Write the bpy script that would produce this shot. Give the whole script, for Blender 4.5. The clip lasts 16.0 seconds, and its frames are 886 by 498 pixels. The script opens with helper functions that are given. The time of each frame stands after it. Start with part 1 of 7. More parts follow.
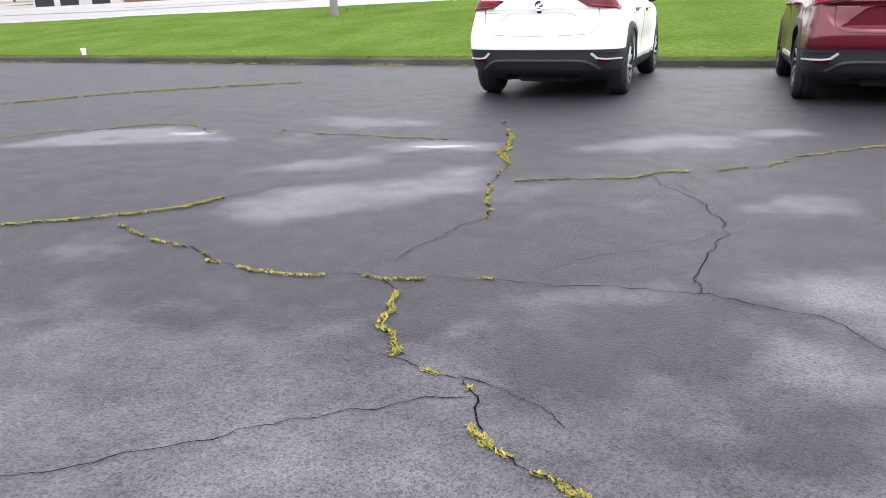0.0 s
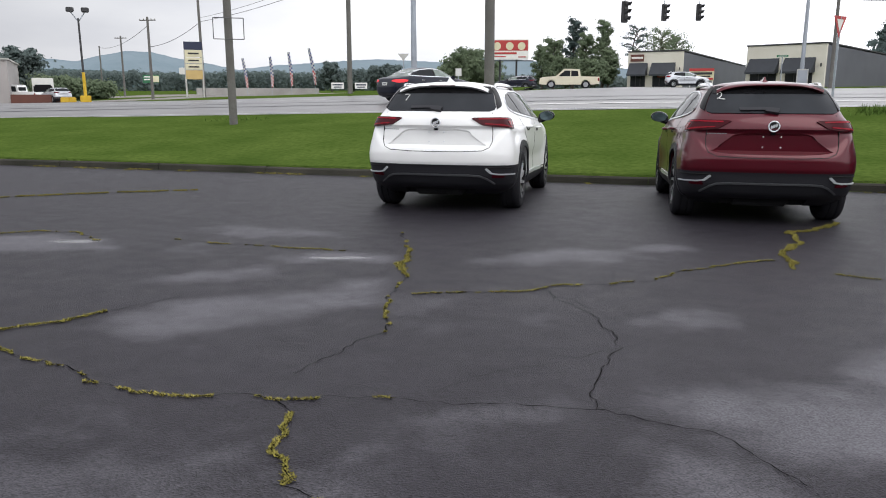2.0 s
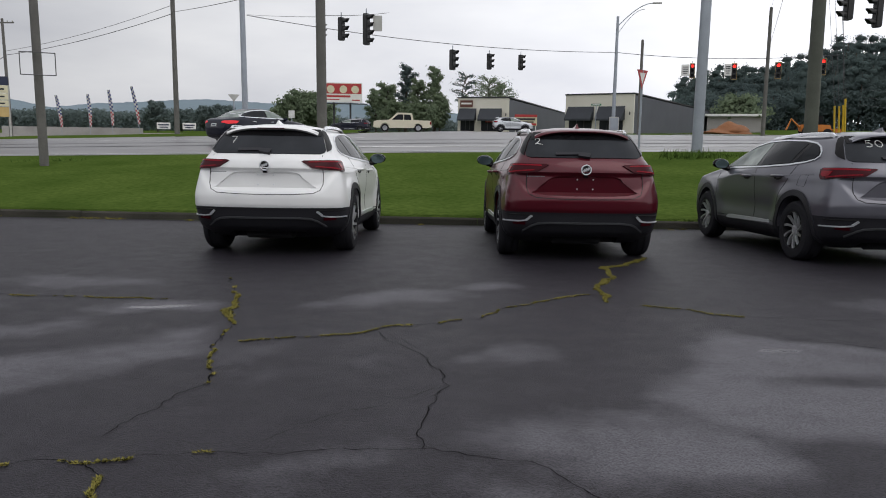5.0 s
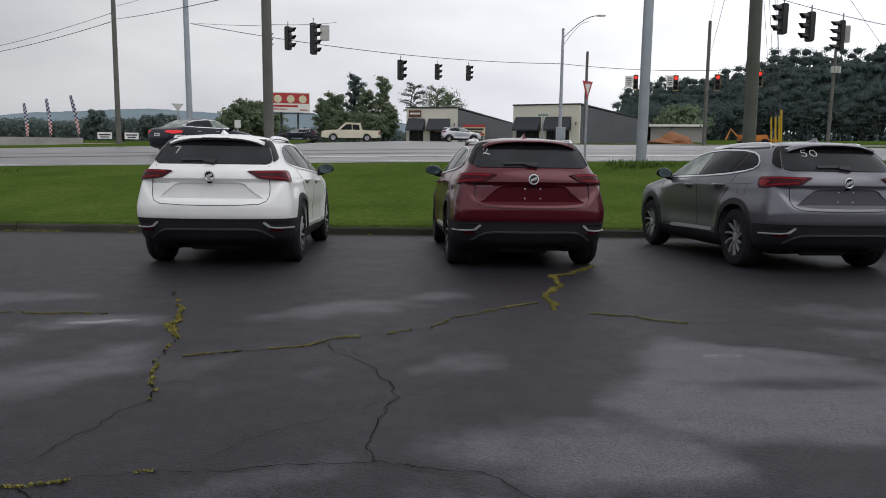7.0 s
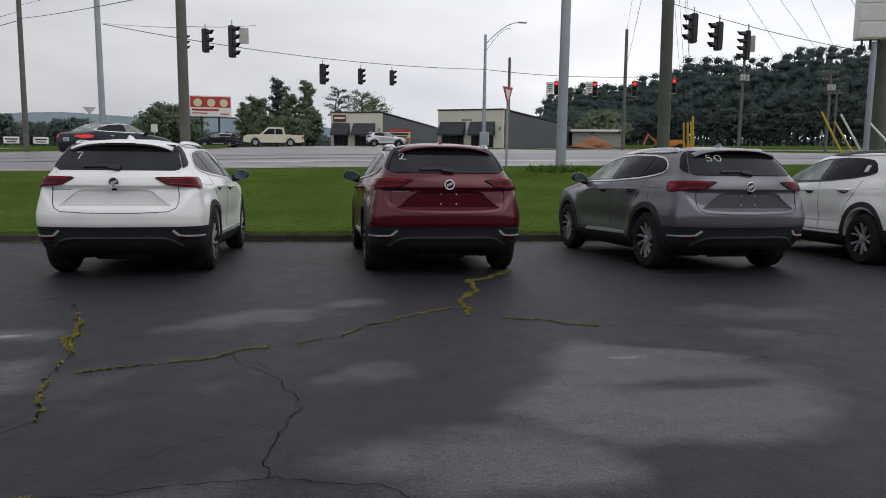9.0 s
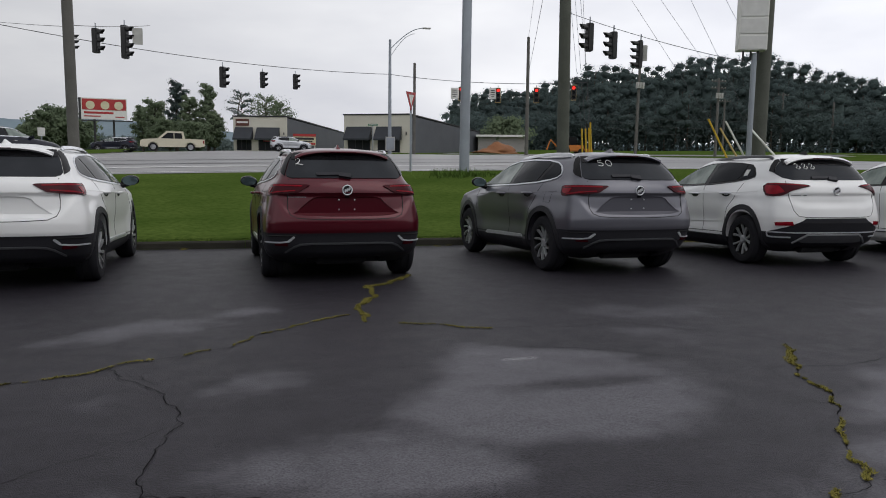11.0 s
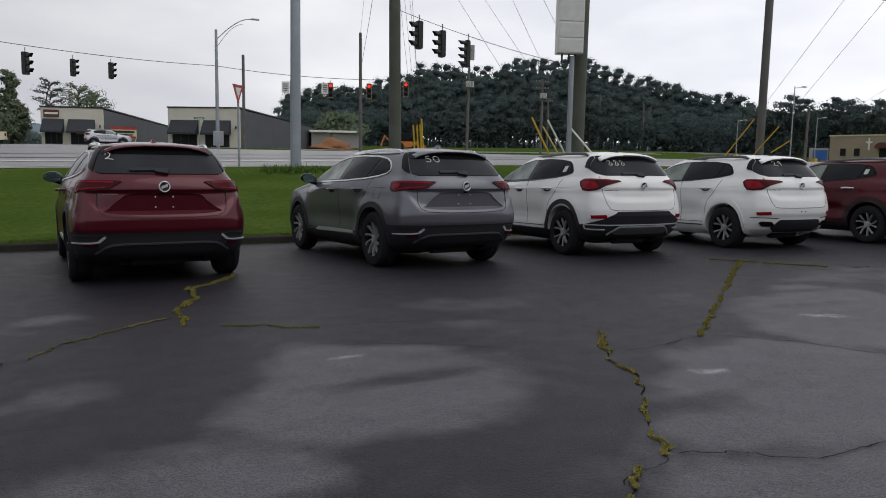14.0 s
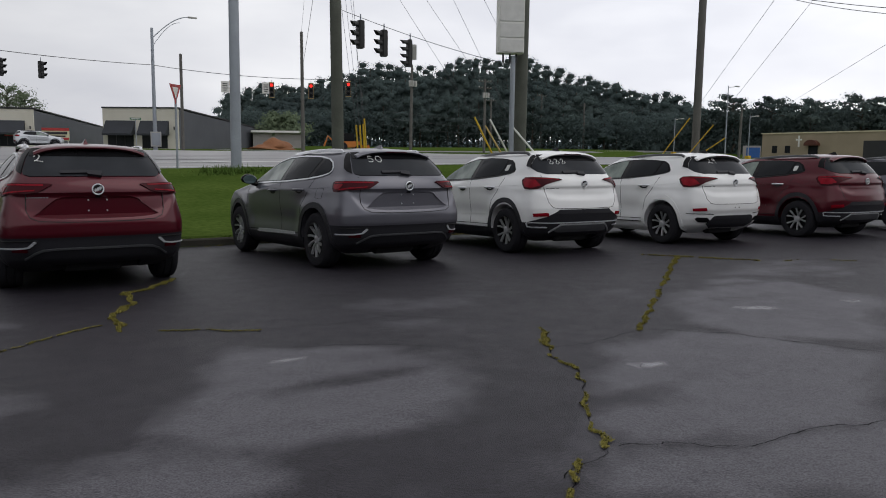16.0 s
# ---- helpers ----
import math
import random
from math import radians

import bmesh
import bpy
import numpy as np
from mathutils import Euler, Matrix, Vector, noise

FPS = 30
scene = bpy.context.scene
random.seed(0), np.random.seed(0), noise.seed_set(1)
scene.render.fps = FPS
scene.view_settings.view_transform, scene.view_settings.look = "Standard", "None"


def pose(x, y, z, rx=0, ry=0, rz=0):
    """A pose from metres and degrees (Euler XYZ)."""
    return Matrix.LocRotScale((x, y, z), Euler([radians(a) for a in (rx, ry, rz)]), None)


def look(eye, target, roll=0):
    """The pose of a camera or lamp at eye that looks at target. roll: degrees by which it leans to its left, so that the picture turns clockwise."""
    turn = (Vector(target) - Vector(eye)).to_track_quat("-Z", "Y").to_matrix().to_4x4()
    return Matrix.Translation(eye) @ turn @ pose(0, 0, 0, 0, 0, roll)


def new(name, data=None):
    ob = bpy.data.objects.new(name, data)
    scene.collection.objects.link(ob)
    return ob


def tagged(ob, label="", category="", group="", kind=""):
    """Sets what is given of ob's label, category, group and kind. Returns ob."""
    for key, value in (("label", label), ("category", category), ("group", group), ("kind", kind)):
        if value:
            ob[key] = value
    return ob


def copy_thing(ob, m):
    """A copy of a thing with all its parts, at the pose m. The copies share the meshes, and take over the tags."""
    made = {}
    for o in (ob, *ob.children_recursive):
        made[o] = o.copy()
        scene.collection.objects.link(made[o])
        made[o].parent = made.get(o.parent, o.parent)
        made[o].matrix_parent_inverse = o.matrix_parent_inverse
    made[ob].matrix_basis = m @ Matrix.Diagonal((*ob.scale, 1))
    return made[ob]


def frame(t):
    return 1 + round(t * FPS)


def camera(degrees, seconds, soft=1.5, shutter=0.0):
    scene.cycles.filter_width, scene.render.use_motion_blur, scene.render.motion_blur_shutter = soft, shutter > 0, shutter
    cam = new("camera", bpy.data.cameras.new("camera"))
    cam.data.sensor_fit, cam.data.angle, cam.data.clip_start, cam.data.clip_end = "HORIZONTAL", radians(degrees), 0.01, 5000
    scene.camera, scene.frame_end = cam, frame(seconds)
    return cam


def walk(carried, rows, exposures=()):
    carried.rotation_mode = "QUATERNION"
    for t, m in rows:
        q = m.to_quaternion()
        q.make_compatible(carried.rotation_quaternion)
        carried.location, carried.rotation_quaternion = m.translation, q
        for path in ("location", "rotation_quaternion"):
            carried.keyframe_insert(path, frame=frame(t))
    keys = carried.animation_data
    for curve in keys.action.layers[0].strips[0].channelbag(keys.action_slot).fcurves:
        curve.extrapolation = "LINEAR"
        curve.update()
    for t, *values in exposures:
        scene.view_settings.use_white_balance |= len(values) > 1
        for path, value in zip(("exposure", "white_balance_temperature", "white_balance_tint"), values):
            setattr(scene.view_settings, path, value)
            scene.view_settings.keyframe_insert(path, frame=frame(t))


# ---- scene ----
cam = camera(60.4, 16.0, soft=1.0)
# The lot falls gently towards its kerb; LOT carries its own level frame into the world.
LOT_FALL = 1.6
LOT = Matrix.Rotation(radians(-LOT_FALL), 4, "X")
PATH = [
    (0, (0.409, 0.014, 1.13), (-0.281, 1.787, 0.512), -1.5),
    (0.5, (0.431, -0.035, 1.161), (-0.364, 1.742, 0.702), -0.7),
    (1, (0.407, -0.002, 1.169), (-0.264, 1.844, 0.792), 0.1),
    (1.5, (0.397, 0.033, 1.171), (-0.159, 1.92, 0.81), 0.4),
    (2, (0.4, 0.047, 1.164), (-0.054, 1.963, 0.815), 0.5),
    (2.5, (0.421, 0.032, 1.168), (0.062, 1.973, 0.849), 0.8),
    (3, (0.427, 0.045, 1.169), (0.155, 2.004, 0.871), 1.0),
    (3.5, (0.437, 0.042, 1.173), (0.234, 2.012, 0.893), 0.8),
    (4, (0.449, 0.031, 1.178), (0.281, 2.006, 0.911), 0.6),
    (4.5, (0.46, 0.03, 1.176), (0.359, 2.012, 0.925), 0.7),
    (7, (0.474, 0.048, 1.176), (0.566, 2.035, 0.966), 0.7),
    (7.5, (0.485, 0.05, 1.179), (0.606, 2.036, 0.974), 0.5),
    (8, (0.501, 0.062, 1.178), (0.666, 2.045, 0.98), 0.4),
    (8.5, (0.552, 0.072, 1.185), (0.778, 2.05, 0.99), 0.3),
    (9, (0.6, 0.078, 1.187), (0.881, 2.048, 0.991), 0.5),
    (11.5, (0.749, 0.061, 1.191), (1.332, 1.966, 1.012), 0.4),
    (12, (0.783, 0.058, 1.187), (1.446, 1.936, 1.007), 0.6),
    (12.5, (0.788, 0.07, 1.19), (1.559, 1.907, 1.007), 0.5),
    (13, (0.797, 0.085, 1.185), (1.652, 1.883, 1.002), 0.6),
    (13.5, (0.804, 0.092, 1.187), (1.691, 1.875, 1.0), 0.4),
    (14, (0.812, 0.092, 1.189), (1.724, 1.862, 0.999), 0.3),
    (14.5, (0.829, 0.104, 1.184), (1.775, 1.856, 0.993), 0.2),
    (15, (0.828, 0.098, 1.183), (1.797, 1.836, 0.989), 0.2),
    (15.5, (0.834, 0.092, 1.183), (1.825, 1.819, 0.992), -0.1),
    (16, (0.834, 0.079, 1.19), (1.87, 1.779, 0.999), -0.2),
]

EXPOSURES = [(0, 1.75), (0.5, 1.5), (1.0, 0.88), (1.5, 0.58), (2.5, 0.22), (3.5, -0.05), (7, -0.33), (9, -0.45), (12.5, -0.56), (16, -0.63)]
walk(cam, [(t, LOT @ look(eye, target, roll)) for t, eye, target, roll in PATH], EXPOSURES)

# ---------------------------------------------------------------- light
world = bpy.data.worlds.new("overcast")
scene.world = world
world.use_nodes = True
wn, wl = world.node_tree.nodes, world.node_tree.links
wn.clear()
sky = wn.new("ShaderNodeTexSky")
sky.sky_type, sky.sun_disc = "NISHITA", False
sky.sun_elevation, sky.sun_rotation = radians(52), radians(140)
sky.air_density, sky.dust_density, sky.ozone_density = 1.0, 4.0, 1.0
sky_back = wn.new("ShaderNodeBackground")
sky_back.inputs["Strength"].default_value = 0.06
wl.new(sky.outputs[0], sky_back.inputs["Color"])
coord = wn.new("ShaderNodeTexCoord")
stretch = wn.new("ShaderNodeMapping")
stretch.inputs["Scale"].default_value = (1.0, 1.0, 3.2)
wl.new(coord.outputs["Generated"], stretch.inputs["Vector"])
cloud = wn.new("ShaderNodeTexNoise")
cloud.inputs["Scale"].default_value, cloud.inputs["Detail"].default_value = 2.2, 6.0
cloud.inputs["Roughness"].default_value = 0.5
wl.new(stretch.outputs[0], cloud.inputs["Vector"])
ramp = wn.new("ShaderNodeValToRGB")
ramp.color_ramp.elements[0].position, ramp.color_ramp.elements[0].color = 0.36, (0.70, 0.712, 0.77, 1)
ramp.color_ramp.elements[1].position, ramp.color_ramp.elements[1].color = 0.64, (0.955, 0.96, 0.99, 1)
wl.new(cloud.outputs["Fac"], ramp.inputs["Fac"])
# the cloud is thicker and greyer to the north-west, thinner and brighter to the north-east
axes = wn.new("ShaderNodeSeparateXYZ")
wl.new(coord.outputs["Generated"], axes.inputs[0])
thin = wn.new("ShaderNodeMapRange")
thin.inputs["From Min"].default_value, thin.inputs["From Max"].default_value = -0.75, 0.75
thin.inputs["To Min"].default_value, thin.inputs["To Max"].default_value = 0.60, 1.97
north = wn.new("ShaderNodeMapRange")
north.inputs["From Min"].default_value, north.inputs["From Max"].default_value = -0.1, 0.6
north.inputs["To Min"].default_value, north.inputs["To Max"].default_value = 0.1, 1.0
wl.new(axes.outputs["Y"], north.inputs["Value"])
across = wn.new("ShaderNodeMath")
across.operation = "MULTIPLY"
wl.new(axes.outputs["X"], across.inputs[0])
wl.new(north.outputs[0], across.inputs[1])
wl.new(across.outputs[0], thin.inputs["Value"])
# and brighter again towards the south, where the veiled sun stands
south = wn.new("ShaderNodeMapRange")
south.inputs["From Min"].default_value, south.inputs["From Max"].default_value = -0.8, 0.45
south.inputs["To Min"].default_value, south.inputs["To Max"].default_value = 1.2, 1.05
wl.new(axes.outputs["Y"], south.inputs["Value"])
both = wn.new("ShaderNodeMath")
both.operation = "MULTIPLY"
wl.new(thin.outputs[0], both.inputs[0])
wl.new(south.outputs[0], both.inputs[1])
cloud_back = wn.new("ShaderNodeBackground")
wl.new(both.outputs[0], cloud_back.inputs["Strength"])
wl.new(ramp.outputs["Color"], cloud_back.inputs["Color"])
mix = wn.new("ShaderNodeMixShader")
mix.inputs["Fac"].default_value = 0.9
wl.new(sky_back.outputs[0], mix.inputs[1])
wl.new(cloud_back.outputs[0], mix.inputs[2])
out = wn.new("ShaderNodeOutputWorld")
wl.new(mix.outputs[0], out.inputs["Surface"])

sun = new("sun", bpy.data.lights.new("sun", "SUN"))
sun.data.energy, sun.data.angle, sun.data.color = 0.8, radians(50), (1.0, 0.98, 0.95)
sun.matrix_world = look((36, -42, 70), (0, 0, 0))


# ---------------------------------------------------------------- materials
def mat(name, colour, rough=0.6, metal=0.0, grain=None, grain_amount=0.25, stain=None, stain_amount=0.2, bump=0.0,
        coat=0.0, island=0.0, dark=None, spec=0.5, leafy=0.0):
    """A surface with variation at a fine scale (grain per metre) and a coarse one (stain per metre)."""
    m = bpy.data.materials.new(name)
    m.use_nodes = True
    n, l = m.node_tree.nodes, m.node_tree.links
    b = n["Principled BSDF"]
    b.inputs["Roughness"].default_value, b.inputs["Metallic"].default_value = rough, metal
    b.inputs["Coat Weight"].default_value = coat
    b.inputs["Coat Roughness"].default_value = 0.06
    b.inputs["Specular IOR Level"].default_value = spec
    c = n.new("ShaderNodeRGB")
    c.outputs[0].default_value = (*colour, 1)
    sock = c.outputs[0]
    tc = n.new("ShaderNodeTexCoord")
    low = dark if dark else tuple(v * 0.45 for v in colour)
    for scale, amount, detail in ((stain, stain_amount, 5.0), (grain, grain_amount, 3.0)):
        if not scale:
            continue
        t = n.new("ShaderNodeTexNoise")
        t.inputs["Scale"].default_value, t.inputs["Detail"].default_value = scale, detail
        l.new(tc.outputs["Object"], t.inputs["Vector"])
        r = n.new("ShaderNodeMapRange")
        r.inputs["From Min"].default_value, r.inputs["From Max"].default_value = 0.35, 0.68
        r.inputs["To Max"].default_value = amount
        l.new(t.outputs["Fac"], r.inputs["Value"])
        x = n.new("ShaderNodeMix")
        x.data_type = "RGBA"
        x.inputs[7].default_value = (*low, 1)
        l.new(r.outputs[0], x.inputs[0])
        l.new(sock, x.inputs[6])
        sock = x.outputs[2]
        if bump and scale == grain:
            k = n.new("ShaderNodeBump")
            k.inputs["Strength"].default_value, k.inputs["Distance"].default_value = bump, 0.02
            l.new(t.outputs["Fac"], k.inputs["Height"])
            l.new(k.outputs[0], b.inputs["Normal"])
    if island:
        g = n.new("ShaderNodeNewGeometry")
        h = n.new("ShaderNodeHueSaturation")
        r = n.new("ShaderNodeMapRange")
        r.inputs["To Min"].default_value, r.inputs["To Max"].default_value = 1 - island, 1 + island
        l.new(g.outputs["Random Per Island"], r.inputs["Value"])
        l.new(r.outputs[0], h.inputs["Value"])
        l.new(sock, h.inputs["Color"])
        sock = h.outputs[0]
    l.new(sock, b.inputs["Base Color"])
    if leafy:
        tr = n.new("ShaderNodeBsdfTranslucent")
        l.new(sock, tr.inputs["Color"])
        ms = n.new("ShaderNodeMixShader")
        ms.inputs["Fac"].default_value = leafy
        l.new(b.outputs[0], ms.inputs[1])
        l.new(tr.outputs[0], ms.inputs[2])
        l.new(ms.outputs[0], n["Material Output"].inputs["Surface"])
    return m


def car_paint(name, colour, metal=0.0, rough=0.32):
    m = mat(name, colour, rough, metal, stain=3.0, stain_amount=0.08, coat=0.45, spec=0.3)
    return m


M = dict(
    white_paint=car_paint("white_paint", (0.80, 0.805, 0.80)),
    red_paint=car_paint("red_paint", (0.078, 0.003, 0.010), 0.3, 0.28),
    grey_paint=car_paint("grey_paint", (0.130, 0.130, 0.152), 0.45, 0.30),
    silver_paint=car_paint("silver_paint", (0.5, 0.52, 0.55), 0.5, 0.3),
    navy_paint=mat("navy_paint", (0.006, 0.008, 0.018), 0.25, 0.1, stain=3, stain_amount=0.1, spec=0.35),
    cream_paint=car_paint("cream_paint", (0.62, 0.58, 0.45), 0.0, 0.35),
    black_plastic=mat("black_plastic", (0.028, 0.028, 0.033), 0.5, grain=400, grain_amount=0.4, bump=0.1, spec=0.2),
    gloss_black=mat("gloss_black", (0.008, 0.008, 0.009), 0.18, stain=6, spec=0.14),
    underside=mat("underside", (0.014, 0.014, 0.016), 0.9, stain=5, grain=60),
    tyre=mat("tyre", (0.024, 0.024, 0.028), 0.8, stain=8, grain=150, bump=0.2, spec=0.12),
    chrome=mat("chrome", (0.72, 0.73, 0.75), 0.16, 1.0, stain=9, stain_amount=0.1),
    alloy=mat("alloy", (0.50, 0.51, 0.53), 0.30, 0.6, stain=20, stain_amount=0.2),
    rim_dark=mat("rim_dark", (0.02, 0.02, 0.022), 0.4, 0.5, stain=20),
    skid_grey=mat("skid_grey", (0.15, 0.155, 0.165), 0.4, 0.7, stain=9, stain_amount=0.2),
    rail_grey=mat("rail_grey", (0.10, 0.102, 0.108), 0.35, 0.6, stain=9),
    seam=mat("seam", (0.01, 0.01, 0.01), 0.8, stain=9),
    chalk=mat("chalk", (0.66, 0.66, 0.65), 0.8, grain=120, grain_amount=0.3, dark=(0.5, 0.5, 0.5)),
    dark_glass=mat("dark_glass", (0.024, 0.026, 0.029), 0.06, stain=4, spec=0.05),
    rear_glass=mat("rear_glass", (0.034, 0.037, 0.042), 0.07, stain=2.5, stain_amount=0.6, spec=0.06),
    door_glass=mat("door_glass", (0.235, 0.275, 0.25), 0.05, stain=3, stain_amount=0.8, dark=(0.05, 0.065, 0.06), spec=0.15),
    lamp_red=mat("lamp_red", (0.24, 0.006, 0.015), 0.22, stain=14, stain_amount=0.5, spec=0.12),
    lamp_dark=mat("lamp_dark", (0.050, 0.004, 0.008), 0.25, stain=20, spec=0.12),
    bright_trim=mat("bright_trim", (0.66, 0.68, 0.71), 0.28, 0.4, stain=12, stain_amount=0.15),
    mirror_glass=mat("mirror_glass", (0.10, 0.14, 0.15), 0.08, 0.6, stain=12),
    steel=mat("steel", (0.33, 0.36, 0.40), 0.5, 0.5, stain=1.5, stain_amount=0.3, grain=30, grain_amount=0.15),
    wood_pole=mat("wood_pole", (0.148, 0.142, 0.132), 0.85, stain=1.2, stain_amount=0.6, grain=40, grain_amount=0.5, bump=0.3),
    green_pole=mat("green_pole", (0.105, 0.112, 0.092), 0.85, stain=1.2, stain_amount=0.6, grain=40, grain_amount=0.5, bump=0.3),
    wire=mat("wire", (0.07, 0.07, 0.075), 0.6, stain=2),
    kerb=mat("kerb", (0.062, 0.057, 0.048), 0.85, stain=1.4, stain_amount=0.75, grain=60, grain_amount=0.4, bump=0.4, dark=(0.018, 0.020, 0.014), spec=0.15),
    road=mat("road", (0.145, 0.138, 0.138), 0.36, stain=0.3, stain_amount=0.7, grain=2.5, grain_amount=0.35, dark=(0.075, 0.072, 0.075), spec=0.4),
    road_line=mat("road_line", (0.62, 0.62, 0.60), 0.6, stain=1.5, stain_amount=0.6, dark=(0.25, 0.25, 0.25)),
    tar=mat("tar", (0.03, 0.03, 0.032), 0.4, stain=1),
    concrete=mat("concrete", (0.36, 0.35, 0.33), 0.7, stain=0.6, stain_amount=0.5, grain=20, grain_amount=0.3),
    gravel=mat("gravel", (0.20, 0.18, 0.165), 0.8, stain=0.15, stain_amount=0.5, grain=2, grain_amount=0.4),
    crack_dark=mat("crack_dark", (0.006, 0.006, 0.006), 0.95, grain=50, spec=0.0),
    moss=mat("moss", (0.215, 0.183, 0.052), 0.9, stain=5, stain_amount=0.7, grain=14, grain_amount=0.5, island=0.45, dark=(0.135, 0.128, 0.028), spec=0.1),
    blades=mat("blades", (0.088, 0.142, 0.033), 0.8, stain=0.5, stain_amount=0.75, island=0.12, dark=(0.050, 0.096, 0.020), spec=0.0, leafy=0.15),
    # the next three foliage colours hold distance haze, the last one most
    pine=mat("pine", (0.108, 0.142, 0.136), 0.9, stain=0.10, stain_amount=0.7, island=0.06, dark=(0.082, 0.110, 0.112), spec=0.0, leafy=0.45),
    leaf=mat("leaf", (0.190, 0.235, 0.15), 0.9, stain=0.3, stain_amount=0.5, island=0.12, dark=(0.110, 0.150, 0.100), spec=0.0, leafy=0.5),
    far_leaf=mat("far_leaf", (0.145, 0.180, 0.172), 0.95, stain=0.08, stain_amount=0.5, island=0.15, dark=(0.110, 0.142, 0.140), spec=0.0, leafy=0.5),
    bark=mat("bark", (0.09, 0.075, 0.06), 0.9, grain=8, grain_amount=0.5, stain=1),
    stucco=mat("stucco", (0.60, 0.575, 0.51), 0.85, stain=0.5, stain_amount=0.25, grain=12, grain_amount=0.15, dark=(0.4, 0.36, 0.28)),
    tan_wall=mat("tan_wall", (0.36, 0.30, 0.21), 0.85, stain=0.3, stain_amount=0.3, grain=9, grain_amount=0.15),
    grey_siding=mat("grey_siding", (0.085, 0.09, 0.105), 0.6, stain=0.4, stain_amount=0.3),
    trim_dark=mat("trim_dark", (0.03, 0.03, 0.033), 0.6, stain=1),
    awning=mat("awning", (0.03, 0.034, 0.042), 0.8, stain=1, stain_amount=0.3),
    shed_wall=mat("shed_wall", (0.33, 0.31, 0.30), 0.7, stain=0.3, stain_amount=0.3),
    sign_red=mat("sign_red", (0.40, 0.03, 0.03), 0.5, stain=2, stain_amount=0.2),
    sign_white=mat("sign_white", (0.72, 0.72, 0.68), 0.5, stain=2, stain_amount=0.15),
    sign_cream=mat("sign_cream", (0.62, 0.58, 0.40), 0.5, stain=2, stain_amount=0.2),
    sign_tan=mat("sign_tan", (0.50, 0.36, 0.14), 0.5, stain=2, stain_amount=0.2),
    sign_navy=mat("sign_navy", (0.012, 0.018, 0.05), 0.5, stain=2),
    sign_brown=mat("sign_brown", (0.10, 0.03, 0.018), 0.5, stain=2),
    sign_green=mat("sign_green", (0.02, 0.14, 0.06), 0.5, stain=2),
    sign_back=mat("sign_back", (0.45, 0.45, 0.42), 0.45, 0.5, stain=3, stain_amount=0.4),
    yellow=mat("yellow", (0.55, 0.36, 0.015), 0.5, stain=2, stain_amount=0.3),
    blue_cover=mat("blue_cover", (0.02, 0.10, 0.34), 0.6, stain=2),
    clay=mat("clay", (0.25, 0.105, 0.045), 0.9, stain=0.6, stain_amount=0.4, grain=6, grain_amount=0.3),
    orange=mat("orange", (0.5, 0.16, 0.02), 0.5, stain=2),
    # wooded ridges, the haze before them put into their blue-grey base colours
    hazed_hill=mat("hazed_hill", (0.19, 0.235, 0.265), 1.0, stain=0.006, stain_amount=0.5, grain=0.05, grain_amount=0.25, dark=(0.13, 0.175, 0.20), spec=0.0),
    hazed_hill_near=mat("hazed_hill_near", (0.085, 0.12, 0.125), 1.0, stain=0.02, stain_amount=0.5, grain=0.1, grain_amount=0.3, dark=(0.05, 0.08, 0.08), spec=0.0),
    signal_black=mat("signal_black", (0.015, 0.015, 0.016), 0.5, stain=5),
    plate_white=mat("plate_white", (0.6, 0.6, 0.58), 0.5, stain=5, stain_amount=0.2),
    flag_blue=mat("flag_blue", (0.03, 0.05, 0.22), 0.8, stain=3),
    flag_red=mat("flag_red", (0.45, 0.04, 0.06), 0.8, stain=3),
)


def glow(name, colour, strength):
    m = bpy.data.materials.new(name)
    m.use_nodes = True
    b = m.node_tree.nodes["Principled BSDF"]
    b.inputs["Base Color"].default_value = (*colour, 1)
    b.inputs["Emission Color"].default_value = (*colour, 1)
    b.inputs["Emission Strength"].default_value = strength
    return m


M["signal_red"] = glow("signal_red", (1.0, 0.03, 0.02), 2.2)
M["brake_red"] = glow("brake_red", (0.7, 0.02, 0.03), 0.3)


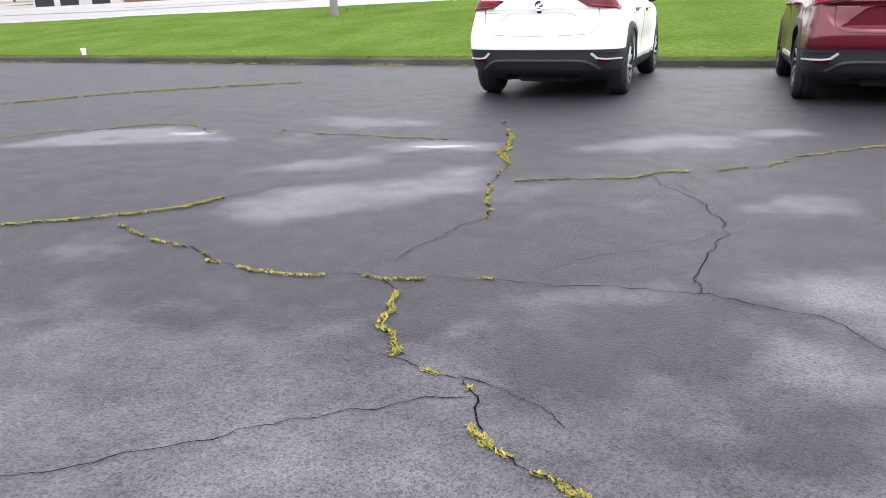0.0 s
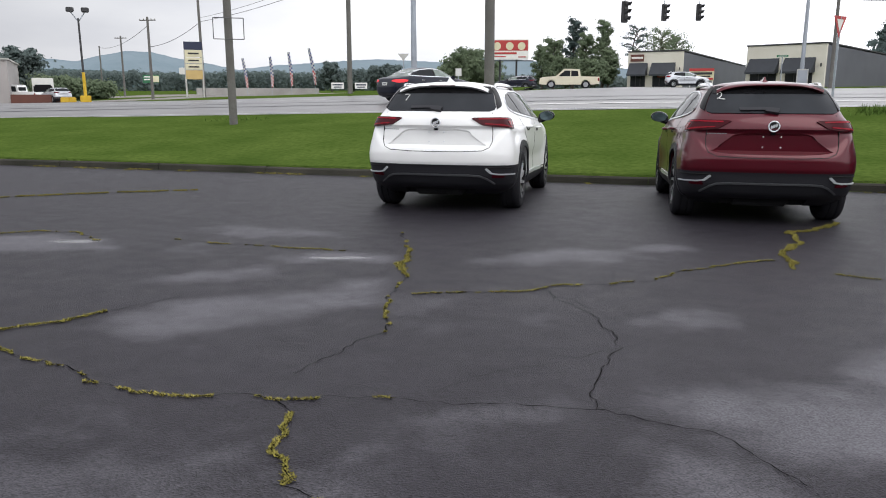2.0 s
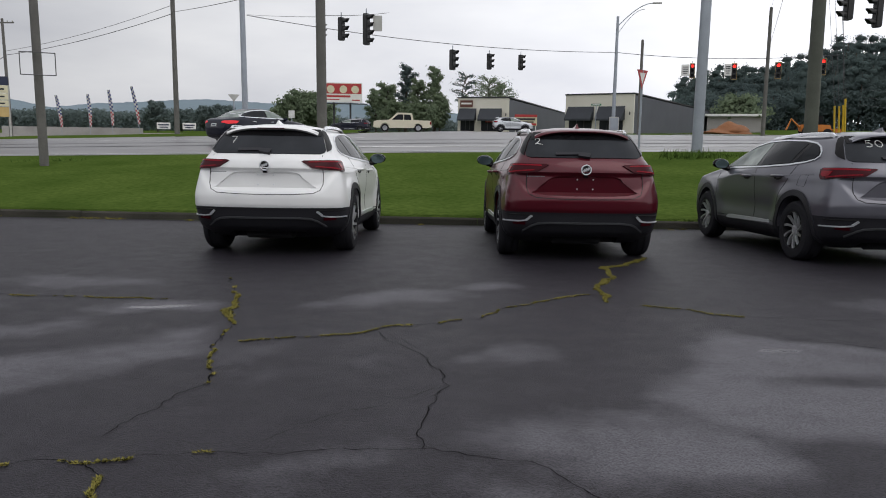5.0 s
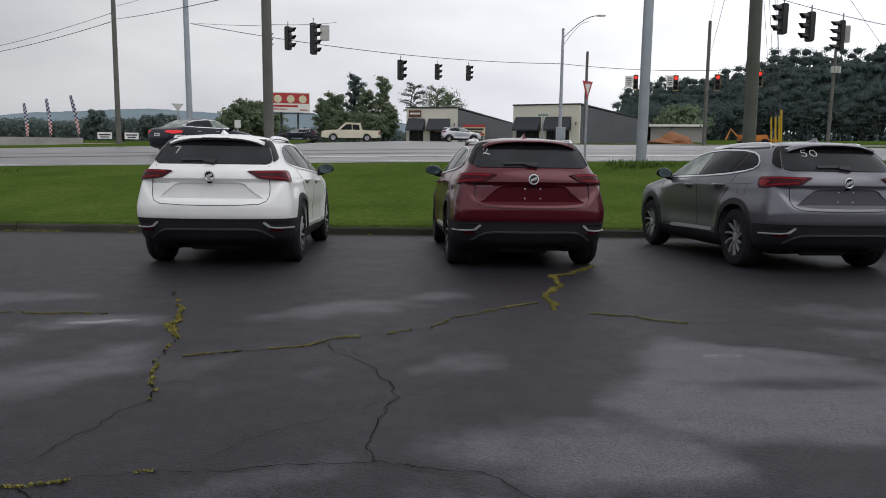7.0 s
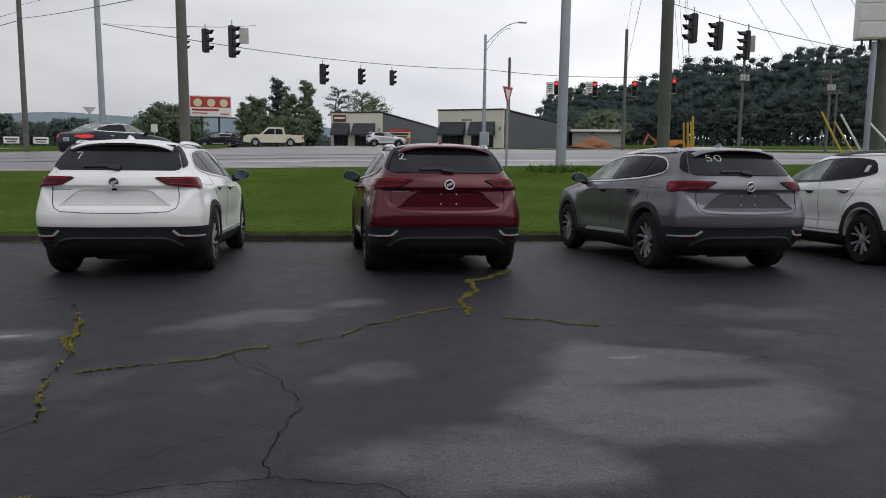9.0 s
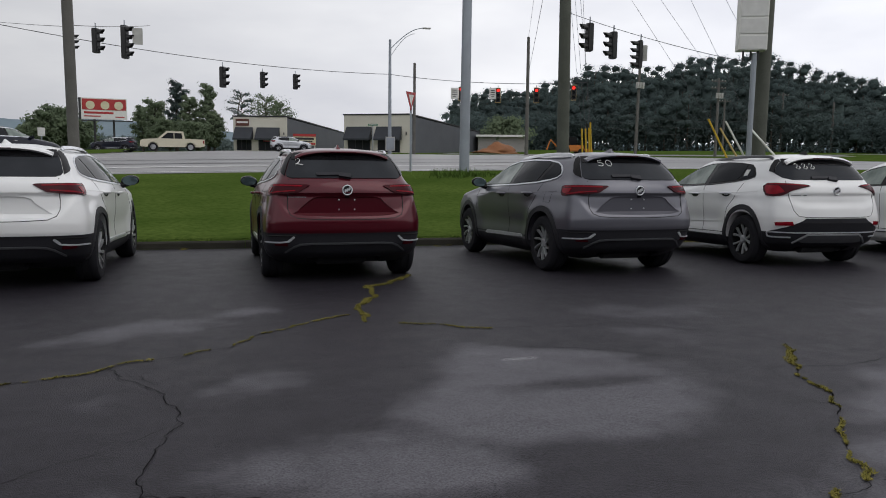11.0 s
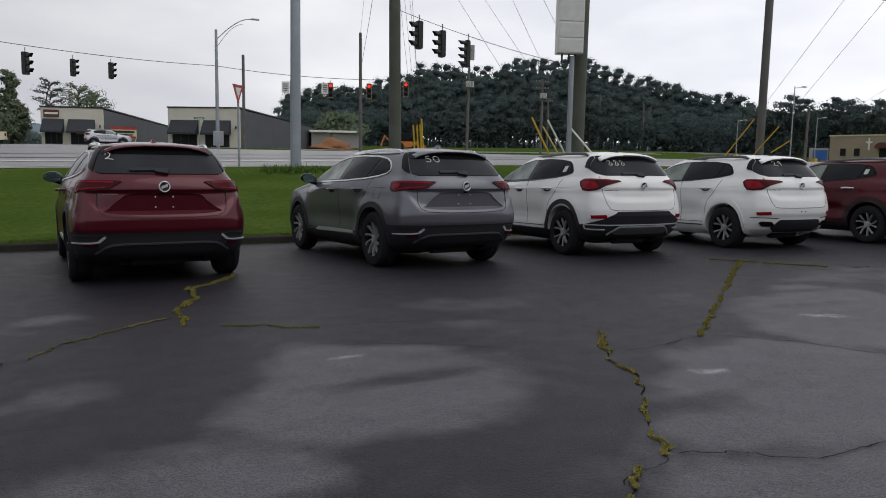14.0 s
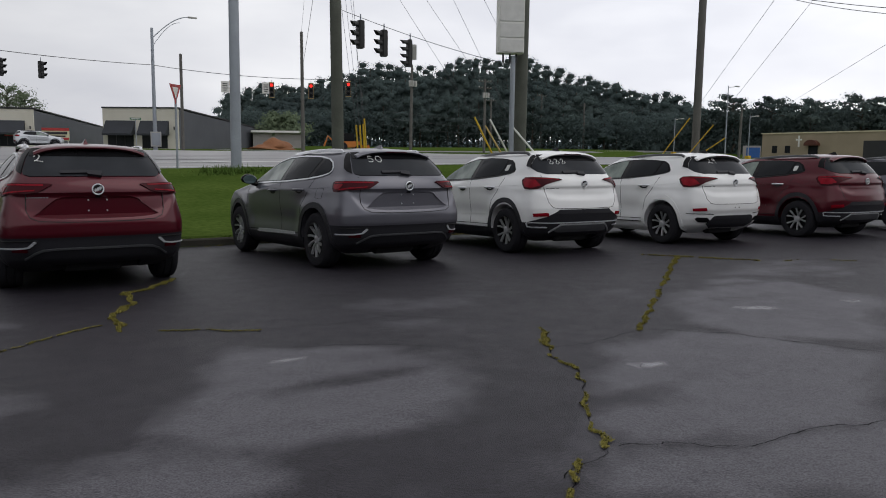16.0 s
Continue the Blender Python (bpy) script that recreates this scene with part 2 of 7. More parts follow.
def lot_material():
    """Worn wet asphalt; the mesh's own values paint a water film's sheen as paler colour and smooth the pools."""
    m = bpy.data.materials.new("wet_asphalt")
    m.use_nodes = True
    n, l = m.node_tree.nodes, m.node_tree.links
    b = n["Principled BSDF"]
    tc = n.new("ShaderNodeTexCoord")

    def noise_of(scale, detail=4.0, rough=0.55):
        t = n.new("ShaderNodeTexNoise")
        t.inputs["Scale"].default_value, t.inputs["Detail"].default_value = scale, detail
        t.inputs["Roughness"].default_value = rough
        l.new(tc.outputs["Object"], t.inputs["Vector"])
        return t.outputs["Fac"]

    def maprange(v, a, c, d, e):
        r = n.new("ShaderNodeMapRange")
        for key, val in zip(("From Min", "From Max", "To Min", "To Max"), (a, c, d, e)):
            r.inputs[key].default_value = val
        l.new(v, r.inputs["Value"])
        return r.outputs[0]

    def maths(op, a, c):
        k = n.new("ShaderNodeMath")
        k.operation = op
        for i, v in enumerate((a, c)):
            if hasattr(v, "links"):
                l.new(v, k.inputs[i])
            else:
                k.inputs[i].default_value = v
        return k.outputs[0]

    at = n.new("ShaderNodeAttribute")
    at.attribute_name = "pale_sheen"
    pale_sheen = maths("ADD", at.outputs["Fac"], maprange(noise_of(2.6, 8, 0.65), 0.32, 0.68, -0.26, 0.24))
    pale_sheen = maprange(pale_sheen, 0.15, 0.85, 0.0, 1.0)
    pool = n.new("ShaderNodeAttribute")
    pool.attribute_name = "pool"
    stone = n.new("ShaderNodeTexVoronoi")
    stone.inputs["Scale"].default_value = 165
    l.new(tc.outputs["Object"], stone.inputs["Vector"])
    base = n.new("ShaderNodeValToRGB")
    base.color_ramp.elements[0].color, base.color_ramp.elements[1].color = (0.0024, 0.0021, 0.0028, 1), (0.0290, 0.0258, 0.0335, 1)
    base.color_ramp.elements[0].position, base.color_ramp.elements[1].position = 0.25, 0.85
    grains = maths("ADD", maths("MULTIPLY", stone.outputs["Color"], 0.80), maths("MULTIPLY", noise_of(0.8), 0.30))
    grains = maths("ADD", grains, maths("MULTIPLY", noise_of(60, 3), 0.25))
    l.new(grains, base.inputs["Fac"])
    # paler stone colours that stand in for the film's sheen
    pale = n.new("ShaderNodeValToRGB")
    pale.color_ramp.elements[0].color, pale.color_ramp.elements[1].color = (0.030, 0.0285, 0.034, 1), (0.112, 0.108, 0.122, 1)
    pale.color_ramp.elements[0].position, pale.color_ramp.elements[1].position = 0.25, 0.85
    l.new(grains, pale.inputs["Fac"])
    tone = n.new("ShaderNodeMix")
    tone.data_type = "RGBA"
    l.new(pale_sheen, tone.inputs[0])
    l.new(base.outputs["Color"], tone.inputs[6])
    l.new(pale.outputs["Color"], tone.inputs[7])
    l.new(tone.outputs[2], b.inputs["Base Color"])
    rough = maths("ADD", maprange(noise_of(5), 0.3, 0.7, 0.47, 0.55), maths("MULTIPLY", pale_sheen, 0.06))
    rough = maths("SUBTRACT", rough, maths("MULTIPLY", maprange(pool.outputs["Fac"], 0.35, 0.7, 0.0, 1.0), 0.42))
    l.new(rough, b.inputs["Roughness"])
    b.inputs["Specular IOR Level"].default_value = 0.19
    k = n.new("ShaderNodeBump")
    k.inputs["Distance"].default_value = 0.004
    l.new(maths("SUBTRACT", maths("SUBTRACT", 0.78, maths("MULTIPLY", pale_sheen, 0.30)), maths("MULTIPLY", pool.outputs["Fac"], 0.46)), k.inputs["Strength"])
    l.new(stone.outputs["Distance"], k.inputs["Height"])
    l.new(k.outputs[0], b.inputs["Normal"])
    return m


def grass_material():
    m = mat("lawn", (0.080, 0.116, 0.026), 0.9, grain=9, grain_amount=0.7, stain=0.6, stain_amount=0.7, bump=0.5, dark=(0.036, 0.064, 0.012), spec=0.0)
    return m


M["lot"] = lot_material()
M["lawn"] = grass_material()


# ---------------------------------------------------------------- building tools
def thing(name, m=None, label="", category="", group="", kind=""):
    ob = new(name)
    ob.empty_display_size = 0.2
    if m is not None:
        ob.matrix_world = m
    return tagged(ob, label, category, group, kind)


def mesh_of(name, bm, material, smooth=None):
    me = bpy.data.meshes.new(name)
    bmesh.ops.recalc_face_normals(bm, faces=bm.faces)
    bm.to_mesh(me)
    bm.free()
    for x in material if isinstance(material, (list, tuple)) else [material]:
        me.materials.append(x)
    if smooth is not None:
        me.polygons.foreach_set("use_smooth", [True] * len(me.polygons))
        if smooth < 180:
            me.set_sharp_from_angle(angle=radians(smooth))
    return me


def part(name, bm, material, parent=None, label="", smooth=None, m=None):
    ob = new(name, mesh_of(name, bm, material, smooth))
    if parent is not None:
        ob.parent = parent
    if m is not None:
        ob.matrix_basis = m
    return tagged(ob, label)


def box(bm, lo, hi, m=None, bevel=0.0):
    """A box from corner to corner, its edges rounded by bevel."""
    c = [(a + b) / 2 for a, b in zip(lo, hi)]
    s = [abs(b - a) for a, b in zip(lo, hi)]
    r = bmesh.ops.create_cube(bm, size=1.0, matrix=Matrix.Translation(c) @ Matrix.Diagonal((*s, 1)))
    v = r["verts"]
    if bevel:
        e = list({e for x in v for e in x.link_edges})
        q = bmesh.ops.bevel(bm, geom=e, offset=bevel, segments=2, affect="EDGES")
        v = list({x for f in q["faces"] for x in f.verts} | {x for x in v if x.is_valid})
    if m is not None:
        bmesh.ops.transform(bm, matrix=m, verts=v)
    return bm


def tube(bm, points, radii, sides=8, cap=True):
    """A round rod along points; radii is one number or one for each point."""
    pts = [Vector(p) for p in points]
    if not isinstance(radii, (list, tuple)):
        radii = [radii] * len(pts)
    rings, side = [], None
    for i, p in enumerate(pts):
        d = (pts[min(i + 1, len(pts) - 1)] - pts[max(i - 1, 0)]).normalized()
        if side is None:
            side = d.cross(Vector((0, 0, 1)) if abs(d.z) < 0.9 else Vector((1, 0, 0))).normalized()
        side = (side - d * side.dot(d)).normalized()
        up = d.cross(side)
        rings.append([bm.verts.new(p + (side * math.cos(a) + up * math.sin(a)) * radii[i])
                      for a in (2 * math.pi * k / sides for k in range(sides))])
    for a, b in zip(rings, rings[1:]):
        for k in range(sides):
            bm.faces.new((a[k], a[(k + 1) % sides], b[(k + 1) % sides], b[k]))
    if cap:
        bm.faces.new(rings[0][::-1])
        bm.faces.new(rings[-1])
    return bm


def lathe(bm, profile, sides=32, axis="X", m=None):
    """Turns a profile of (radius, height) about an axis."""
    rings = []
    for r, h in profile:
        ring = []
        for k in range(sides):
            a = 2 * math.pi * k / sides
            p = (h, r * math.cos(a), r * math.sin(a)) if axis == "X" else (r * math.cos(a), r * math.sin(a), h)
            ring.append(bm.verts.new(m @ Vector(p) if m is not None else p))
        rings.append(ring)
    for a, b in zip(rings, rings[1:]):
        for k in range(sides):
            bm.faces.new((a[k], a[(k + 1) % sides], b[(k + 1) % sides], b[k]))
    return bm


def prism(bm, outline, lo, hi, m=None):
    """An outline in (x, z) pulled out along y from lo to hi."""
    a = [bm.verts.new((x, lo, z)) for x, z in outline]
    b = [bm.verts.new((x, hi, z)) for x, z in outline]
    bm.faces.new(a)
    bm.faces.new(b[::-1])
    for i in range(len(a)):
        j = (i + 1) % len(a)
        bm.faces.new((a[i], a[j], b[j], b[i]))
    if m is not None:
        bmesh.ops.transform(bm, matrix=m, verts=a + b)
    return bm


def noise1(x, y=0.0, z=0.0):
    return noise.noise(Vector((x, y, z)))


# ---------------------------------------------------------------- the lie of the land
EYE = Vector((0.6, 0.05, 0))
KERB_Y = 13.5
ROAD_NEAR, ROAD_FAR = 24.5, 80.0


def spot(bearing, distance):
    """The place at a bearing (degrees, clockwise from straight over the kerb) and a distance."""
    b = radians(bearing)
    return EYE.x + distance * math.sin(b), EYE.y + distance * math.cos(b)


def lot_z(y):
    return -y * math.tan(radians(LOT_FALL))


def kerb_y(x):
    return KERB_Y - 0.03 * x


def ground_z(x, y):
    near = float(np.interp(x, (-80, -28, 0, 17, 60), (-0.5, 0.05, 0.68, 0.95, 1.1)))
    far = float(np.interp(x, (-90, -68, -30, 0, 20, 37, 65), (-0.5, -0.3, 0.63, 1.64, 1.45, 1.27, 1.07)))
    deep = float(np.interp(x, (-200, -90, -40, 0, 60, 140), (0.6, 0.8, 1.3, 2.1, 3.1, 3.1)))
    k = kerb_y(x)
    if y < k:
        return lot_z(y)
    base = lot_z(k) + 0.13
    if y < ROAD_NEAR:
        f = (y - k) / (ROAD_NEAR - k)
        return base + (near - base) * (f + 0.25 * f * (1 - f))
    return float(np.interp(y, (ROAD_NEAR, 40, 66, float(np.interp(x, (40, 100), (140, 104))), 700, 3000), (near, near + (far - near) * 0.37 + 0.3, far, deep, deep + 4, deep + 6)))


def on_ground(bearing, distance):
    x, y = spot(bearing, distance)
    return x, y, ground_z(x, y)


def sheet(name, xs, ys, height, material, kind="structure", label="", values=None, keep=None, skew=None):
    """A grid of ground over xs and ys."""
    nx, ny = len(xs), len(ys)
    flat = [(x, y + (skew(x) if skew else 0.0)) for y in ys for x in xs]
    co = [(x, y, height(x, y)) for x, y in flat]
    faces = [(j * nx + i, j * nx + i + 1, (j + 1) * nx + i + 1, (j + 1) * nx + i)
             for j in range(ny - 1) for i in range(nx - 1)
             if keep is None or keep((xs[i] + xs[i + 1]) / 2, (ys[j] + ys[j + 1]) / 2)]
    me = bpy.data.meshes.new(name)
    me.from_pydata(co, [], faces)
    me.materials.append(material)
    me.polygons.foreach_set("use_smooth", [True] * len(me.polygons))
    if values is not None:
        for key, fn in values.items():
            at = me.attributes.new(key, "FLOAT", "POINT")
            at.data.foreach_set("value", [fn(x, y) for x, y, _ in co])
    return tagged(new(name, me), label, "", "", kind)


def steps(*spans):
    """Coordinates from spans of (start, end, step)."""
    got = []
    for a, b, s in spans:
        n = max(1, round((b - a) / s))
        got += [a + (b - a) * i / n for i in range(n)]
    return got + [spans[-1][1]]


# the sheen of a water film, put into the asphalt as paler patches: strength, outline
SHEEN_WEST = [
    (0.85, [(-5.64, 4.85), (-5.77, 5.32), (-5.32, 5.85), (-4.89, 6.16), (-4.34, 6.06), (-3.76, 5.62), (-5.2, 4.92)]),
    (0.7, [(-3.79, 6.99), (-3.44, 7.27), (-2.44, 7.06), (-2.3, 6.84), (-2.95, 6.56)]),
    (0.5, [(-3.49, 5.83), (-3.26, 6.03), (-2.82, 5.77), (-3.22, 5.6)]),
    (1.0, [(-2.27, 5.74), (-1.91, 5.98), (-1.44, 5.93), (-1.51, 5.71), (-2.05, 5.58)]),
    (0.8, [(-2.77, 4.64), (-2.59, 5.07), (-2.23, 5.32), (-2.1, 5.17), (-2.29, 4.8)]),
    (0.7, [(-2.29, 3.31), (-2.46, 3.86), (-2.16, 4.17), (-1.61, 4.57), (-1.44, 4.98), (-1.21, 5.04), (-1.13, 4.54), (-1.5, 3.95), (-1.8, 3.45)]),
]
SHEEN_MIDDLE = [
    (0.45, [(-2.78, 2.7), (-2.78, 2.95), (-2.57, 3.01), (-2.36, 2.87), (-2.42, 2.66)]),
    (0.4, [(-0.92, 4.5), (-0.72, 4.71), (-0.57, 4.52), (-0.76, 4.32)]),
    (0.5, [(-0.63, 4.06), (-0.49, 4.15), (-0.45, 3.99), (-0.56, 3.93)]),
    (0.75, [(-0.78, 5.9), (-0.25, 6.55), (0.96, 7.31), (0.98, 6.96), (0.41, 6.43), (-0.19, 5.97)]),
    (0.45, [(-0.21, 4.4), (-0.03, 4.59), (0.17, 4.44), (0.07, 4.22), (-0.12, 4.23)]),
    (0.7, [(0.56, 4.42), (0.69, 4.71), (0.9, 4.8), (1.01, 4.48), (0.91, 4.28), (0.67, 4.15)]),
    (0.55, [(-0.49, 2.79), (0.03, 2.97), (0.34, 2.98), (0.35, 2.86), (-0.14, 2.7), (-0.46, 2.31), (-0.59, 2.6)]),
]
SHEEN_NEAR = [
    (0.7, [(0.45, 2.89), (0.62, 2.86), (0.83, 2.72), (0.93, 2.57), (0.9, 2.36), (0.48, 2.22), (0.4, 2.58)]),
    (0.45, [(-2.08, 1.84), (-1.89, 2.07), (-0.86, 2.39), (-0.74, 2.22), (-1.12, 1.91), (-1.83, 1.63)]),
    (0.85, [(0.57, 3.13), (0.72, 3.27), (1.06, 3.42), (1.35, 3.46), (1.63, 3.32), (1.87, 3.1), (1.78, 2.72), (1.0, 2.71), (0.78, 2.95)]),
    (0.9, [(2.0, 4.9), (2.25, 5.22), (2.57, 5.16), (2.92, 4.97), (3.32, 4.68), (3.33, 4.18), (3.14, 3.57), (2.71, 3.12), (2.11, 3.1), (1.64, 3.45), (1.4, 3.75), (1.75, 4.3)]),
]
SHEEN_EAST = [
    (0.35, [(3.43, 6.53), (4.07, 6.65), (5.01, 6.31), (4.79, 5.88), (3.87, 5.91)]),
    (0.4, [(3.64, 5.58), (4.17, 5.47), (4.3, 5.09), (4.01, 4.74), (3.61, 4.89)]),
    (0.5, [(6.37, 6.02), (6.57, 5.76), (6.36, 5.48), (5.98, 5.45)]),
    (1.0, [(5.38, 4.07), (5.7, 3.55), (5.97, 2.81), (4.54, 2.03), (4.15, 2.16), (3.56, 2.23), (3.23, 2.48), (3.37, 2.82), (3.9, 3.35), (4.7, 3.92)]),
    (1.0, [(3.19, 2.44), (3.52, 2.2), (4.09, 2.12), (4.48, 2.0), (4.4, 1.5), (3.64, 1.54), (2.65, 2.16)]),
    (0.95, [(6.86, 5.3), (8.32, 5.91), (8.5, 5.22), (8.17, 4.05), (6.42, 3.05), (5.94, 3.35), (5.62, 4.05), (5.76, 4.53)]),
    (0.6, [(8.4, 6.1), (9.52, 6.56), (11.02, 6.55), (9.6, 5.0)]),
]
# shallow pools that stand in the paler patches
POOLS = [(2.49, 4.78, 0.17, 0.05, -10), (4.39, 3.43, 0.16, 0.07, -20), (6.74, 4.41, 0.22, 0.09, -33), (7.84, 4.16, 0.10, 0.07, -33), (-1.83, 5.79, 0.3, 0.06, 15), (-4.4, 5.9, 0.25, 0.12, 15)]


def inside(x, y, cx, cy, a, b, turn, wob):
    dx, dy = x - cx, y - cy
    if abs(dx) > 3 or abs(dy) > 3:
        return 9.0
    c, s = math.cos(radians(turn)), math.sin(radians(turn))
    return math.hypot((dx * c + dy * s) / a, (dy * c - dx * s) / b) + wob


def depth_in(x, y, line):
    """Metres inside an outline, negative outside."""
    best, odd = 9.0, False
    for (ax, ay), (bx, by) in zip(line, line[1:] + line[:1]):
        if abs(ax - x) > 5:
            return -9.0
        ex, ey = bx - ax, by - ay
        t = max(0.0, min(1.0, ((x - ax) * ex + (y - ay) * ey) / (ex * ex + ey * ey)))
        best = min(best, math.hypot(x - ax - t * ex, y - ay - t * ey))
        if (ay > y) != (by > y) and x < ax + (y - ay) / (by - ay) * ex:
            odd = not odd
    return best if odd else -best


def pale_sheen(x, y):
    v = 0.0
    wob = 0.45 * noise1(x * 1.3, y * 1.3, 3) + 0.30 * noise1(x * 3.2, y * 3.2, 5) + 0.18 * noise1(x * 8, y * 8, 6)
    for k, line in SHEEN_WEST + SHEEN_MIDDLE + SHEEN_NEAR + SHEEN_EAST:
        d = depth_in(x, y, line)
        if d > -0.5:
            v = max(v, k * max(0.0, min(1.0, 0.55 + (d + 0.36 * wob) / 0.30)))
    # streaks that break the painted sheen and leave it darker
    v *= 1.0 - 0.7 * max(0.0, min(1.0, 2.8 * noise1(x * 0.8 + y * 0.2, y * 2.8, 14) - 0.5))
    # paler towards the near edge
    if y < 2.9:
        v = max(v, min(0.5, 0.36 * (2.9 - y)) + 0.2 * noise1(x * 0.9, y * 0.9, 8))
    v += 0.10 * noise1(x * 0.6, y * 1.2, 21)
    return max(0.0, min(v, 1.0))


def pool(x, y):
    v = 0.0
    wob = 0.3 * noise1(x * 5, y * 5, 3)
    for p in POOLS:
        v = max(v, 1.0 - max(0.0, min(1.0, (inside(x, y, *p, wob) - 0.5) / 0.8)))
    return v


lot = sheet("parking_lot", steps((-60, -9, 3), (-9, 14, 0.09), (14, 70, 3)), steps((-60, 0.8, 2), (0.8, 9, 0.09), (9, 15.4, 0.4)),
            lambda x, y: lot_z(y) + 0.004 * noise1(x * 0.8, y * 0.8), M["lot"], label="worn dark asphalt parking lot wet with rain",
            values={"pale_sheen": pale_sheen, "pool": pool})
ground = sheet("ground", steps((-3000, -400, 200), (-400, -60, 20), (-60, 60, 1.5), (60, 400, 20), (400, 3000, 200)),
               steps((-1500, -30, 100), (-30, 13.2, 3), (13.2, 13.54, 0.4), (13.54, 13.6, 0.1), (13.6, 30, 0.7), (30, 80, 2.5), (80, 400, 20), (400, 4000, 200)),
               lambda x, y: ground_z(x, y) - (0.12 if y < kerb_y(x) + 0.05 else 0.0) - (0.06 if ROAD_NEAR + 0.5 < y < ROAD_FAR - 0.5 else 0.0)
               + (0.035 * noise1(x * 0.35, y * 0.35, 2) if kerb_y(x) + 0.3 < y < ROAD_NEAR - 1 else 0.0),
               M["lawn"], label="green mown lawn and verges", skew=lambda x: -0.03 * max(-60, min(60, x)))


def road_sheet(name, x0, x1, y0, y1, material, lift, label):
    return sheet(name, steps((x0, x1, 1.5)), steps((y0, 60, 2.5), (60, y1, 0.5)), lambda x, y: ground_z(x, y) + lift, material, label=label,
                 keep=lambda x, y: y < np.interp(x, (12, 22, 33), (y1, 60.0, 37.0)))


road = road_sheet("road", -220, 220, ROAD_NEAR, ROAD_FAR, M["road"], 0.0, "wide pale wet highway")


# an unseen wall, added behind the eye to darken the car tails and their reflections
unseen_screen = thing("unseen_wall", None, "plain unseen wall added behind the lot to darken the cars' tails", "", "", "structure")
part("wall_south", box(bmesh.new(), (-60, -17, -0.2), (60, -16, 6.8)), M["shed_wall"], unseen_screen)
# glossy black panel added for the tails to reflect
part("unseen_dark_panel", box(bmesh.new(), (-24, -15.99, 0.9), (24, -15.9, 4.4)), M["gloss_black"], unseen_screen)


# ---------------------------------------------------------------- cars
class Shell:
    """A car's skin: plan outlines, one for each height, each a rounded rectangle from yr to yf and w to each side."""

    def __init__(self, rings, sx=1.0, sy=1.0, sz=1.0, power=6.0):
        self.z = [r[0] * sz for r in rings]
        self.cols = [[r[1] * sy for r in rings], [r[2] * sy for r in rings], [r[3] * sx for r in rings]]
        self.p = power

    def at(self, z):
        return [float(np.interp(z, self.z, c)) for c in self.cols]

    def side(self, y, z, sign=1):
        yr, yf, w = self.at(z)
        v = min(1.0, abs((y - (yr + yf) / 2) / ((yf - yr) / 2)))
        return Vector((sign * w * (1 - v ** self.p) ** (1 / self.p), y, z))

    def rear(self, x, z):
        yr, yf, w = self.at(z)
        v = min(0.9999, abs(x / w))
        return Vector((x, (yr + yf) / 2 - (yf - yr) / 2 * (1 - v ** self.p) ** (1 / self.p), z))

    def round(self, s, z):
        """s metres round the outline from the middle of the tail, to the right if positive."""
        yr, yf, w = self.at(z)
        k = (abs(s), z)
        pts = [self.rear(x * w, z) for x in (0, 0.3, 0.5, 0.6, 0.7, 0.76, 0.82, 0.87, 0.91, 0.94, 0.96)]
        y0 = pts[-1].y
        pts += [self.side(y0 + d, z) for d in (0.08, 0.16, 0.3, 0.5, 0.8, 1.2)]
        left = abs(s)
        for a, b in zip(pts, pts[1:]):
            d = (b - a).length
            if left <= d:
                q = a.lerp(b, left / d)
                break
            left -= d
        else:
            q = pts[-1]
        return Vector((q.x if s >= 0 else -q.x, q.y, q.z))

    def front(self, x, z):
        q = self.rear(x, z)
        yr, yf, w = self.at(z)
        return Vector((x, yr + yf - q.y, z))

    def solid(self, segs=88):
        bm = bmesh.new()
        zs = []
        for a, b in zip(self.z, self.z[1:]):
            n = max(1, round((b - a) / 0.05))
            zs += [a + (b - a) * i / n for i in range(n)]
        zs.append(self.z[-1])
        rings = []
        for z in zs:
            yr, yf, w = self.at(z)
            ring = []
            for k in range(segs):
                a = 2 * math.pi * (k + 0.5) / segs
                c, s = math.cos(a), math.sin(a)
                q = 2 / self.p
                ring.append(bm.verts.new((w * math.copysign(abs(c) ** q, c), (yr + yf) / 2 + (yf - yr) / 2 * math.copysign(abs(s) ** q, s), z)))
            rings.append(ring)
        for a, b in zip(rings, rings[1:]):
            for k in range(segs):
                bm.faces.new((a[k], a[(k + 1) % segs], b[(k + 1) % segs], b[k]))
        bm.faces.new(rings[0][::-1])
        bm.faces.new(rings[-1])
        return bm


def patch(bm, outline, on, lift=0.004, step=0.07, depth=0.012):
    """A thin panel laid on a skin: outline in the skin's two coordinates, on(u, v) its place."""
    flat = bmesh.new()
    flat.faces.new([flat.verts.new((u, v, 0)) for u, v in outline])
    us, vs = [p[0] for p in outline], [p[1] for p in outline]
    for axis, a, b in ((0, min(us), max(us)), (1, min(vs), max(vs))):
        for i in range(1, int((b - a) / step) + 1):
            co = [0, 0, 0]
            co[axis] = a + (b - a) * i / (int((b - a) / step) + 1)
            no = [0, 0, 0]
            no[axis] = 1
            bmesh.ops.bisect_plane(flat, geom=flat.verts[:] + flat.edges[:] + flat.faces[:], plane_co=co, plane_no=no)
    lay(bm, flat, on, lift, depth)
    return bm


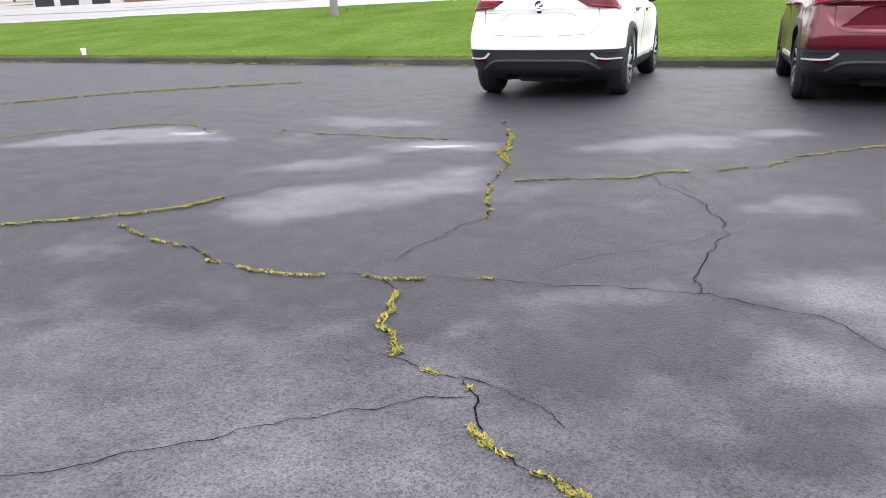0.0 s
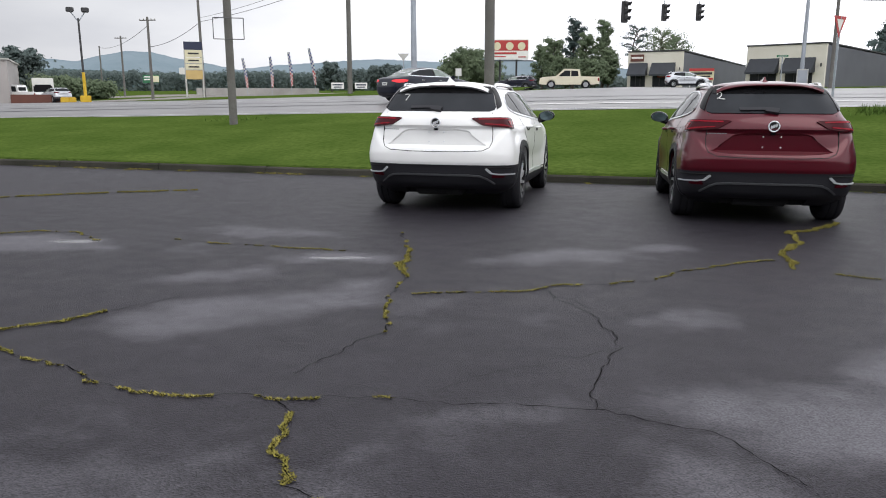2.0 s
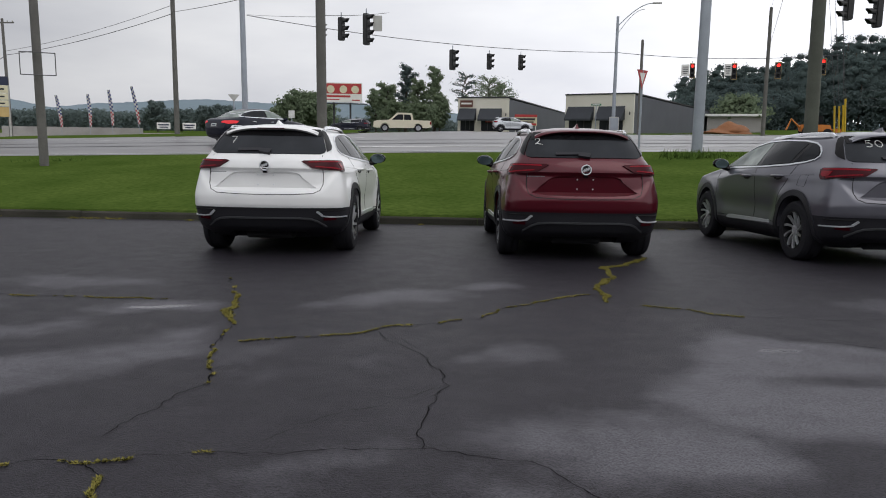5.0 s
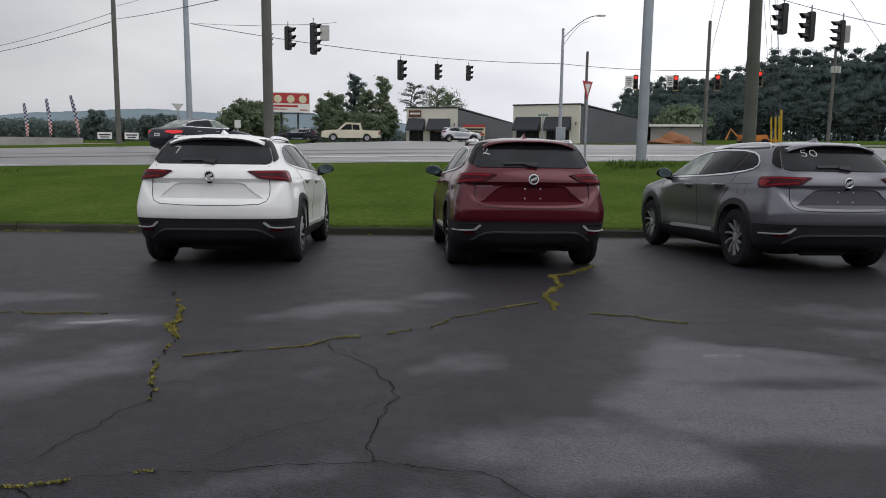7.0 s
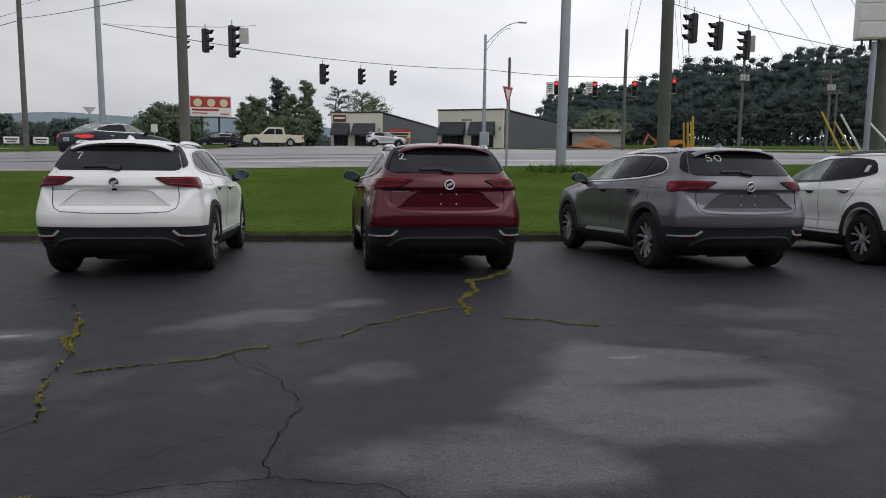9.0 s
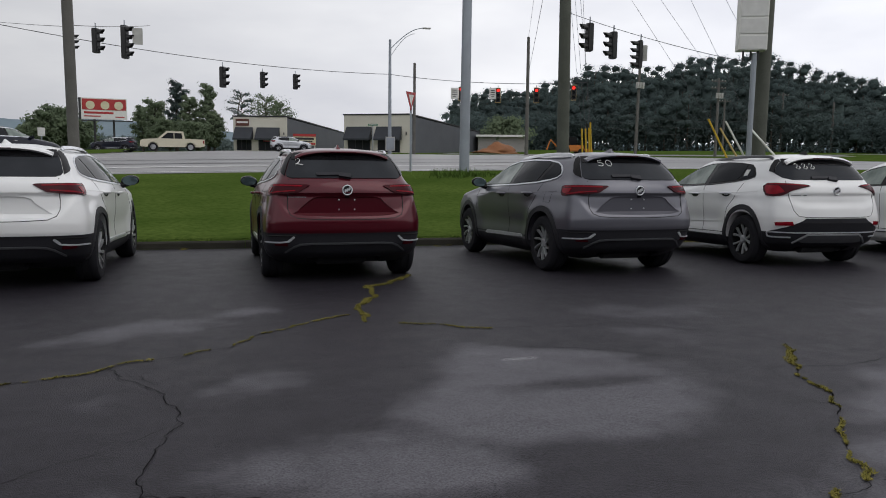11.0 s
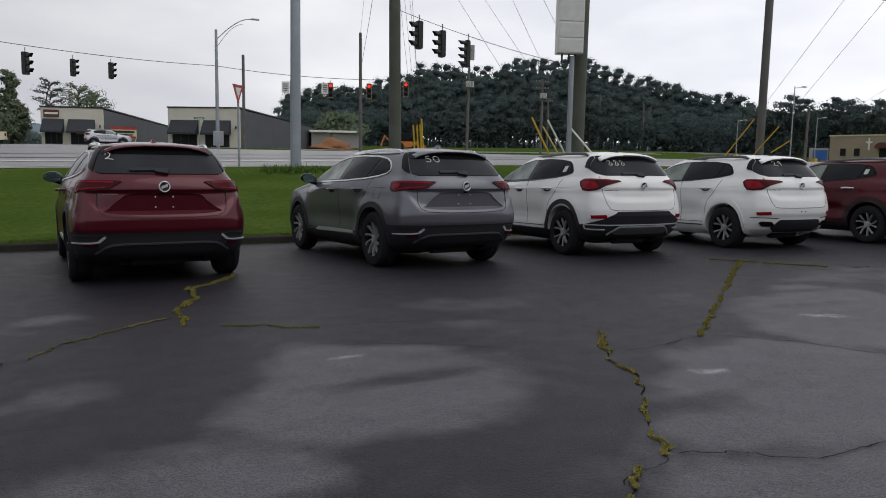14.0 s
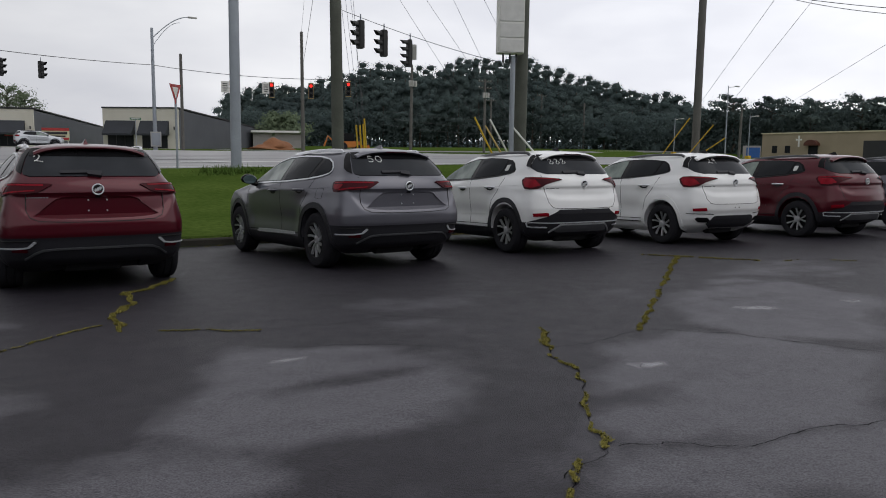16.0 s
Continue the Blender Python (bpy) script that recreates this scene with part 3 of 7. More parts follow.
def lay(bm, flat, on, lift, depth):
    e = 0.004
    top, low = {}, {}
    for v in flat.verts:
        u, w = v.co.x, v.co.y
        p = on(u, w)
        n = (on(u + e, w) - on(u - e, w)).cross(on(u, w + e) - on(u, w - e))
        n = n.normalized() if n.length > 1e-9 else Vector((0, -1, 0))
        if n.dot(p - Vector((0, 1.3, 0.7))) < 0:
            n = -n
        top[v] = bm.verts.new(p + n * lift)
        if v.is_boundary:
            low[v] = bm.verts.new(p - n * depth)
    for f in flat.faces:
        bm.faces.new([top[v] for v in f.verts])
    for ed in flat.edges:
        if ed.is_boundary:
            a, b = ed.verts
            bm.faces.new((top[a], top[b], low[b], low[a]))
    flat.free()


def stroke(bm, line, width, on, lift=0.006, closed=False, depth=0.006):
    """A narrow band along a line drawn on a skin."""
    pts = [Vector(p) for p in line]
    if closed:
        pts.append(pts[0])
    fine = []
    for a, b in zip(pts, pts[1:]):
        n = max(1, int((b - a).length / 0.06))
        fine += [a.lerp(b, i / n) for i in range(n)]
    fine.append(pts[-1])
    flat = bmesh.new()
    rows = []
    for i, p in enumerate(fine):
        if closed and i in (0, len(fine) - 1):
            d = (fine[1] - fine[0]).normalized() + (fine[-1] - fine[-2]).normalized()
        else:
            d = fine[min(i + 1, len(fine) - 1)] - fine[max(i - 1, 0)]
        d = d.normalized() if d.length else Vector((1, 0))
        o = Vector((-d.y, d.x)) * width / 2
        rows.append([flat.verts.new((*(p + o), 0)), flat.verts.new((*(p - o), 0))])
    for a, b in zip(rows, rows[1:]):
        flat.faces.new((a[0], a[1], b[1], b[0]))
    lay(bm, flat, on, lift, depth)
    return bm


def cut(bm, cutters):
    """bm with the cutters' solids taken away."""
    def temp(b):
        me = bpy.data.meshes.new("temp")
        bmesh.ops.recalc_face_normals(b, faces=b.faces)
        b.to_mesh(me)
        b.free()
        return new("temp", me)
    ob = temp(bm)
    others = [temp(c) for c in cutters]
    for o in others:
        k = ob.modifiers.new("cut", "BOOLEAN")
        k.operation, k.object, k.solver = "DIFFERENCE", o, "EXACT"
    bpy.context.view_layer.update()
    got = bmesh.new()
    ev = ob.evaluated_get(bpy.context.evaluated_depsgraph_get())
    got.from_mesh(ev.data)
    for o in [ob, *others]:
        me = o.data
        bpy.data.objects.remove(o)
        bpy.data.meshes.remove(me)
    return got


def split_off(bm, test):
    """Takes the faces whose middle passes the test out of bm into a bmesh of their own."""
    got = bm.copy()
    bmesh.ops.delete(got, geom=[f for f in got.faces if not test(f.calc_center_median())], context="FACES")
    bmesh.ops.delete(bm, geom=[f for f in bm.faces if test(f.calc_center_median())], context="FACES")
    return got


def wheel(parent, x, y, r, width, spokes=5, dark=True, rim_r=None, twin=0.28, twist=0.0):
    """Tyre, dished rim with twin flat spokes, hub. twin: half the angle between a pair's ends, or 0 for single spokes; twist: how far the spokes lean round."""
    sign = 1 if x > 0 else -1
    m = pose(x, y, r, 0, 0, 0 if sign > 0 else 180)
    w = thing_part("wheel", parent, m)
    rr = rim_r or r * 0.665
    h = width / 2
    part("tyre", lathe(bmesh.new(), [(rr - 0.01, -h), (rr + 0.02, -h - 0.006), (r - 0.03, -h), (r - 0.006, -h + 0.025), (r, -h + 0.05), (r, -0.045), (r - 0.009, -0.042), (r - 0.009, -0.034), (r, -0.031),
                                     (r, 0.031), (r - 0.009, 0.034), (r - 0.009, 0.042), (r, 0.045), (r, h - 0.05), (r - 0.006, h - 0.025), (r - 0.03, h), (rr + 0.03, h + 0.008), (rr + 0.012, h + 0.004), (rr - 0.01, h - 0.004)], 44), M["tyre"], w, smooth=35)
    bm = lathe(bmesh.new(), [(rr, h - 0.010), (rr - 0.006, h + 0.004), (rr - 0.016, h + 0.003), (rr - 0.022, h - 0.02), (rr - 0.035, -h + 0.05), (0.02, -h + 0.06)], 44)
    rim = part("rim", bm, M["rim_dark"] if dark else M["alloy"], w, smooth=30)
    for k in range(spokes):
        bm = bmesh.new()
        for side in (-1, 1) if twin else (0,):
            a0 = 2 * math.pi * k / spokes + side * 0.10
            a1 = 2 * math.pi * k / spokes + side * twin + twist
            rows = []
            for i in range(5):
                f = i / 4
                rad = 0.048 + (rr - 0.012 - 0.048) * f
                a = a0 + (a1 - a0) * f ** 0.7
                wd = 0.0075 + 0.0085 * f
                fx = h - 0.030 + 0.026 * math.sin(f * 1.5)
                c, sn = math.cos(a), math.sin(a)
                rows.append([bm.verts.new((fx + dx, rad * c - o * sn, rad * sn + o * c)) for dx, o in ((-0.03, -wd * 1.15), (0.0, -wd * 0.85), (0.0, wd * 0.85), (-0.03, wd * 1.15))])
            for a_, b_ in zip(rows, rows[1:]):
                for q in range(3):
                    bm.faces.new((a_[q], a_[q + 1], b_[q + 1], b_[q]))
        part("spoke", bm, M["alloy"], rim)
    part("hub", lathe(bmesh.new(), [(0.062, h - 0.05), (0.058, h - 0.024), (0.034, h - 0.016), (0.032, h - 0.020), (0.001, h - 0.019)], 20), M["alloy"], rim, smooth=40)
    for k in range(5):
        a = 2 * math.pi * (k + 0.5) / 5
        part("wheel_nut", lathe(bmesh.new(), [(0.010, h - 0.04), (0.008, h - 0.024), (0.001, h - 0.023)], 6, "X", Matrix.Translation((0, 0.043 * math.cos(a), 0.043 * math.sin(a)))), M["rim_dark"], rim)
    return w


def thing_part(name, parent, m):
    ob = new(name)
    ob.empty_display_size = 0.1
    ob.parent = parent
    ob.matrix_basis = m
    return ob


def ease(v):
    v = np.clip(v, 0.0, 1.0)
    return v * v * (3 - 2 * v)


class Skin:
    """A sculpted car skin. For each height: the tail's and nose's place, the half width at the doors and at the tail."""

    def __init__(self, ends, widths, sx=1.0, sy=1.0, sz=1.0, bow=0.085, corner=0.37, base=2.78, axle=0.37, small=False, roof=0.87):
        self.ends, self.widths = np.array(ends, float), np.array(widths, float)
        self.sx, self.sy, self.sz, self.bow, self.corner, self.base, self.axle, self.small, self.roof = sx, sy, sz, bow, corner, base, axle, small, roof
        self.kept = {}
        n = 4.0
        u = np.concatenate([np.linspace(0, 0.72, 17)[:-1], np.sin(np.linspace(math.asin(0.72 ** (n / 2)), math.pi / 2, 15)) ** (2 / n)])
        self.u, self.d = u, 1 - np.clip(1 - u ** n, 0, 1) ** (1 / n)
        self.flat = 16

    def curve(self, table, z, col):
        """Interpolates a table, its corners softened."""
        return float(np.mean([np.interp(z + o, table[:, 0], table[:, col]) for o in (-0.018, -0.006, 0.006, 0.018)]))

    def up(self, h):
        """The true height of a level of the tables: the cabin above the belt is squeezed by roof."""
        return self.sz * (h if h < 1.2 else 1.2 + (h - 1.2) * self.roof)

    def half(self, z):
        """Half an outline at a height, from the middle of the tail round to the middle of the nose."""
        key = round(z, 4)
        if key in self.kept:
            return self.kept[key]
        h = z / self.sz
        h = h if h < 1.2 else 1.2 + (h - 1.2) / self.roof
        yr, yf = self.curve(self.ends, h, 1), self.curve(self.ends, h, 2)
        w, wt = self.curve(self.widths, h, 1), self.curve(self.widths, h, 2)
        c = self.corner * (1.0 if h < 1.1 else max(0.6, 1 - 1.6 * (h - 1.1)))
        tx, ty = wt * self.u, yr + self.bow * self.u ** 2 + c * self.d
        y0, y1 = yr + self.bow + c, yf - 0.55
        sy_ = np.linspace(y0, max(y0 + 0.1, y1), 58)[1:]
        side = wt + (w - wt) * ease((sy_ - y0) / 1.25)
        side = side - 0.07 * w * ease((sy_ - (y1 - 0.9)) / 0.9)
        nose = side[-1]
        fu = self.u[::-1][1:]
        fd = self.d[::-1][1:]
        fx, fy = nose * fu, sy_[-1] + (yf - sy_[-1]) * (1 - 0.72 * fd - 0.28 * fu ** 2)
        # the tail: a bumper that wraps up to the lamps, a hollow tailgate, a recess for the plate
        a = tx
        zb = 0.735 + 0.21 * ease((a - 0.60) / 0.26)
        if self.small:
            zb = 0.80 + 0.10 * ease((a - 0.45) / 0.4)
        step = 0.044 if not self.small else 0.03
        ty = ty + step * ease((h - zb) / 0.12) * (1 - 0.75 * ease((h - 0.99) / 0.05)) * (1 - self.d)
        X, Y = np.concatenate([tx, side, fx]) * self.sx, np.concatenate([ty, sy_, fy]) * self.sy
        # the flanks: hollow doors, arches that swell, a haunch over the rear wheel
        mid = ease((Y - 0.15) / 0.5) * ease((self.base - 0.25 - Y) / 0.5)
        X = X - 0.030 * mid * math.exp(-((h - 0.60) / 0.14) ** 2) * (X > 0.5)
        for yc in (0.0, self.base):
            rho = np.hypot(Y - yc, (z - self.axle) * 1.0)
            X = X + 0.020 * ease((0.66 - rho) / 0.16) * (1.0 if z < 1.0 else 0.0) * (X > 0.6)
        X = X + 0.010 * np.exp(-((Y - 0.1) / 0.7) ** 2) * math.exp(-((h - 0.99) / 0.05) ** 2) * (X > 0.6)
        s = np.concatenate([[0], np.cumsum(np.hypot(np.diff(X), np.diff(Y)))])
        self.kept[key] = (X, Y, s)
        return self.kept[key]

    def rear(self, x, z):
        X, Y, _ = self.half(z)
        return Vector((x, float(np.interp(abs(x), X[:31], Y[:31])), z))

    def side(self, y, z, sign=1):
        X, Y, _ = self.half(z)
        return Vector((sign * float(np.interp(y, Y[self.flat:], X[self.flat:])), y, z))

    def front(self, x, z):
        X, Y, _ = self.half(z)
        return Vector((x, float(np.interp(abs(x), X[-30:][::-1], Y[-30:][::-1])), z))

    def round(self, s, z):
        """s metres round the outline from the middle of the tail, to the right if positive."""
        X, Y, L = self.half(z)
        x = float(np.interp(abs(s), L, X))
        return Vector((x if s >= 0 else -x, float(np.interp(abs(s), L, Y)), z))

    def solid(self):
        bm = bmesh.new()
        levels = list(np.arange(self.ends[0, 0], 0.70, 0.02)) + list(np.arange(0.70, 1.20, 0.0145)) + list(np.arange(1.20, 1.55, 0.028)) + list(np.linspace(1.55, self.ends[-1, 0], 8))
        zs = [self.up(float(h)) for h in levels]
        rings = []
        for z in zs:
            X, Y, _ = self.half(float(z))
            n = len(X)
            ring = [bm.verts.new((X[i], Y[i], z)) for i in range(n)]
            ring += [bm.verts.new((-X[i], Y[i], z)) for i in range(n - 2, 0, -1)]
            rings.append(ring)
        n = len(rings[0])
        for a, b in zip(rings, rings[1:]):
            for k in range(n):
                bm.faces.new((a[k], a[(k + 1) % n], b[(k + 1) % n], b[k]))
        bm.faces.new(rings[0][::-1])
        bm.faces.new(rings[-1])
        return bm


SUV_ENDS = [(0.20, -0.50, 3.50), (0.26, -0.66, 3.58), (0.34, -0.80, 3.66), (0.44, -0.87, 3.70), (0.56, -0.905, 3.71), (0.60, -0.93, 3.71), (0.70, -0.935, 3.70),
            (0.80, -0.92, 3.68), (0.95, -0.905, 3.50), (1.06, -0.885, 2.85), (1.12, -0.865, 2.55), (1.17, -0.83, 2.46), (1.20, -0.80, 2.40), (1.30, -0.71, 2.22),
            (1.40, -0.615, 2.02), (1.48, -0.535, 1.86), (1.53, -0.485, 1.72), (1.565, -0.44, 1.56), (1.59, -0.36, 1.36), (1.608, -0.2, 1.1), (1.618, 0.0, 0.9)]
SUV_WIDTHS = [(0.20, 0.78, 0.72), (0.26, 0.86, 0.80), (0.34, 0.905, 0.855), (0.44, 0.92, 0.885), (0.58, 0.928, 0.90), (0.70, 0.930, 0.902), (0.80, 0.928, 0.888), (0.93, 0.926, 0.855),
              (1.02, 0.926, 0.835), (1.07, 0.912, 0.822), (1.12, 0.890, 0.795), (1.16, 0.868, 0.765), (1.20, 0.845, 0.738), (1.30, 0.795, 0.702), (1.40, 0.742, 0.662), (1.48, 0.695, 0.625),
              (1.53, 0.655, 0.588), (1.565, 0.615, 0.54), (1.59, 0.55, 0.45), (1.608, 0.45, 0.35), (1.618, 0.3, 0.2)]

DIGITS = {
    "7": [[(0, 0.96), (0.3, 1.0), (0.62, 0.97), (0.5, 0.6), (0.33, 0)]],
    "2": [[(0.02, 0.72), (0.12, 0.93), (0.32, 1.0), (0.5, 0.86), (0.42, 0.55), (0.2, 0.22), (0.0, 0.1), (0.1, 0.2), (0.4, 0.1), (0.75, 0.02)]],
    "5": [[(0.66, 1.0), (0.2, 0.96), (0.1, 0.6), (0.4, 0.62), (0.6, 0.4), (0.52, 0.12), (0.3, 0.0), (0.0, 0.08)]],
    "0": [[(0.34, 1.0), (0.1, 0.8), (0.02, 0.45), (0.16, 0.08), (0.42, 0.0), (0.66, 0.28), (0.7, 0.65), (0.56, 0.94), (0.3, 1.0)]],
    "9": [[(0.55, 0.7), (0.35, 1.0), (0.08, 0.8), (0.18, 0.5), (0.48, 0.6), (0.55, 0.95), (0.5, 0.4), (0.46, 0.0)]],
    "~": [[(0, 0.75), (0.2, 1.0), (0.44, 0.8), (0.25, 0.45), (0.02, 0.15), (0.3, 0.0), (0.6, 0.25), (0.5, 0.5)]],
}
BUILT = {}


def suv(name, m, paint, label, digits, small=False, sporty=False, sticker=False, mark=(-0.52, 1.355)):
    """A family SUV: the first of each kind is built, the others are copies in their own paint."""
    kind = (small, sporty)
    if kind in BUILT:
        first, first_paint = BUILT[kind]
        car = copy_thing(first, m)
        for ob in list(car.children_recursive):
            if ob.name.startswith("window_marking") or ob.name.startswith("window_sticker"):
                bpy.data.objects.remove(ob)
            elif ob.type == "MESH" and ob.data.materials[0] == first_paint:
                ob.material_slots[0].link = "OBJECT"
                ob.material_slots[0].material = paint
        tagged(car, label, "car", "new cars parked along the kerb")
    else:
        car = build_suv(name, m, paint, label, small, sporty)
        BUILT[kind] = (car, paint)
    sh = SKINS[small]
    if digits:
        bm = bmesh.new()
        for i, ch in enumerate(digits):
            for line in DIGITS[ch]:
                stroke(bm, [(mark[0] + 0.105 * i + 0.115 * a, mark[1] + 0.085 * b) for a, b in line], 0.0062, lambda s, z: sh.round(s * sh.sx, sh.up(z)), 0.016)
        part("window_marking", bm, M["chalk"], car, "hand-painted white number")
    if sticker:
        part("window_sticker", patch(bmesh.new(), [(0.23, 1.27), (0.15, 1.275), (0.14, 1.37), (0.22, 1.37)], lambda y, z: sh.side(y * sh.sy, sh.up(z), -1), 0.014), M["plate_white"], car)
    return car


SKINS = {
    False: Skin(SUV_ENDS, SUV_WIDTHS),
    True: Skin(SUV_ENDS, SUV_WIDTHS, 0.965, 0.935, 0.998, 0.10, 0.36, 2.78 * 0.935, 0.358, True, 0.92),
}


def build_suv(name, m, paint, label, small, sporty):
    """An SUV seen mostly from behind. small: the shorter model with teardrop tail lamps; sporty: its painted lower bumper."""
    sh = SKINS[small]
    sx, sy, sz = sh.sx, sh.sy, sh.sz
    base, r = sh.base, 0.362 * (0.965 if small else 1.0)
    car = thing(name, m, label, "car", "new cars parked along the kerb")
    track = 0.80 * sx
    cutters = []
    for y in (0, base):
        for s in (-1, 1):
            c = bmesh.new()
            bmesh.ops.create_cone(c, cap_ends=True, segments=48, radius1=r + 0.05, radius2=r + 0.05, depth=0.5,
                                  matrix=Matrix.Translation((s * 0.87 * sx, y, r + 0.012)) @ Matrix.Rotation(radians(90), 4, "Y"))
            cutters.append(c)
    # the tail's lower edge is arched clear of the ground
    cutters.append(box(bmesh.new(), (-0.44, -1.3, 0.1), (0.44, -0.42, 0.285)))
    if not small:
        bm = bmesh.new()
        rings = []
        for y, g in ((-1.1, 0.14), (-0.885, 0.040), (-0.822, -0.012)):
            rings.append([bm.verts.new((x + math.copysign(g, x), y, z + (g if z > 0.9 else -g * 0.6))) for x, z in
                          ((-0.59, 0.80), (0.59, 0.80), (0.53, 0.835), (0.38, 0.968), (0.32, 0.985), (-0.32, 0.985), (-0.38, 0.968), (-0.53, 0.835))])
        for p, q in zip(rings, rings[1:]):
            for i in range(8):
                bm.faces.new((p[i], p[(i + 1) % 8], q[(i + 1) % 8], q[i]))
        bm.faces.new(rings[0][::-1])
        bm.faces.new(rings[-1])
        cutters.append(bm)
    body = cut(sh.solid(), cutters)
    clad_z = 0.36 if sporty else (0.505 if small else 0.578) * sz

    def lower(c):
        return c.z < clad_z if c.y < -0.40 else c.z < 0.375

    def well(c):
        return c.z < 0.205 or any(math.hypot(c.y - y, c.z - r - 0.012) < r + 0.047 and abs(c.x) < 0.905 * sx for y in (0, base))
    wells = split_off(body, well)
    skirt = split_off(body, lower)
    part("body", body, paint, car, smooth=30)
    part("underbody", wells, M["underside"], car)
    part("lower_cladding", skirt, paint if sporty else M["black_plastic"], car, "matt black plastic cladding" if not sporty else "", smooth=30)
    R = lambda x, z: sh.rear(x * sx, sh.up(z))
    O = lambda s, z: sh.round(s * sx, sh.up(z))
    # rear glass with dark blades at its sides, spoiler, wiper
    if small:
        glass = [(-0.60, 1.215), (0.60, 1.215), (0.72, 1.25), (0.80, 1.31), (0.70, 1.42), (0.59, 1.50), (-0.59, 1.50), (-0.70, 1.42), (-0.80, 1.31), (-0.72, 1.25)]
    else:
        glass = [(-0.62, 1.197), (0.62, 1.197), (0.675, 1.215), (0.69, 1.25), (0.63, 1.42), (0.585, 1.505), (-0.585, 1.505), (-0.63, 1.42), (-0.69, 1.25), (-0.675, 1.215)]
    part("rear_window", patch(bmesh.new(), glass, O, 0.008, 0.05), M["rear_glass"], car, "dark tinted rear glass", smooth=30)
    part("window_band", patch(bmesh.new(), [(-0.60, 1.435), (0.60, 1.435), (0.60, 1.47), (0.58, 1.53), (-0.58, 1.53), (-0.60, 1.47)], O, 0.013, 0.05), M["gloss_black"], car, smooth=30)
    for s in (-1, 1):
        blade_line = [(0.705, 1.225), (0.775, 1.26), (0.80, 1.30), (0.73, 1.42), (0.66, 1.50), (0.60, 1.53), (0.59, 1.505), (0.64, 1.42), (0.70, 1.25)] if not small else \
            [(0.80, 1.32), (0.90, 1.345), (0.80, 1.43), (0.67, 1.51), (0.60, 1.53), (0.60, 1.50), (0.71, 1.42)]
        part("pillar_blade", patch(bmesh.new(), [(s * a, b) for a, b in blade_line], O, 0.012, 0.05), M["gloss_black"], car, "gloss black blade beside the glass", smooth=30)
    bm = bmesh.new()
    rows = []
    for i in range(17):
        x = -0.545 + 1.09 * i / 16
        q = abs(x) / 0.545
        drop = 0.085 * q ** 3.5
        prof = [(-0.20, 1.606), (-0.36, 1.594), (-0.50, 1.574), (-0.555 + 0.06 * q * q, 1.556), (-0.565 + 0.06 * q * q, 1.545), (-0.55 + 0.06 * q * q, 1.533), (-0.46, 1.515)]
        rows.append([bm.verts.new((x * sx, y * sy, sh.up(z - drop))) for y, z in prof])
    for a, b in zip(rows, rows[1:]):
        for i in range(len(a) - 1):
            bm.faces.new((a[i], a[i + 1], b[i + 1], b[i]))
    bm.faces.new(rows[0])
    bm.faces.new(rows[-1])
    spoiler = part("spoiler", bm, paint, car, smooth=40)
    part("stop_lamp", box(bmesh.new(), (-0.16, -0.569 * sy, sh.up(1.537)), (0.16, -0.55 * sy, sh.up(1.549)), bevel=0.003), M["lamp_dark"], spoiler)
    bm = bmesh.new()
    stroke(bm, [(-0.33, 1.232), (-0.1, 1.238), (0.06, 1.226)], 0.034, R, 0.03)
    stroke(bm, [(-0.08, 1.222), (0.05, 1.205)], 0.040, R, 0.037)
    part("wiper", bm, M["black_plastic"], car)
    # tail lamps
    for s in (-1, 1):
        mir = lambda line: [(s * a, b) for a, b in line]
        if small:
            shape = [(0.40, 1.125), (0.44, 1.14), (0.62, 1.155), (0.86, 1.165), (1.03, 1.16), (1.13, 1.12), (1.12, 1.05), (1.05, 0.995), (0.93, 0.985), (0.80, 0.995), (0.66, 1.065), (0.50, 1.105)]
            lamp = part("tail_lamp", patch(bmesh.new(), mir(shape), O, 0.016, 0.04), M["lamp_dark"], car, "red teardrop tail lamp", smooth=30)
            part("lamp_band", patch(bmesh.new(), mir([(0.82, 1.125), (1.06, 1.13), (1.09, 1.09), (1.04, 1.02), (0.90, 1.01), (0.76, 1.045)]), O, 0.020, 0.04), M["lamp_red"], lamp, smooth=30)
            part("lamp_edge", stroke(bmesh.new(), mir([(0.46, 1.128), (0.64, 1.142), (0.86, 1.148), (1.05, 1.142)]), 0.012, O, 0.020), M["lamp_red"], lamp)
        else:
            shape = [(0.42, 1.112), (0.45, 1.12), (0.75, 1.125), (1.06, 1.122), (1.12, 1.10), (1.13, 1.03), (1.07, 0.995), (0.98, 0.995), (0.80, 1.02), (0.58, 1.036), (0.54, 1.042)]
            lamp = part("tail_lamp", patch(bmesh.new(), mir(shape), O, 0.016, 0.04), M["lamp_dark"], car, "red tail lamp with a dark centre", smooth=30)
            part("lamp_edge", stroke(bmesh.new(), mir([(0.50, 1.104), (0.75, 1.109), (1.06, 1.105)]), 0.014, O, 0.020), M["lamp_red"], lamp)
            part("lamp_edge", stroke(bmesh.new(), mir([(0.58, 1.054), (0.80, 1.040), (0.98, 1.016)]), 0.012, O, 0.020), M["lamp_red"], lamp)
            part("lamp_band", patch(bmesh.new(), mir([(0.88, 1.086), (1.08, 1.088), (1.09, 1.04), (1.03, 1.02), (0.94, 1.035)]), O, 0.020, 0.04), M["lamp_red"], lamp, smooth=30)
        zr = 0.60 if small else 0.435
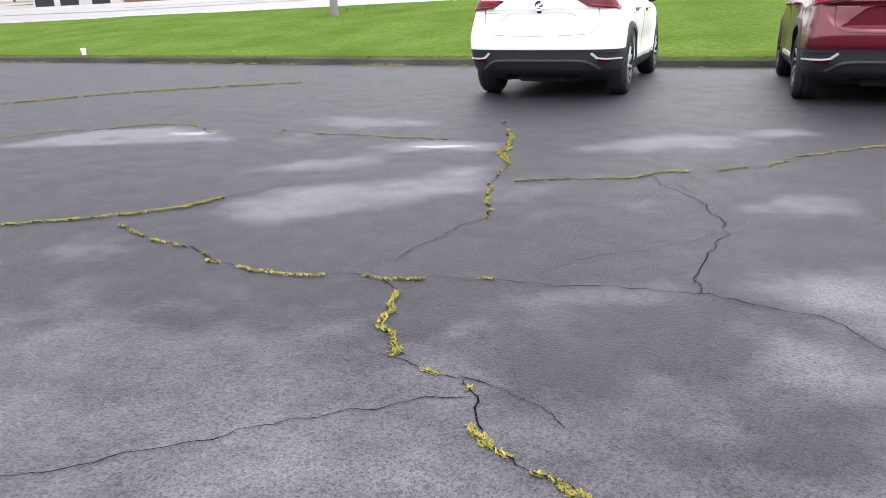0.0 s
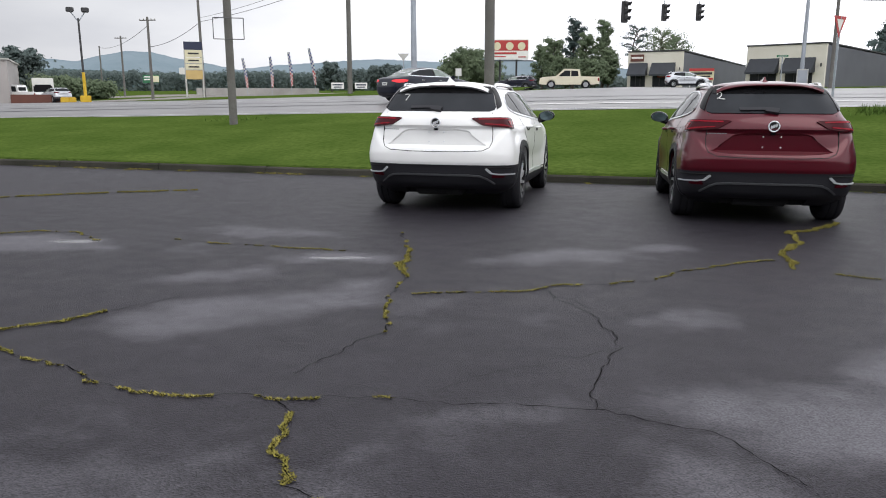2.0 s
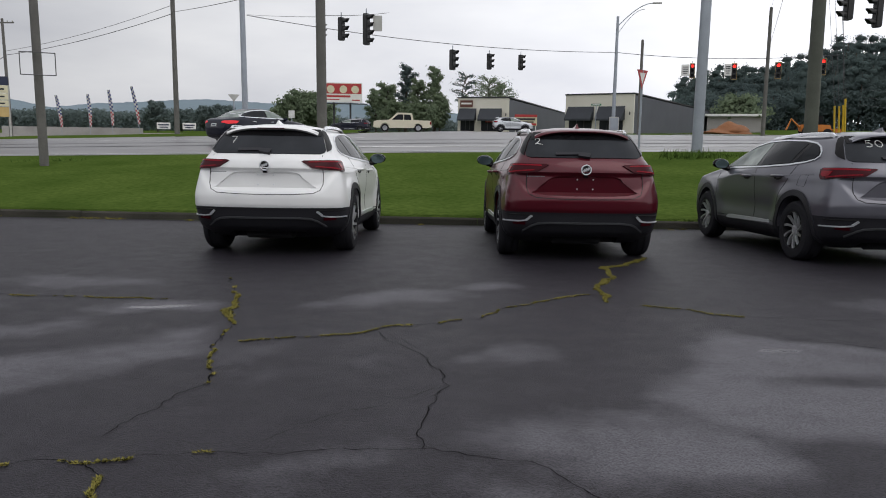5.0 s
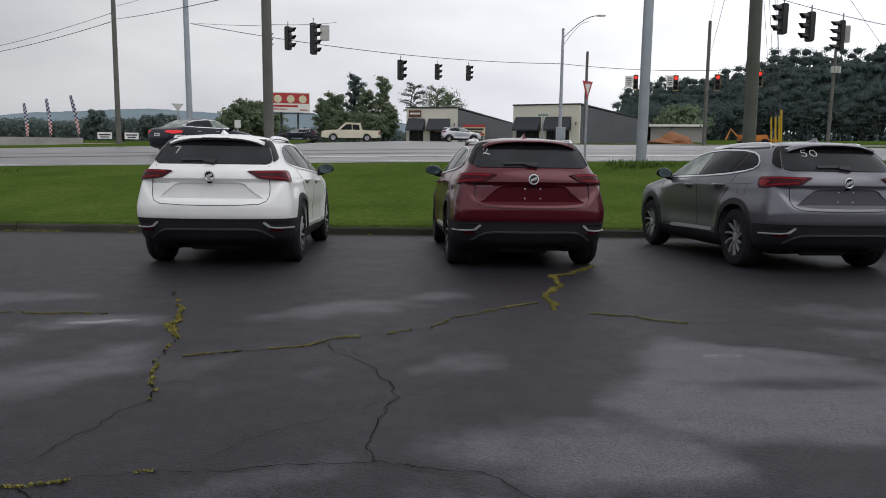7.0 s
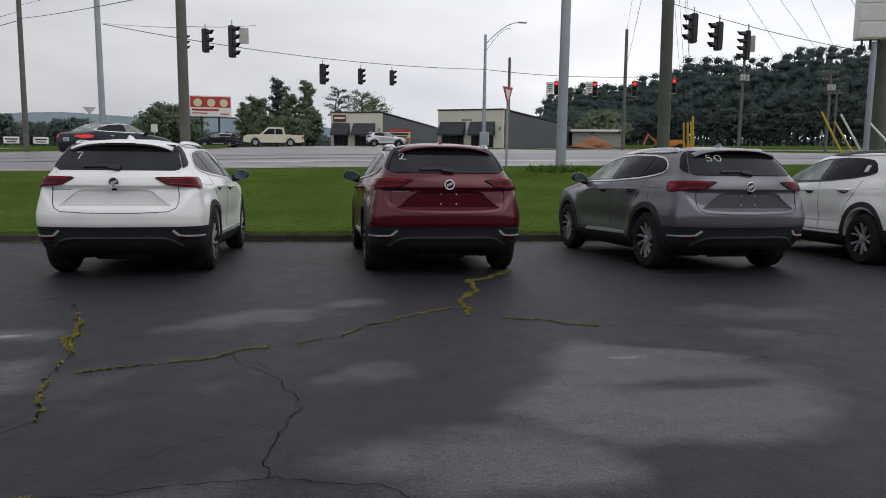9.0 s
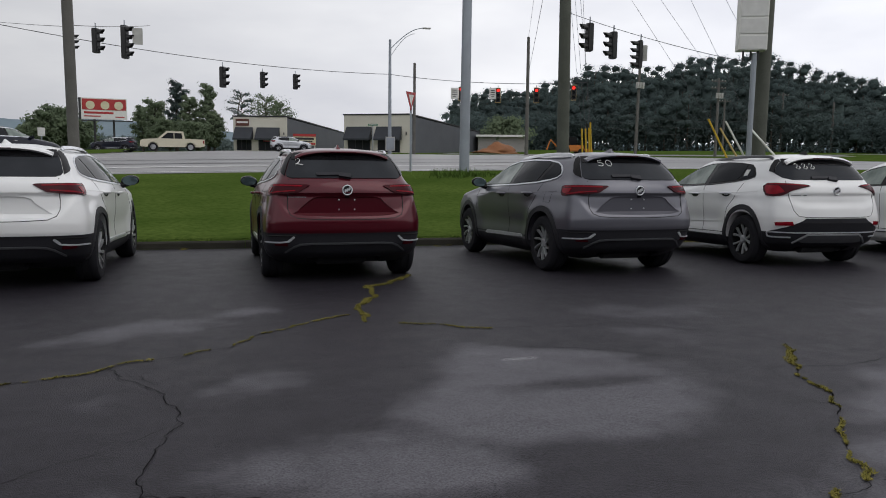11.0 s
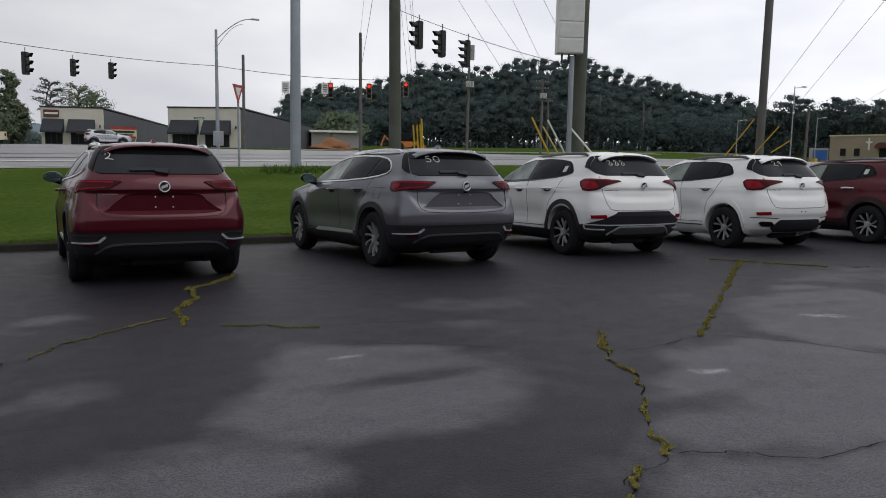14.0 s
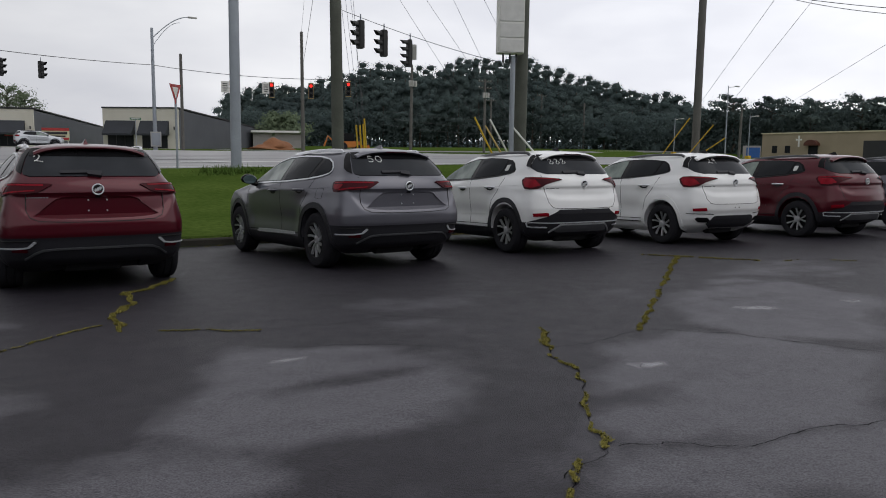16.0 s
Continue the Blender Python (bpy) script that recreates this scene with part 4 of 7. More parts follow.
        part("reflector", patch(bmesh.new(), mir([(0.66, zr - 0.005), (0.90, zr - 0.01), (0.92, zr + 0.035), (0.68, zr + 0.045)] if small else
                                [(0.67, zr), (0.82, zr + 0.005), (0.83, zr + 0.04), (0.68, zr + 0.035)]), O, 0.010, 0.05), M["lamp_red"] if small else M["lamp_dark"], car, "red reflector")
        if sporty:
            part("exhaust_tip", patch(bmesh.new(), mir([(0.58, 0.40), (0.76, 0.405), (0.84, 0.46), (0.80, 0.485), (0.62, 0.48), (0.56, 0.44)]), O, 0.010, 0.05), M["gloss_black"], car)
            part("vent_trim", stroke(bmesh.new(), mir([(0.50, 0.535), (0.70, 0.545), (1.0, 0.55)]), 0.010, O, 0.006), M["seam"], car)
        elif small:
            bm = bmesh.new()
            stroke(bm, mir([(0.0, 0.492), (0.60, 0.492), (0.92, 0.500), (1.0, 0.492)]), 0.014, O, 0.014)
            stroke(bm, mir([(1.0, 0.492), (0.97, 0.44), (0.90, 0.432), (0.66, 0.428)]), 0.013, O, 0.014)
            part("bumper_trim", bm, M["bright_trim"], car, "bright bumper trim")
        else:
            bm = bmesh.new()
            stroke(bm, mir([(0.585, 0.553), (0.98, 0.548)]), 0.010, O, 0.010)
            part("fog_slot", bm, M["seam"], car)
            bm = bmesh.new()
            stroke(bm, mir([(0.60, 0.542), (0.66, 0.49)]), 0.026, O, 0.014)
            stroke(bm, mir([(0.655, 0.487), (0.75, 0.475), (1.02, 0.472)]), 0.013, O, 0.014)
            part("fog_trim", bm, M["bright_trim"], car, "chrome trim")
        gap = [(0.655, 1.185), (0.665, 1.10), (0.672, 0.95), (0.668, 0.85), (0.64, 0.785), (0.56, 0.748), (0.30, 0.735), (0, 0.732)] if not small else \
            [(0.70, 1.20), (0.72, 1.08), (0.70, 0.95), (0.665, 0.80), (0.60, 0.72), (0.50, 0.705), (0, 0.70)]
        part("tailgate_gap", stroke(bmesh.new(), mir(gap), 0.0075, O, 0.002), M["seam"], car)
    # lower bumper
    bm = bmesh.new()
    if sporty:
        part("diffuser", patch(bm, [(-0.46, 0.30), (0.46, 0.30), (0.60, 0.37), (0.50, 0.49), (0.44, 0.51), (-0.44, 0.51), (-0.50, 0.49), (-0.60, 0.37)], O, 0.006), M["black_plastic"], car)
    elif small:
        part("skid_plate", patch(bm, [(-0.52, 0.375), (-0.46, 0.355), (0.46, 0.355), (0.52, 0.375), (0.44, 0.445), (0.40, 0.462), (-0.40, 0.462), (-0.44, 0.445)], O, 0.016), M["skid_grey"], car, "dark silver skid plate")
        part("skid_trim", stroke(bmesh.new(), [(-0.60, 0.35), (-0.50, 0.425), (-0.43, 0.465), (0.43, 0.465), (0.50, 0.425), (0.60, 0.35)], 0.018, O, 0.020), M["alloy"], car, "satin silver skid trim")
        part("bumper_panel", patch(bmesh.new(), [(-1.0, 0.50), (1.0, 0.50), (0.70, 0.585), (0.54, 0.655), (0.49, 0.690), (-0.49, 0.690), (-0.54, 0.655), (-0.70, 0.585)], O, 0.006), M["black_plastic"], car)
    else:
        part("skid_trim", stroke(bm, [(-0.70, 0.36), (-0.60, 0.425), (-0.53, 0.452), (-0.40, 0.462), (0.40, 0.462), (0.53, 0.452), (0.60, 0.425), (0.70, 0.36)], 0.017, O, 0.016), M["skid_grey"], car, "satin grey skid trim")
    for s in (-1, 1):
        for zp in (0.845, 0.955) if not small else (0.645,):
            part("plate_screw", lathe(bmesh.new(), [(0.010, 0), (0.007, 0.012), (0.001, 0.013)], 8, "X", Matrix.Translation((s * 0.09, -0.822, zp) if not small else R(s * 0.05, zp)) @ pose(0, 0, 0, 0, 0, -90)), M["bright_trim"] if not small else M["seam"], car)
    if not small:
        part("camera_eye", box(bmesh.new(), (-0.025, R(0, 0.99).y - 0.014, 0.978), (0.025, R(0, 0.99).y + 0.02, 1.0), bevel=0.004), M["gloss_black"], car)
    part("exhaust", tube(bmesh.new(), [(0.14, 0.15, 0.20), (0.14, 0.55, 0.20)], 0.026, 12), M["skid_grey"], car, "dull steel exhaust pipe")
    bm = bmesh.new()
    box(bm, (-0.52, -0.40, 0.21), (0.52, base + 0.4, 0.33), bevel=0.03)
    tube(bm, [(-0.7, 0, r), (0.7, 0, r)], 0.055, 8)
    part("chassis", bm, M["underside"], car)
    part("silencer", tube(bmesh.new(), [(-0.34, -0.48, 0.27), (-0.30, -0.48, 0.27), (0.24, -0.48, 0.27), (0.28, -0.48, 0.27)], [0.04, 0.085, 0.085, 0.04], 12), M["underside"], car)
    # badge and lettering bar
    q = R(0, 1.065)
    at = Matrix.Translation(q) @ pose(0, 0, 0, 0, 0, -90)
    badge = part("badge", lathe(bmesh.new(), [(0.060, 0.0), (0.060, 0.009), (0.053, 0.014), (0.047, 0.010), (0.046, 0.0)], 28, "X", at), M["bright_trim"], car, "round chrome badge", smooth=40)
    part("badge_field", lathe(bmesh.new(), [(0.047, 0.004), (0.001, 0.005)], 28, "X", at), M["rim_dark"], badge)
    for i in (-1, 0, 1):
        shield = [(-0.011, 0.019), (0.011, 0.019), (0.011, -0.004), (0.0, -0.020), (-0.011, -0.004)]
        part("badge_shield", prism(bmesh.new(), shield, -0.013, -0.005, Matrix.Translation((q.x + i * 0.023, q.y, q.z + 0.010 * i)) @ Matrix.Rotation(radians(14), 4, "Y")), M["bright_trim"], badge)
    nx0 = -0.66
    for i in range(8):
        if i == 5 and small:
            continue
        part("name_bar", stroke(bmesh.new(), [(nx0 + 0.026 * i, 0.985 if not small else 1.0), (nx0 + 0.026 * i + 0.019, 0.985 if not small else 1.0)], 0.009, R, 0.004), M["skid_grey"] if not small else M["rim_dark"], car)
    # sides
    for s in (-1, 1):
        S = lambda y, z, s=s: sh.side(y * sy, sh.up(z), s)
        if small:
            dlo = [(2.30, 1.10), (1.6, 1.115), (0.9, 1.14), (0.35, 1.185), (0.10, 1.225), (-0.02, 1.26), (-0.02, 1.30), (0.06, 1.40), (0.16, 1.455), (0.45, 1.49), (0.8, 1.505), (1.3, 1.49), (1.62, 1.43), (2.0, 1.27)]
            panes = (("front_window", [(2.18, 1.125), (1.14, 1.148), (1.14, 1.475), (1.32, 1.468), (1.60, 1.405), (1.95, 1.27)], "door_glass"),
                     ("back_window", [(1.02, 1.155), (0.36, 1.205), (0.30, 1.27), (0.26, 1.45), (0.45, 1.472), (0.8, 1.485), (1.02, 1.478)], "dark_glass"),
                     ("quarter_window", [(0.29, 1.215), (0.10, 1.245), (0.02, 1.275), (0.08, 1.38), (0.20, 1.44)], "dark_glass"))
        else:
            dlo = [(2.30, 1.095), (1.6, 1.105), (0.9, 1.125), (0.35, 1.155), (0.05, 1.19), (-0.10, 1.225), (-0.16, 1.27), (-0.15, 1.33), (-0.08, 1.40), (0.04, 1.45), (0.30, 1.488), (0.8, 1.507), (1.3, 1.492), (1.62, 1.43), (2.0, 1.265)]
            panes = (("front_window", [(2.18, 1.12), (1.14, 1.135), (1.14, 1.475), (1.32, 1.468), (1.60, 1.405), (1.95, 1.265)], "door_glass"),
                     ("back_window", [(1.02, 1.14), (0.36, 1.175), (0.22, 1.45), (0.4, 1.473), (0.8, 1.486), (1.02, 1.478)], "dark_glass"),
                     ("quarter_window", [(0.28, 1.182), (0.05, 1.208), (-0.08, 1.245), (-0.12, 1.29), (-0.10, 1.345), (-0.02, 1.41), (0.12, 1.44)], "dark_glass"))
        part("window_surround", patch(bmesh.new(), dlo, S, 0.004), M["gloss_black"], car, smooth=30)
        part("window_trim", stroke(bmesh.new(), dlo if not small else dlo[:6], 0.019 if not small else 0.012, S, 0.010, closed=not small), M["bright_trim"] if not small else M["rim_dark"], car, "chrome window surround" if not small else "")
        for nm, pl, g in panes:
            part(nm, patch(bmesh.new(), pl, S, 0.008), M[g], car, smooth=30)
        bm = bmesh.new()
        for line in ([(2.40, 1.09), (2.36, 0.75), (2.36, 0.42)], [(1.10, 1.12), (1.09, 0.8), (1.10, 0.41)], [(0.16, 1.16), (0.24, 0.98), (0.40, 0.80), (0.455, 0.62), (0.46, 0.44)], [(2.36, 0.41), (0.46, 0.43)]):
            stroke(bm, line, 0.009, S, 0.002)
        part("door_gap", bm, M["seam"], car)
        if s < 0 and not small:
            part("fuel_flap", stroke(bmesh.new(), [(-0.16, 1.035), (0.0, 1.045), (0.01, 0.91), (-0.15, 0.90)], 0.003, S, 0.002, closed=True), M["seam"], car)
        part("shoulder_crease", stroke(bmesh.new(), [(2.3, 0.975), (1.2, 1.0), (0.3, 1.03), (-0.25, 1.05)], 0.010, S, 0.004), paint, car)
        for y in (1.24, 0.36):
            zh = 0.985 + 0.02 * (1.24 - y)
            q = S(y + 0.1, zh)
            # a flat dark disc stands in for the shaded hollow behind the handle
            part("handle_cup_shade", patch(bmesh.new(), [(y + 0.10 + 0.095 * math.cos(a), zh - 0.006 + 0.034 * math.sin(a)) for a in (2 * math.pi * i / 14 for i in range(14))], S, 0.003), M["seam"] if not small else M["rim_dark"], car)
            bm = bmesh.new()
            tube(bm, [S(y - 0.02, zh + 0.012) + Vector((-0.005 * s, 0, 0)), S(y, zh + 0.013) + Vector((0.034 * s, 0, 0)), S(y + 0.10, zh + 0.013) + Vector((0.044 * s, 0, 0)),
                      S(y + 0.20, zh + 0.011) + Vector((0.034 * s, 0, 0)), S(y + 0.22, zh + 0.01) + Vector((-0.005 * s, 0, 0))], [0.012, 0.016, 0.017, 0.016, 0.012], 8)
            part("door_handle", bm, paint if not small else M["bright_trim"], car, smooth=60)
        if small:
            part("sill_trim", stroke(bmesh.new(), [(0.50, 0.375), (2.30, 0.36)], 0.016, S, 0.014), M["black_plastic"], car)
            part("door_crease", stroke(bmesh.new(), [(0.50, 0.60), (2.30, 0.52)], 0.014, S, 0.006), paint, car)
        else:
            bm = bmesh.new()
            patch(bm, [(0.62, 0.405), (1.9, 0.375), (1.98, 0.385), (1.9, 0.425), (1.3, 0.437), (0.62, 0.440)], S, 0.016)
            part("sill_trim", bm, M["bright_trim"], car, "bright chrome sill strip")
        for y in (0, 2.78):
            bm = bmesh.new()
            ra = 0.447 if not small else 0.46
            arc = [(y + ra * math.cos(a), r + 0.012 + ra * math.sin(a)) for a in (math.pi * (-0.06 + 1.12 * i / 30) for i in range(31))]
            stroke(bm, arc, 0.072, S, 0.013)
            part("arch_trim", bm, M["black_plastic"] if not sporty else paint, car)
        # mirror
        q = S(2.12, 1.10)
        bm = bmesh.new()
        bmesh.ops.create_icosphere(bm, subdivisions=3, radius=1.0, matrix=Matrix.Translation(q + Vector((s * 0.135, 0.03, 0.045))) @ Matrix.Rotation(radians(-8 * s), 4, "Y") @ Matrix.Diagonal((0.125, 0.09, 0.085, 1)))
        for v in bm.verts:
            if v.co.z < q.z + 0.03:
                v.co.z = q.z + 0.03 + (v.co.z - q.z - 0.03) * 0.7
        bmesh.ops.bisect_plane(bm, geom=bm.verts[:] + bm.edges[:] + bm.faces[:], plane_co=q + Vector((0, -0.015, 0)), plane_no=(0, -1, 0), clear_outer=True)
        bmesh.ops.holes_fill(bm, edges=[e for e in bm.edges if e.is_boundary])
        mirror = part("mirror", bm, M["gloss_black"], car, "black door mirror", smooth=40)
        part("mirror_arm", tube(bmesh.new(), [q + Vector((-0.03 * s, 0.02, -0.02)), q + Vector((s * 0.05, 0.02, -0.015)), q + Vector((s * 0.12, 0.02, 0.005))], [0.05, 0.036, 0.03], 8), M["gloss_black"], mirror)
        part("mirror_glass", lathe(bmesh.new(), [(0.082, 0), (0.078, 0.004), (0.001, 0.004)], 24, "X", Matrix.Translation(q + Vector((s * 0.14, -0.016, 0.048))) @ pose(0, 0, 0, 0, 0, -90) @ Matrix.Diagonal((1, 1.25, 0.80, 1))), M["mirror_glass"], mirror)
        # roof rail: a low bar that grows out of the roof at both ends
        bm = bmesh.new()
        rows = []
        for i in range(25):
            f = i / 24
            y = (-0.22 + 1.62 * f) * sy
            x = 0.555 + 0.055 * math.sin(math.pi * min(1, f * 0.9 + 0.1))
            z = sh.up(1.572) + 0.036 * math.sin(math.pi * f) ** 0.4 - 0.030 * f * f - (0.02 if i in (0, 24) else 0.0)
            rows.append([bm.verts.new((s * (x + a) * sx, y, z + b)) for a, b in ((-0.015, -0.04), (-0.015, -0.004), (-0.006, 0.003), (0.009, 0.001), (0.017, -0.007), (0.019, -0.04))])
        for a, b in zip(rows, rows[1:]):
            for k in range(5):
                bm.faces.new((a[k], a[k + 1], b[k + 1], b[k]))
        part("roof_rail", bm, M["chrome"] if not small else M["rail_grey"], car, smooth=50)
    # glass in front, fin aerial
    part("windscreen", patch(bmesh.new(), [(-0.66, 1.13), (0.66, 1.13), (0.55, 1.5), (-0.55, 1.5)], lambda x, z: sh.front(x * sx, sh.up(z)), 0.004), M["dark_glass"], car, smooth=30)
    for s in (-1, 1):
        part("headlamp", patch(bmesh.new(), [(s * a, b) for a, b in ((0.45, 0.82), (0.78, 0.84), (0.80, 0.92), (0.5, 0.88))], lambda x, z: sh.front(x * sx, z * sz), 0.006), M["mirror_glass"], car)
    bm = bmesh.new()
    fin = [(-0.20, 1.600), (0.02, 1.614), (-0.06, 1.645), (-0.14, 1.668), (-0.175, 1.668), (-0.185, 1.64)]
    a = [bm.verts.new((0.006, y * sy, sh.up(z))) for y, z in fin]
    b = [bm.verts.new((-0.006, y * sy, sh.up(z))) for y, z in fin]
    for v, w2 in ((a, 1), (b, -1)):
        for i in (0, 1):
            v[i].co.x += 0.026 * w2
    bm.faces.new(a)
    bm.faces.new(b[::-1])
    for i in range(len(a)):
        j = (i + 1) % len(a)
        bm.faces.new((a[i], b[i], b[j], a[j]))
    part("aerial_fin", bm, paint if not small else M["gloss_black"], car, smooth=30)
    for y in (0, base):
        for s in (-1, 1):
            wheel(car, s * track, y, r, 0.235, 10 if not small else 5, twin=0.0 if not small else 0.30, twist=0.42 if not small else 0.08)
    return car


def parked(x, y, turn):
    return LOT @ pose(x, y, 0, 0, 0, turn)


suv("car", parked(-1.77, 9.66, -0.2), M["white_paint"], "white SUV with a number painted on its rear glass", "7", mark=(-0.47, 1.33))
suv("car", parked(1.88, 9.58, 1.4), M["red_paint"], "dark red SUV with a number painted on its rear glass", "2", mark=(-0.555, 1.36))
suv("car", parked(5.47, 9.46, 3.5), M["grey_paint"], "dark grey SUV with a number painted on its rear glass", "50", mark=(-0.42, 1.385))
suv("car", parked(8.66, 9.60, -2), M["white_paint"], "white compact SUV with black lower cladding and scrawled rear glass", "~~~", small=True, mark=(-0.46, 1.37), sticker=True)
suv("car", parked(11.87, 9.40, -2), M["white_paint"], "white compact SUV with painted lower bumper and numbered rear glass", "29", small=True, mark=(-0.36, 1.40), sporty=True)
suv("car", parked(15.05, 8.95, -2), M["red_paint"], "dark red compact SUV parked in the row", "", small=True, sticker=True)
suv("car", parked(18.3, 8.8, -2), M["grey_paint"], "grey compact SUV at the end of the row", "", small=True)


# ---------------------------------------------------------------- kerb, cracks and what grows there
def aim(bearing, rise, distance):
    """The point at a bearing, degrees above the eye's level and distance."""
    x, y = spot(bearing, distance)
    return Vector((x, y, 1.18 + distance * math.tan(radians(rise))))


kerb = thing("kerb", None, "weathered concrete kerb with moss", "", "", "structure")
for i in range(30):
    x0 = -40 + 2.4 * i
    bm = bmesh.new()
    sag = 0.012 * noise1(i * 3.7)
    prof = [(0.0, -0.05), (0.02, 0.10), (0.05, 0.125), (0.14, 0.13), (0.16, 0.11), (0.16, -0.05)]
    a, b = [], []
    for y, z in prof:
        a.append(bm.verts.new((x0 + 0.006, kerb_y(x0) + y + sag, lot_z(kerb_y(x0)) + z + sag)))
        b.append(bm.verts.new((x0 + 2.394, kerb_y(x0 + 2.4) + y + sag, lot_z(kerb_y(x0 + 2.4)) + z + sag)))
    bm.faces.new(a[::-1])
    bm.faces.new(b)
    for k in range(len(a)):
        j = (k + 1) % len(a)
        bm.faces.new((a[k], a[j], b[j], b[k]))
    part("kerb_stone", bm, M["kerb"], kerb)

blade_v, blade_f = [], []


def blade(x, y, z, h, w, lean, turn):
    c, s = math.cos(turn), math.sin(turn)
    i = len(blade_v)
    blade_v.extend([(x - c * w, y - s * w, z), (x + c * w, y + s * w, z), (x - s * lean, y + c * lean, z + h)])
    blade_f.append((i, i + 1, i + 2))


def blades_object(name, material, label, category=""):
    me = bpy.data.meshes.new(name)
    me.from_pydata(blade_v, [], blade_f)
    me.materials.append(material)
    blade_v.clear()
    blade_f.clear()
    return tagged(new(name, me), label, category, "", "stuff")


rnd = random.Random(4)


def crack(kind, *line):
    """A meandering crack in the asphalt; kind 'c' bare, 'h' a hairline, 'w' wide, 's' with scattered moss, 'm' with tufts, 't' thickly overgrown."""
    pts = [Vector(p) for p in line]
    fine = []
    for a, b in zip(pts, pts[1:]):
        n = max(2, int((b - a).length / 0.022))
        fine += [a.lerp(b, i / n) for i in range(n)]
    fine.append(pts[-1])
    seed = rnd.random() * 50
    for i, p in enumerate(fine):
        q = p.copy()
        p.x += 0.04 * noise1(q.x * 4, q.y * 4, seed) + 0.03 * noise1(q.x * 11, q.y * 11, seed) + 0.012 * noise1(q.x * 27, q.y * 27, seed)
        p.y += 0.04 * noise1(q.y * 4, q.x * 4, seed + 9) + 0.03 * noise1(q.y * 11, q.x * 11, seed + 9) + 0.012 * noise1(q.y * 27, q.x * 27, seed + 9)
    bm = bmesh.new()
    rows = []
    for i, p in enumerate(fine):
        d = (fine[min(i + 1, len(fine) - 1)] - fine[max(i - 1, 0)])
        d = d.normalized() if d.length else Vector((1, 0))
        far = 0.55 + 0.06 * p.y
        w = far * (0.0019 + 0.0034 * max(0.0, 0.25 + noise1(i * 0.23, seed))) * (0.35 if i in (0, len(fine) - 1) else 1)
        o = Vector((-d.y, d.x)) * w * {"h": 0.5, "w": 1.5}.get(kind, 1.0)
        rows.append([bm.verts.new((*(p + o), lot_z(p.y) + 0.006)), bm.verts.new((*(p - o), lot_z(p.y) + 0.006))])
    for a, b in zip(rows, rows[1:]):
        bm.faces.new((a[0], a[1], b[1], b[0]))
    part("crack", bm, M["crack_dark"], lot)
    if kind in "chw":
        return
    for i, p in enumerate(fine):
        grow = 0.9 * noise1(p.x * 4.5, p.y * 4.5, seed + 20) + 0.7 * noise1(p.x * 15, p.y * 15, seed + 30)
        if grow < {"s": 0.10, "m": -0.12, "t": -0.40}[kind]:
            continue
        size = {"s": 0.011, "m": 0.012, "t": 0.023}[kind] * (0.5 + 1.3 * max(0, grow)) * (0.5 + 0.15 * p.y)
        for _ in range(26 if kind == "t" else 15):
            r, a = size * rnd.random() ** 0.6, rnd.random() * 6.283
            c = p.lerp(fine[min(i + 1, len(fine) - 1)], rnd.random())
            x, y = c.x + r * math.cos(a), c.y + r * math.sin(a)
            blade(x, y, lot_z(y) + 0.003, rnd.uniform(0.004, 0.012) * (1.0 if kind != "t" else 1.0 + 0.2 * max(0.0, p.y - 3)), rnd.uniform(0.003, 0.007), rnd.uniform(0.006, 0.018), rnd.random() * 6.283)


crack("t", (-8.59, 7.32), (-7.87, 8.56), (-6.76, 9.67), (-5.81, 10.35))
crack("m", (-6.12, 5.25), (-5.8, 5.75), (-5.43, 5.97), (-5.17, 6.32), (-4.72, 6.34), (-4.24, 5.98))
crack("s", (-3.7, 6.26), (-3.2, 6.14), (-2.45, 6.12), (-1.85, 6.11))
crack("s", (-1.73, 7.21), (-1.46, 6.49))
crack("t", (-1.46, 6.49), (-1.31, 6.04), (-1.24, 5.63), (-1.11, 5.2))
crack("s", (-1.11, 5.2), (-1.05, 4.68), (-0.95, 4.27), (-0.84, 4.0), (-0.83, 3.81))
crack("c", (-0.83, 3.81), (-0.89, 3.6), (-0.93, 3.34), (-0.99, 3.05))
crack("t", (-8.89, 7.0), (-7.69, 5.96), (-7.03, 5.29))
crack("t", (-4.2, 2.5), (-3.39, 2.94), (-3.09, 3.14), (-2.78, 3.37), (-2.6, 3.66), (-2.51, 3.82))
crack("c", (-2.51, 3.82), (-2.4, 4.03), (-2.29, 4.25))
crack("m", (-2.72, 3.13), (-2.56, 3.07), (-2.25, 2.95), (-2.05, 2.87), (-1.82, 2.76))
crack("s", (-1.82, 2.76), (-1.61, 2.71), (-1.46, 2.71), (-1.05, 2.78), (-0.66, 2.86), (-0.34, 2.91))
crack("c", (-0.34, 2.91), (-0.08, 2.96), (0.14, 2.99), (0.34, 3.0), (0.53, 2.95), (0.66, 2.91), (0.76, 2.9), (0.84, 2.79), (0.93, 2.64), (1.02, 2.5))
crack("t", (-0.92, 2.79), (-0.83, 2.65), (-0.78, 2.51), (-0.76, 2.38), (-0.66, 2.24), (-0.6, 2.13))
crack("s", (-0.59, 2.1), (-0.49, 2.07), (-0.41, 2.04), (-0.33, 2.04))
crack("c", (-0.33, 2.04), (-0.24, 2.02), (-0.14, 1.98), (-0.06, 1.96), (0.0, 1.91), (0.04, 1.88))
crack("s", (-0.32, 2.03), (-0.26, 1.92), (-0.2, 1.78), (-0.14, 1.72), (-0.04, 1.64), (0.05, 1.6), (0.15, 1.55), (0.3, 1.45))
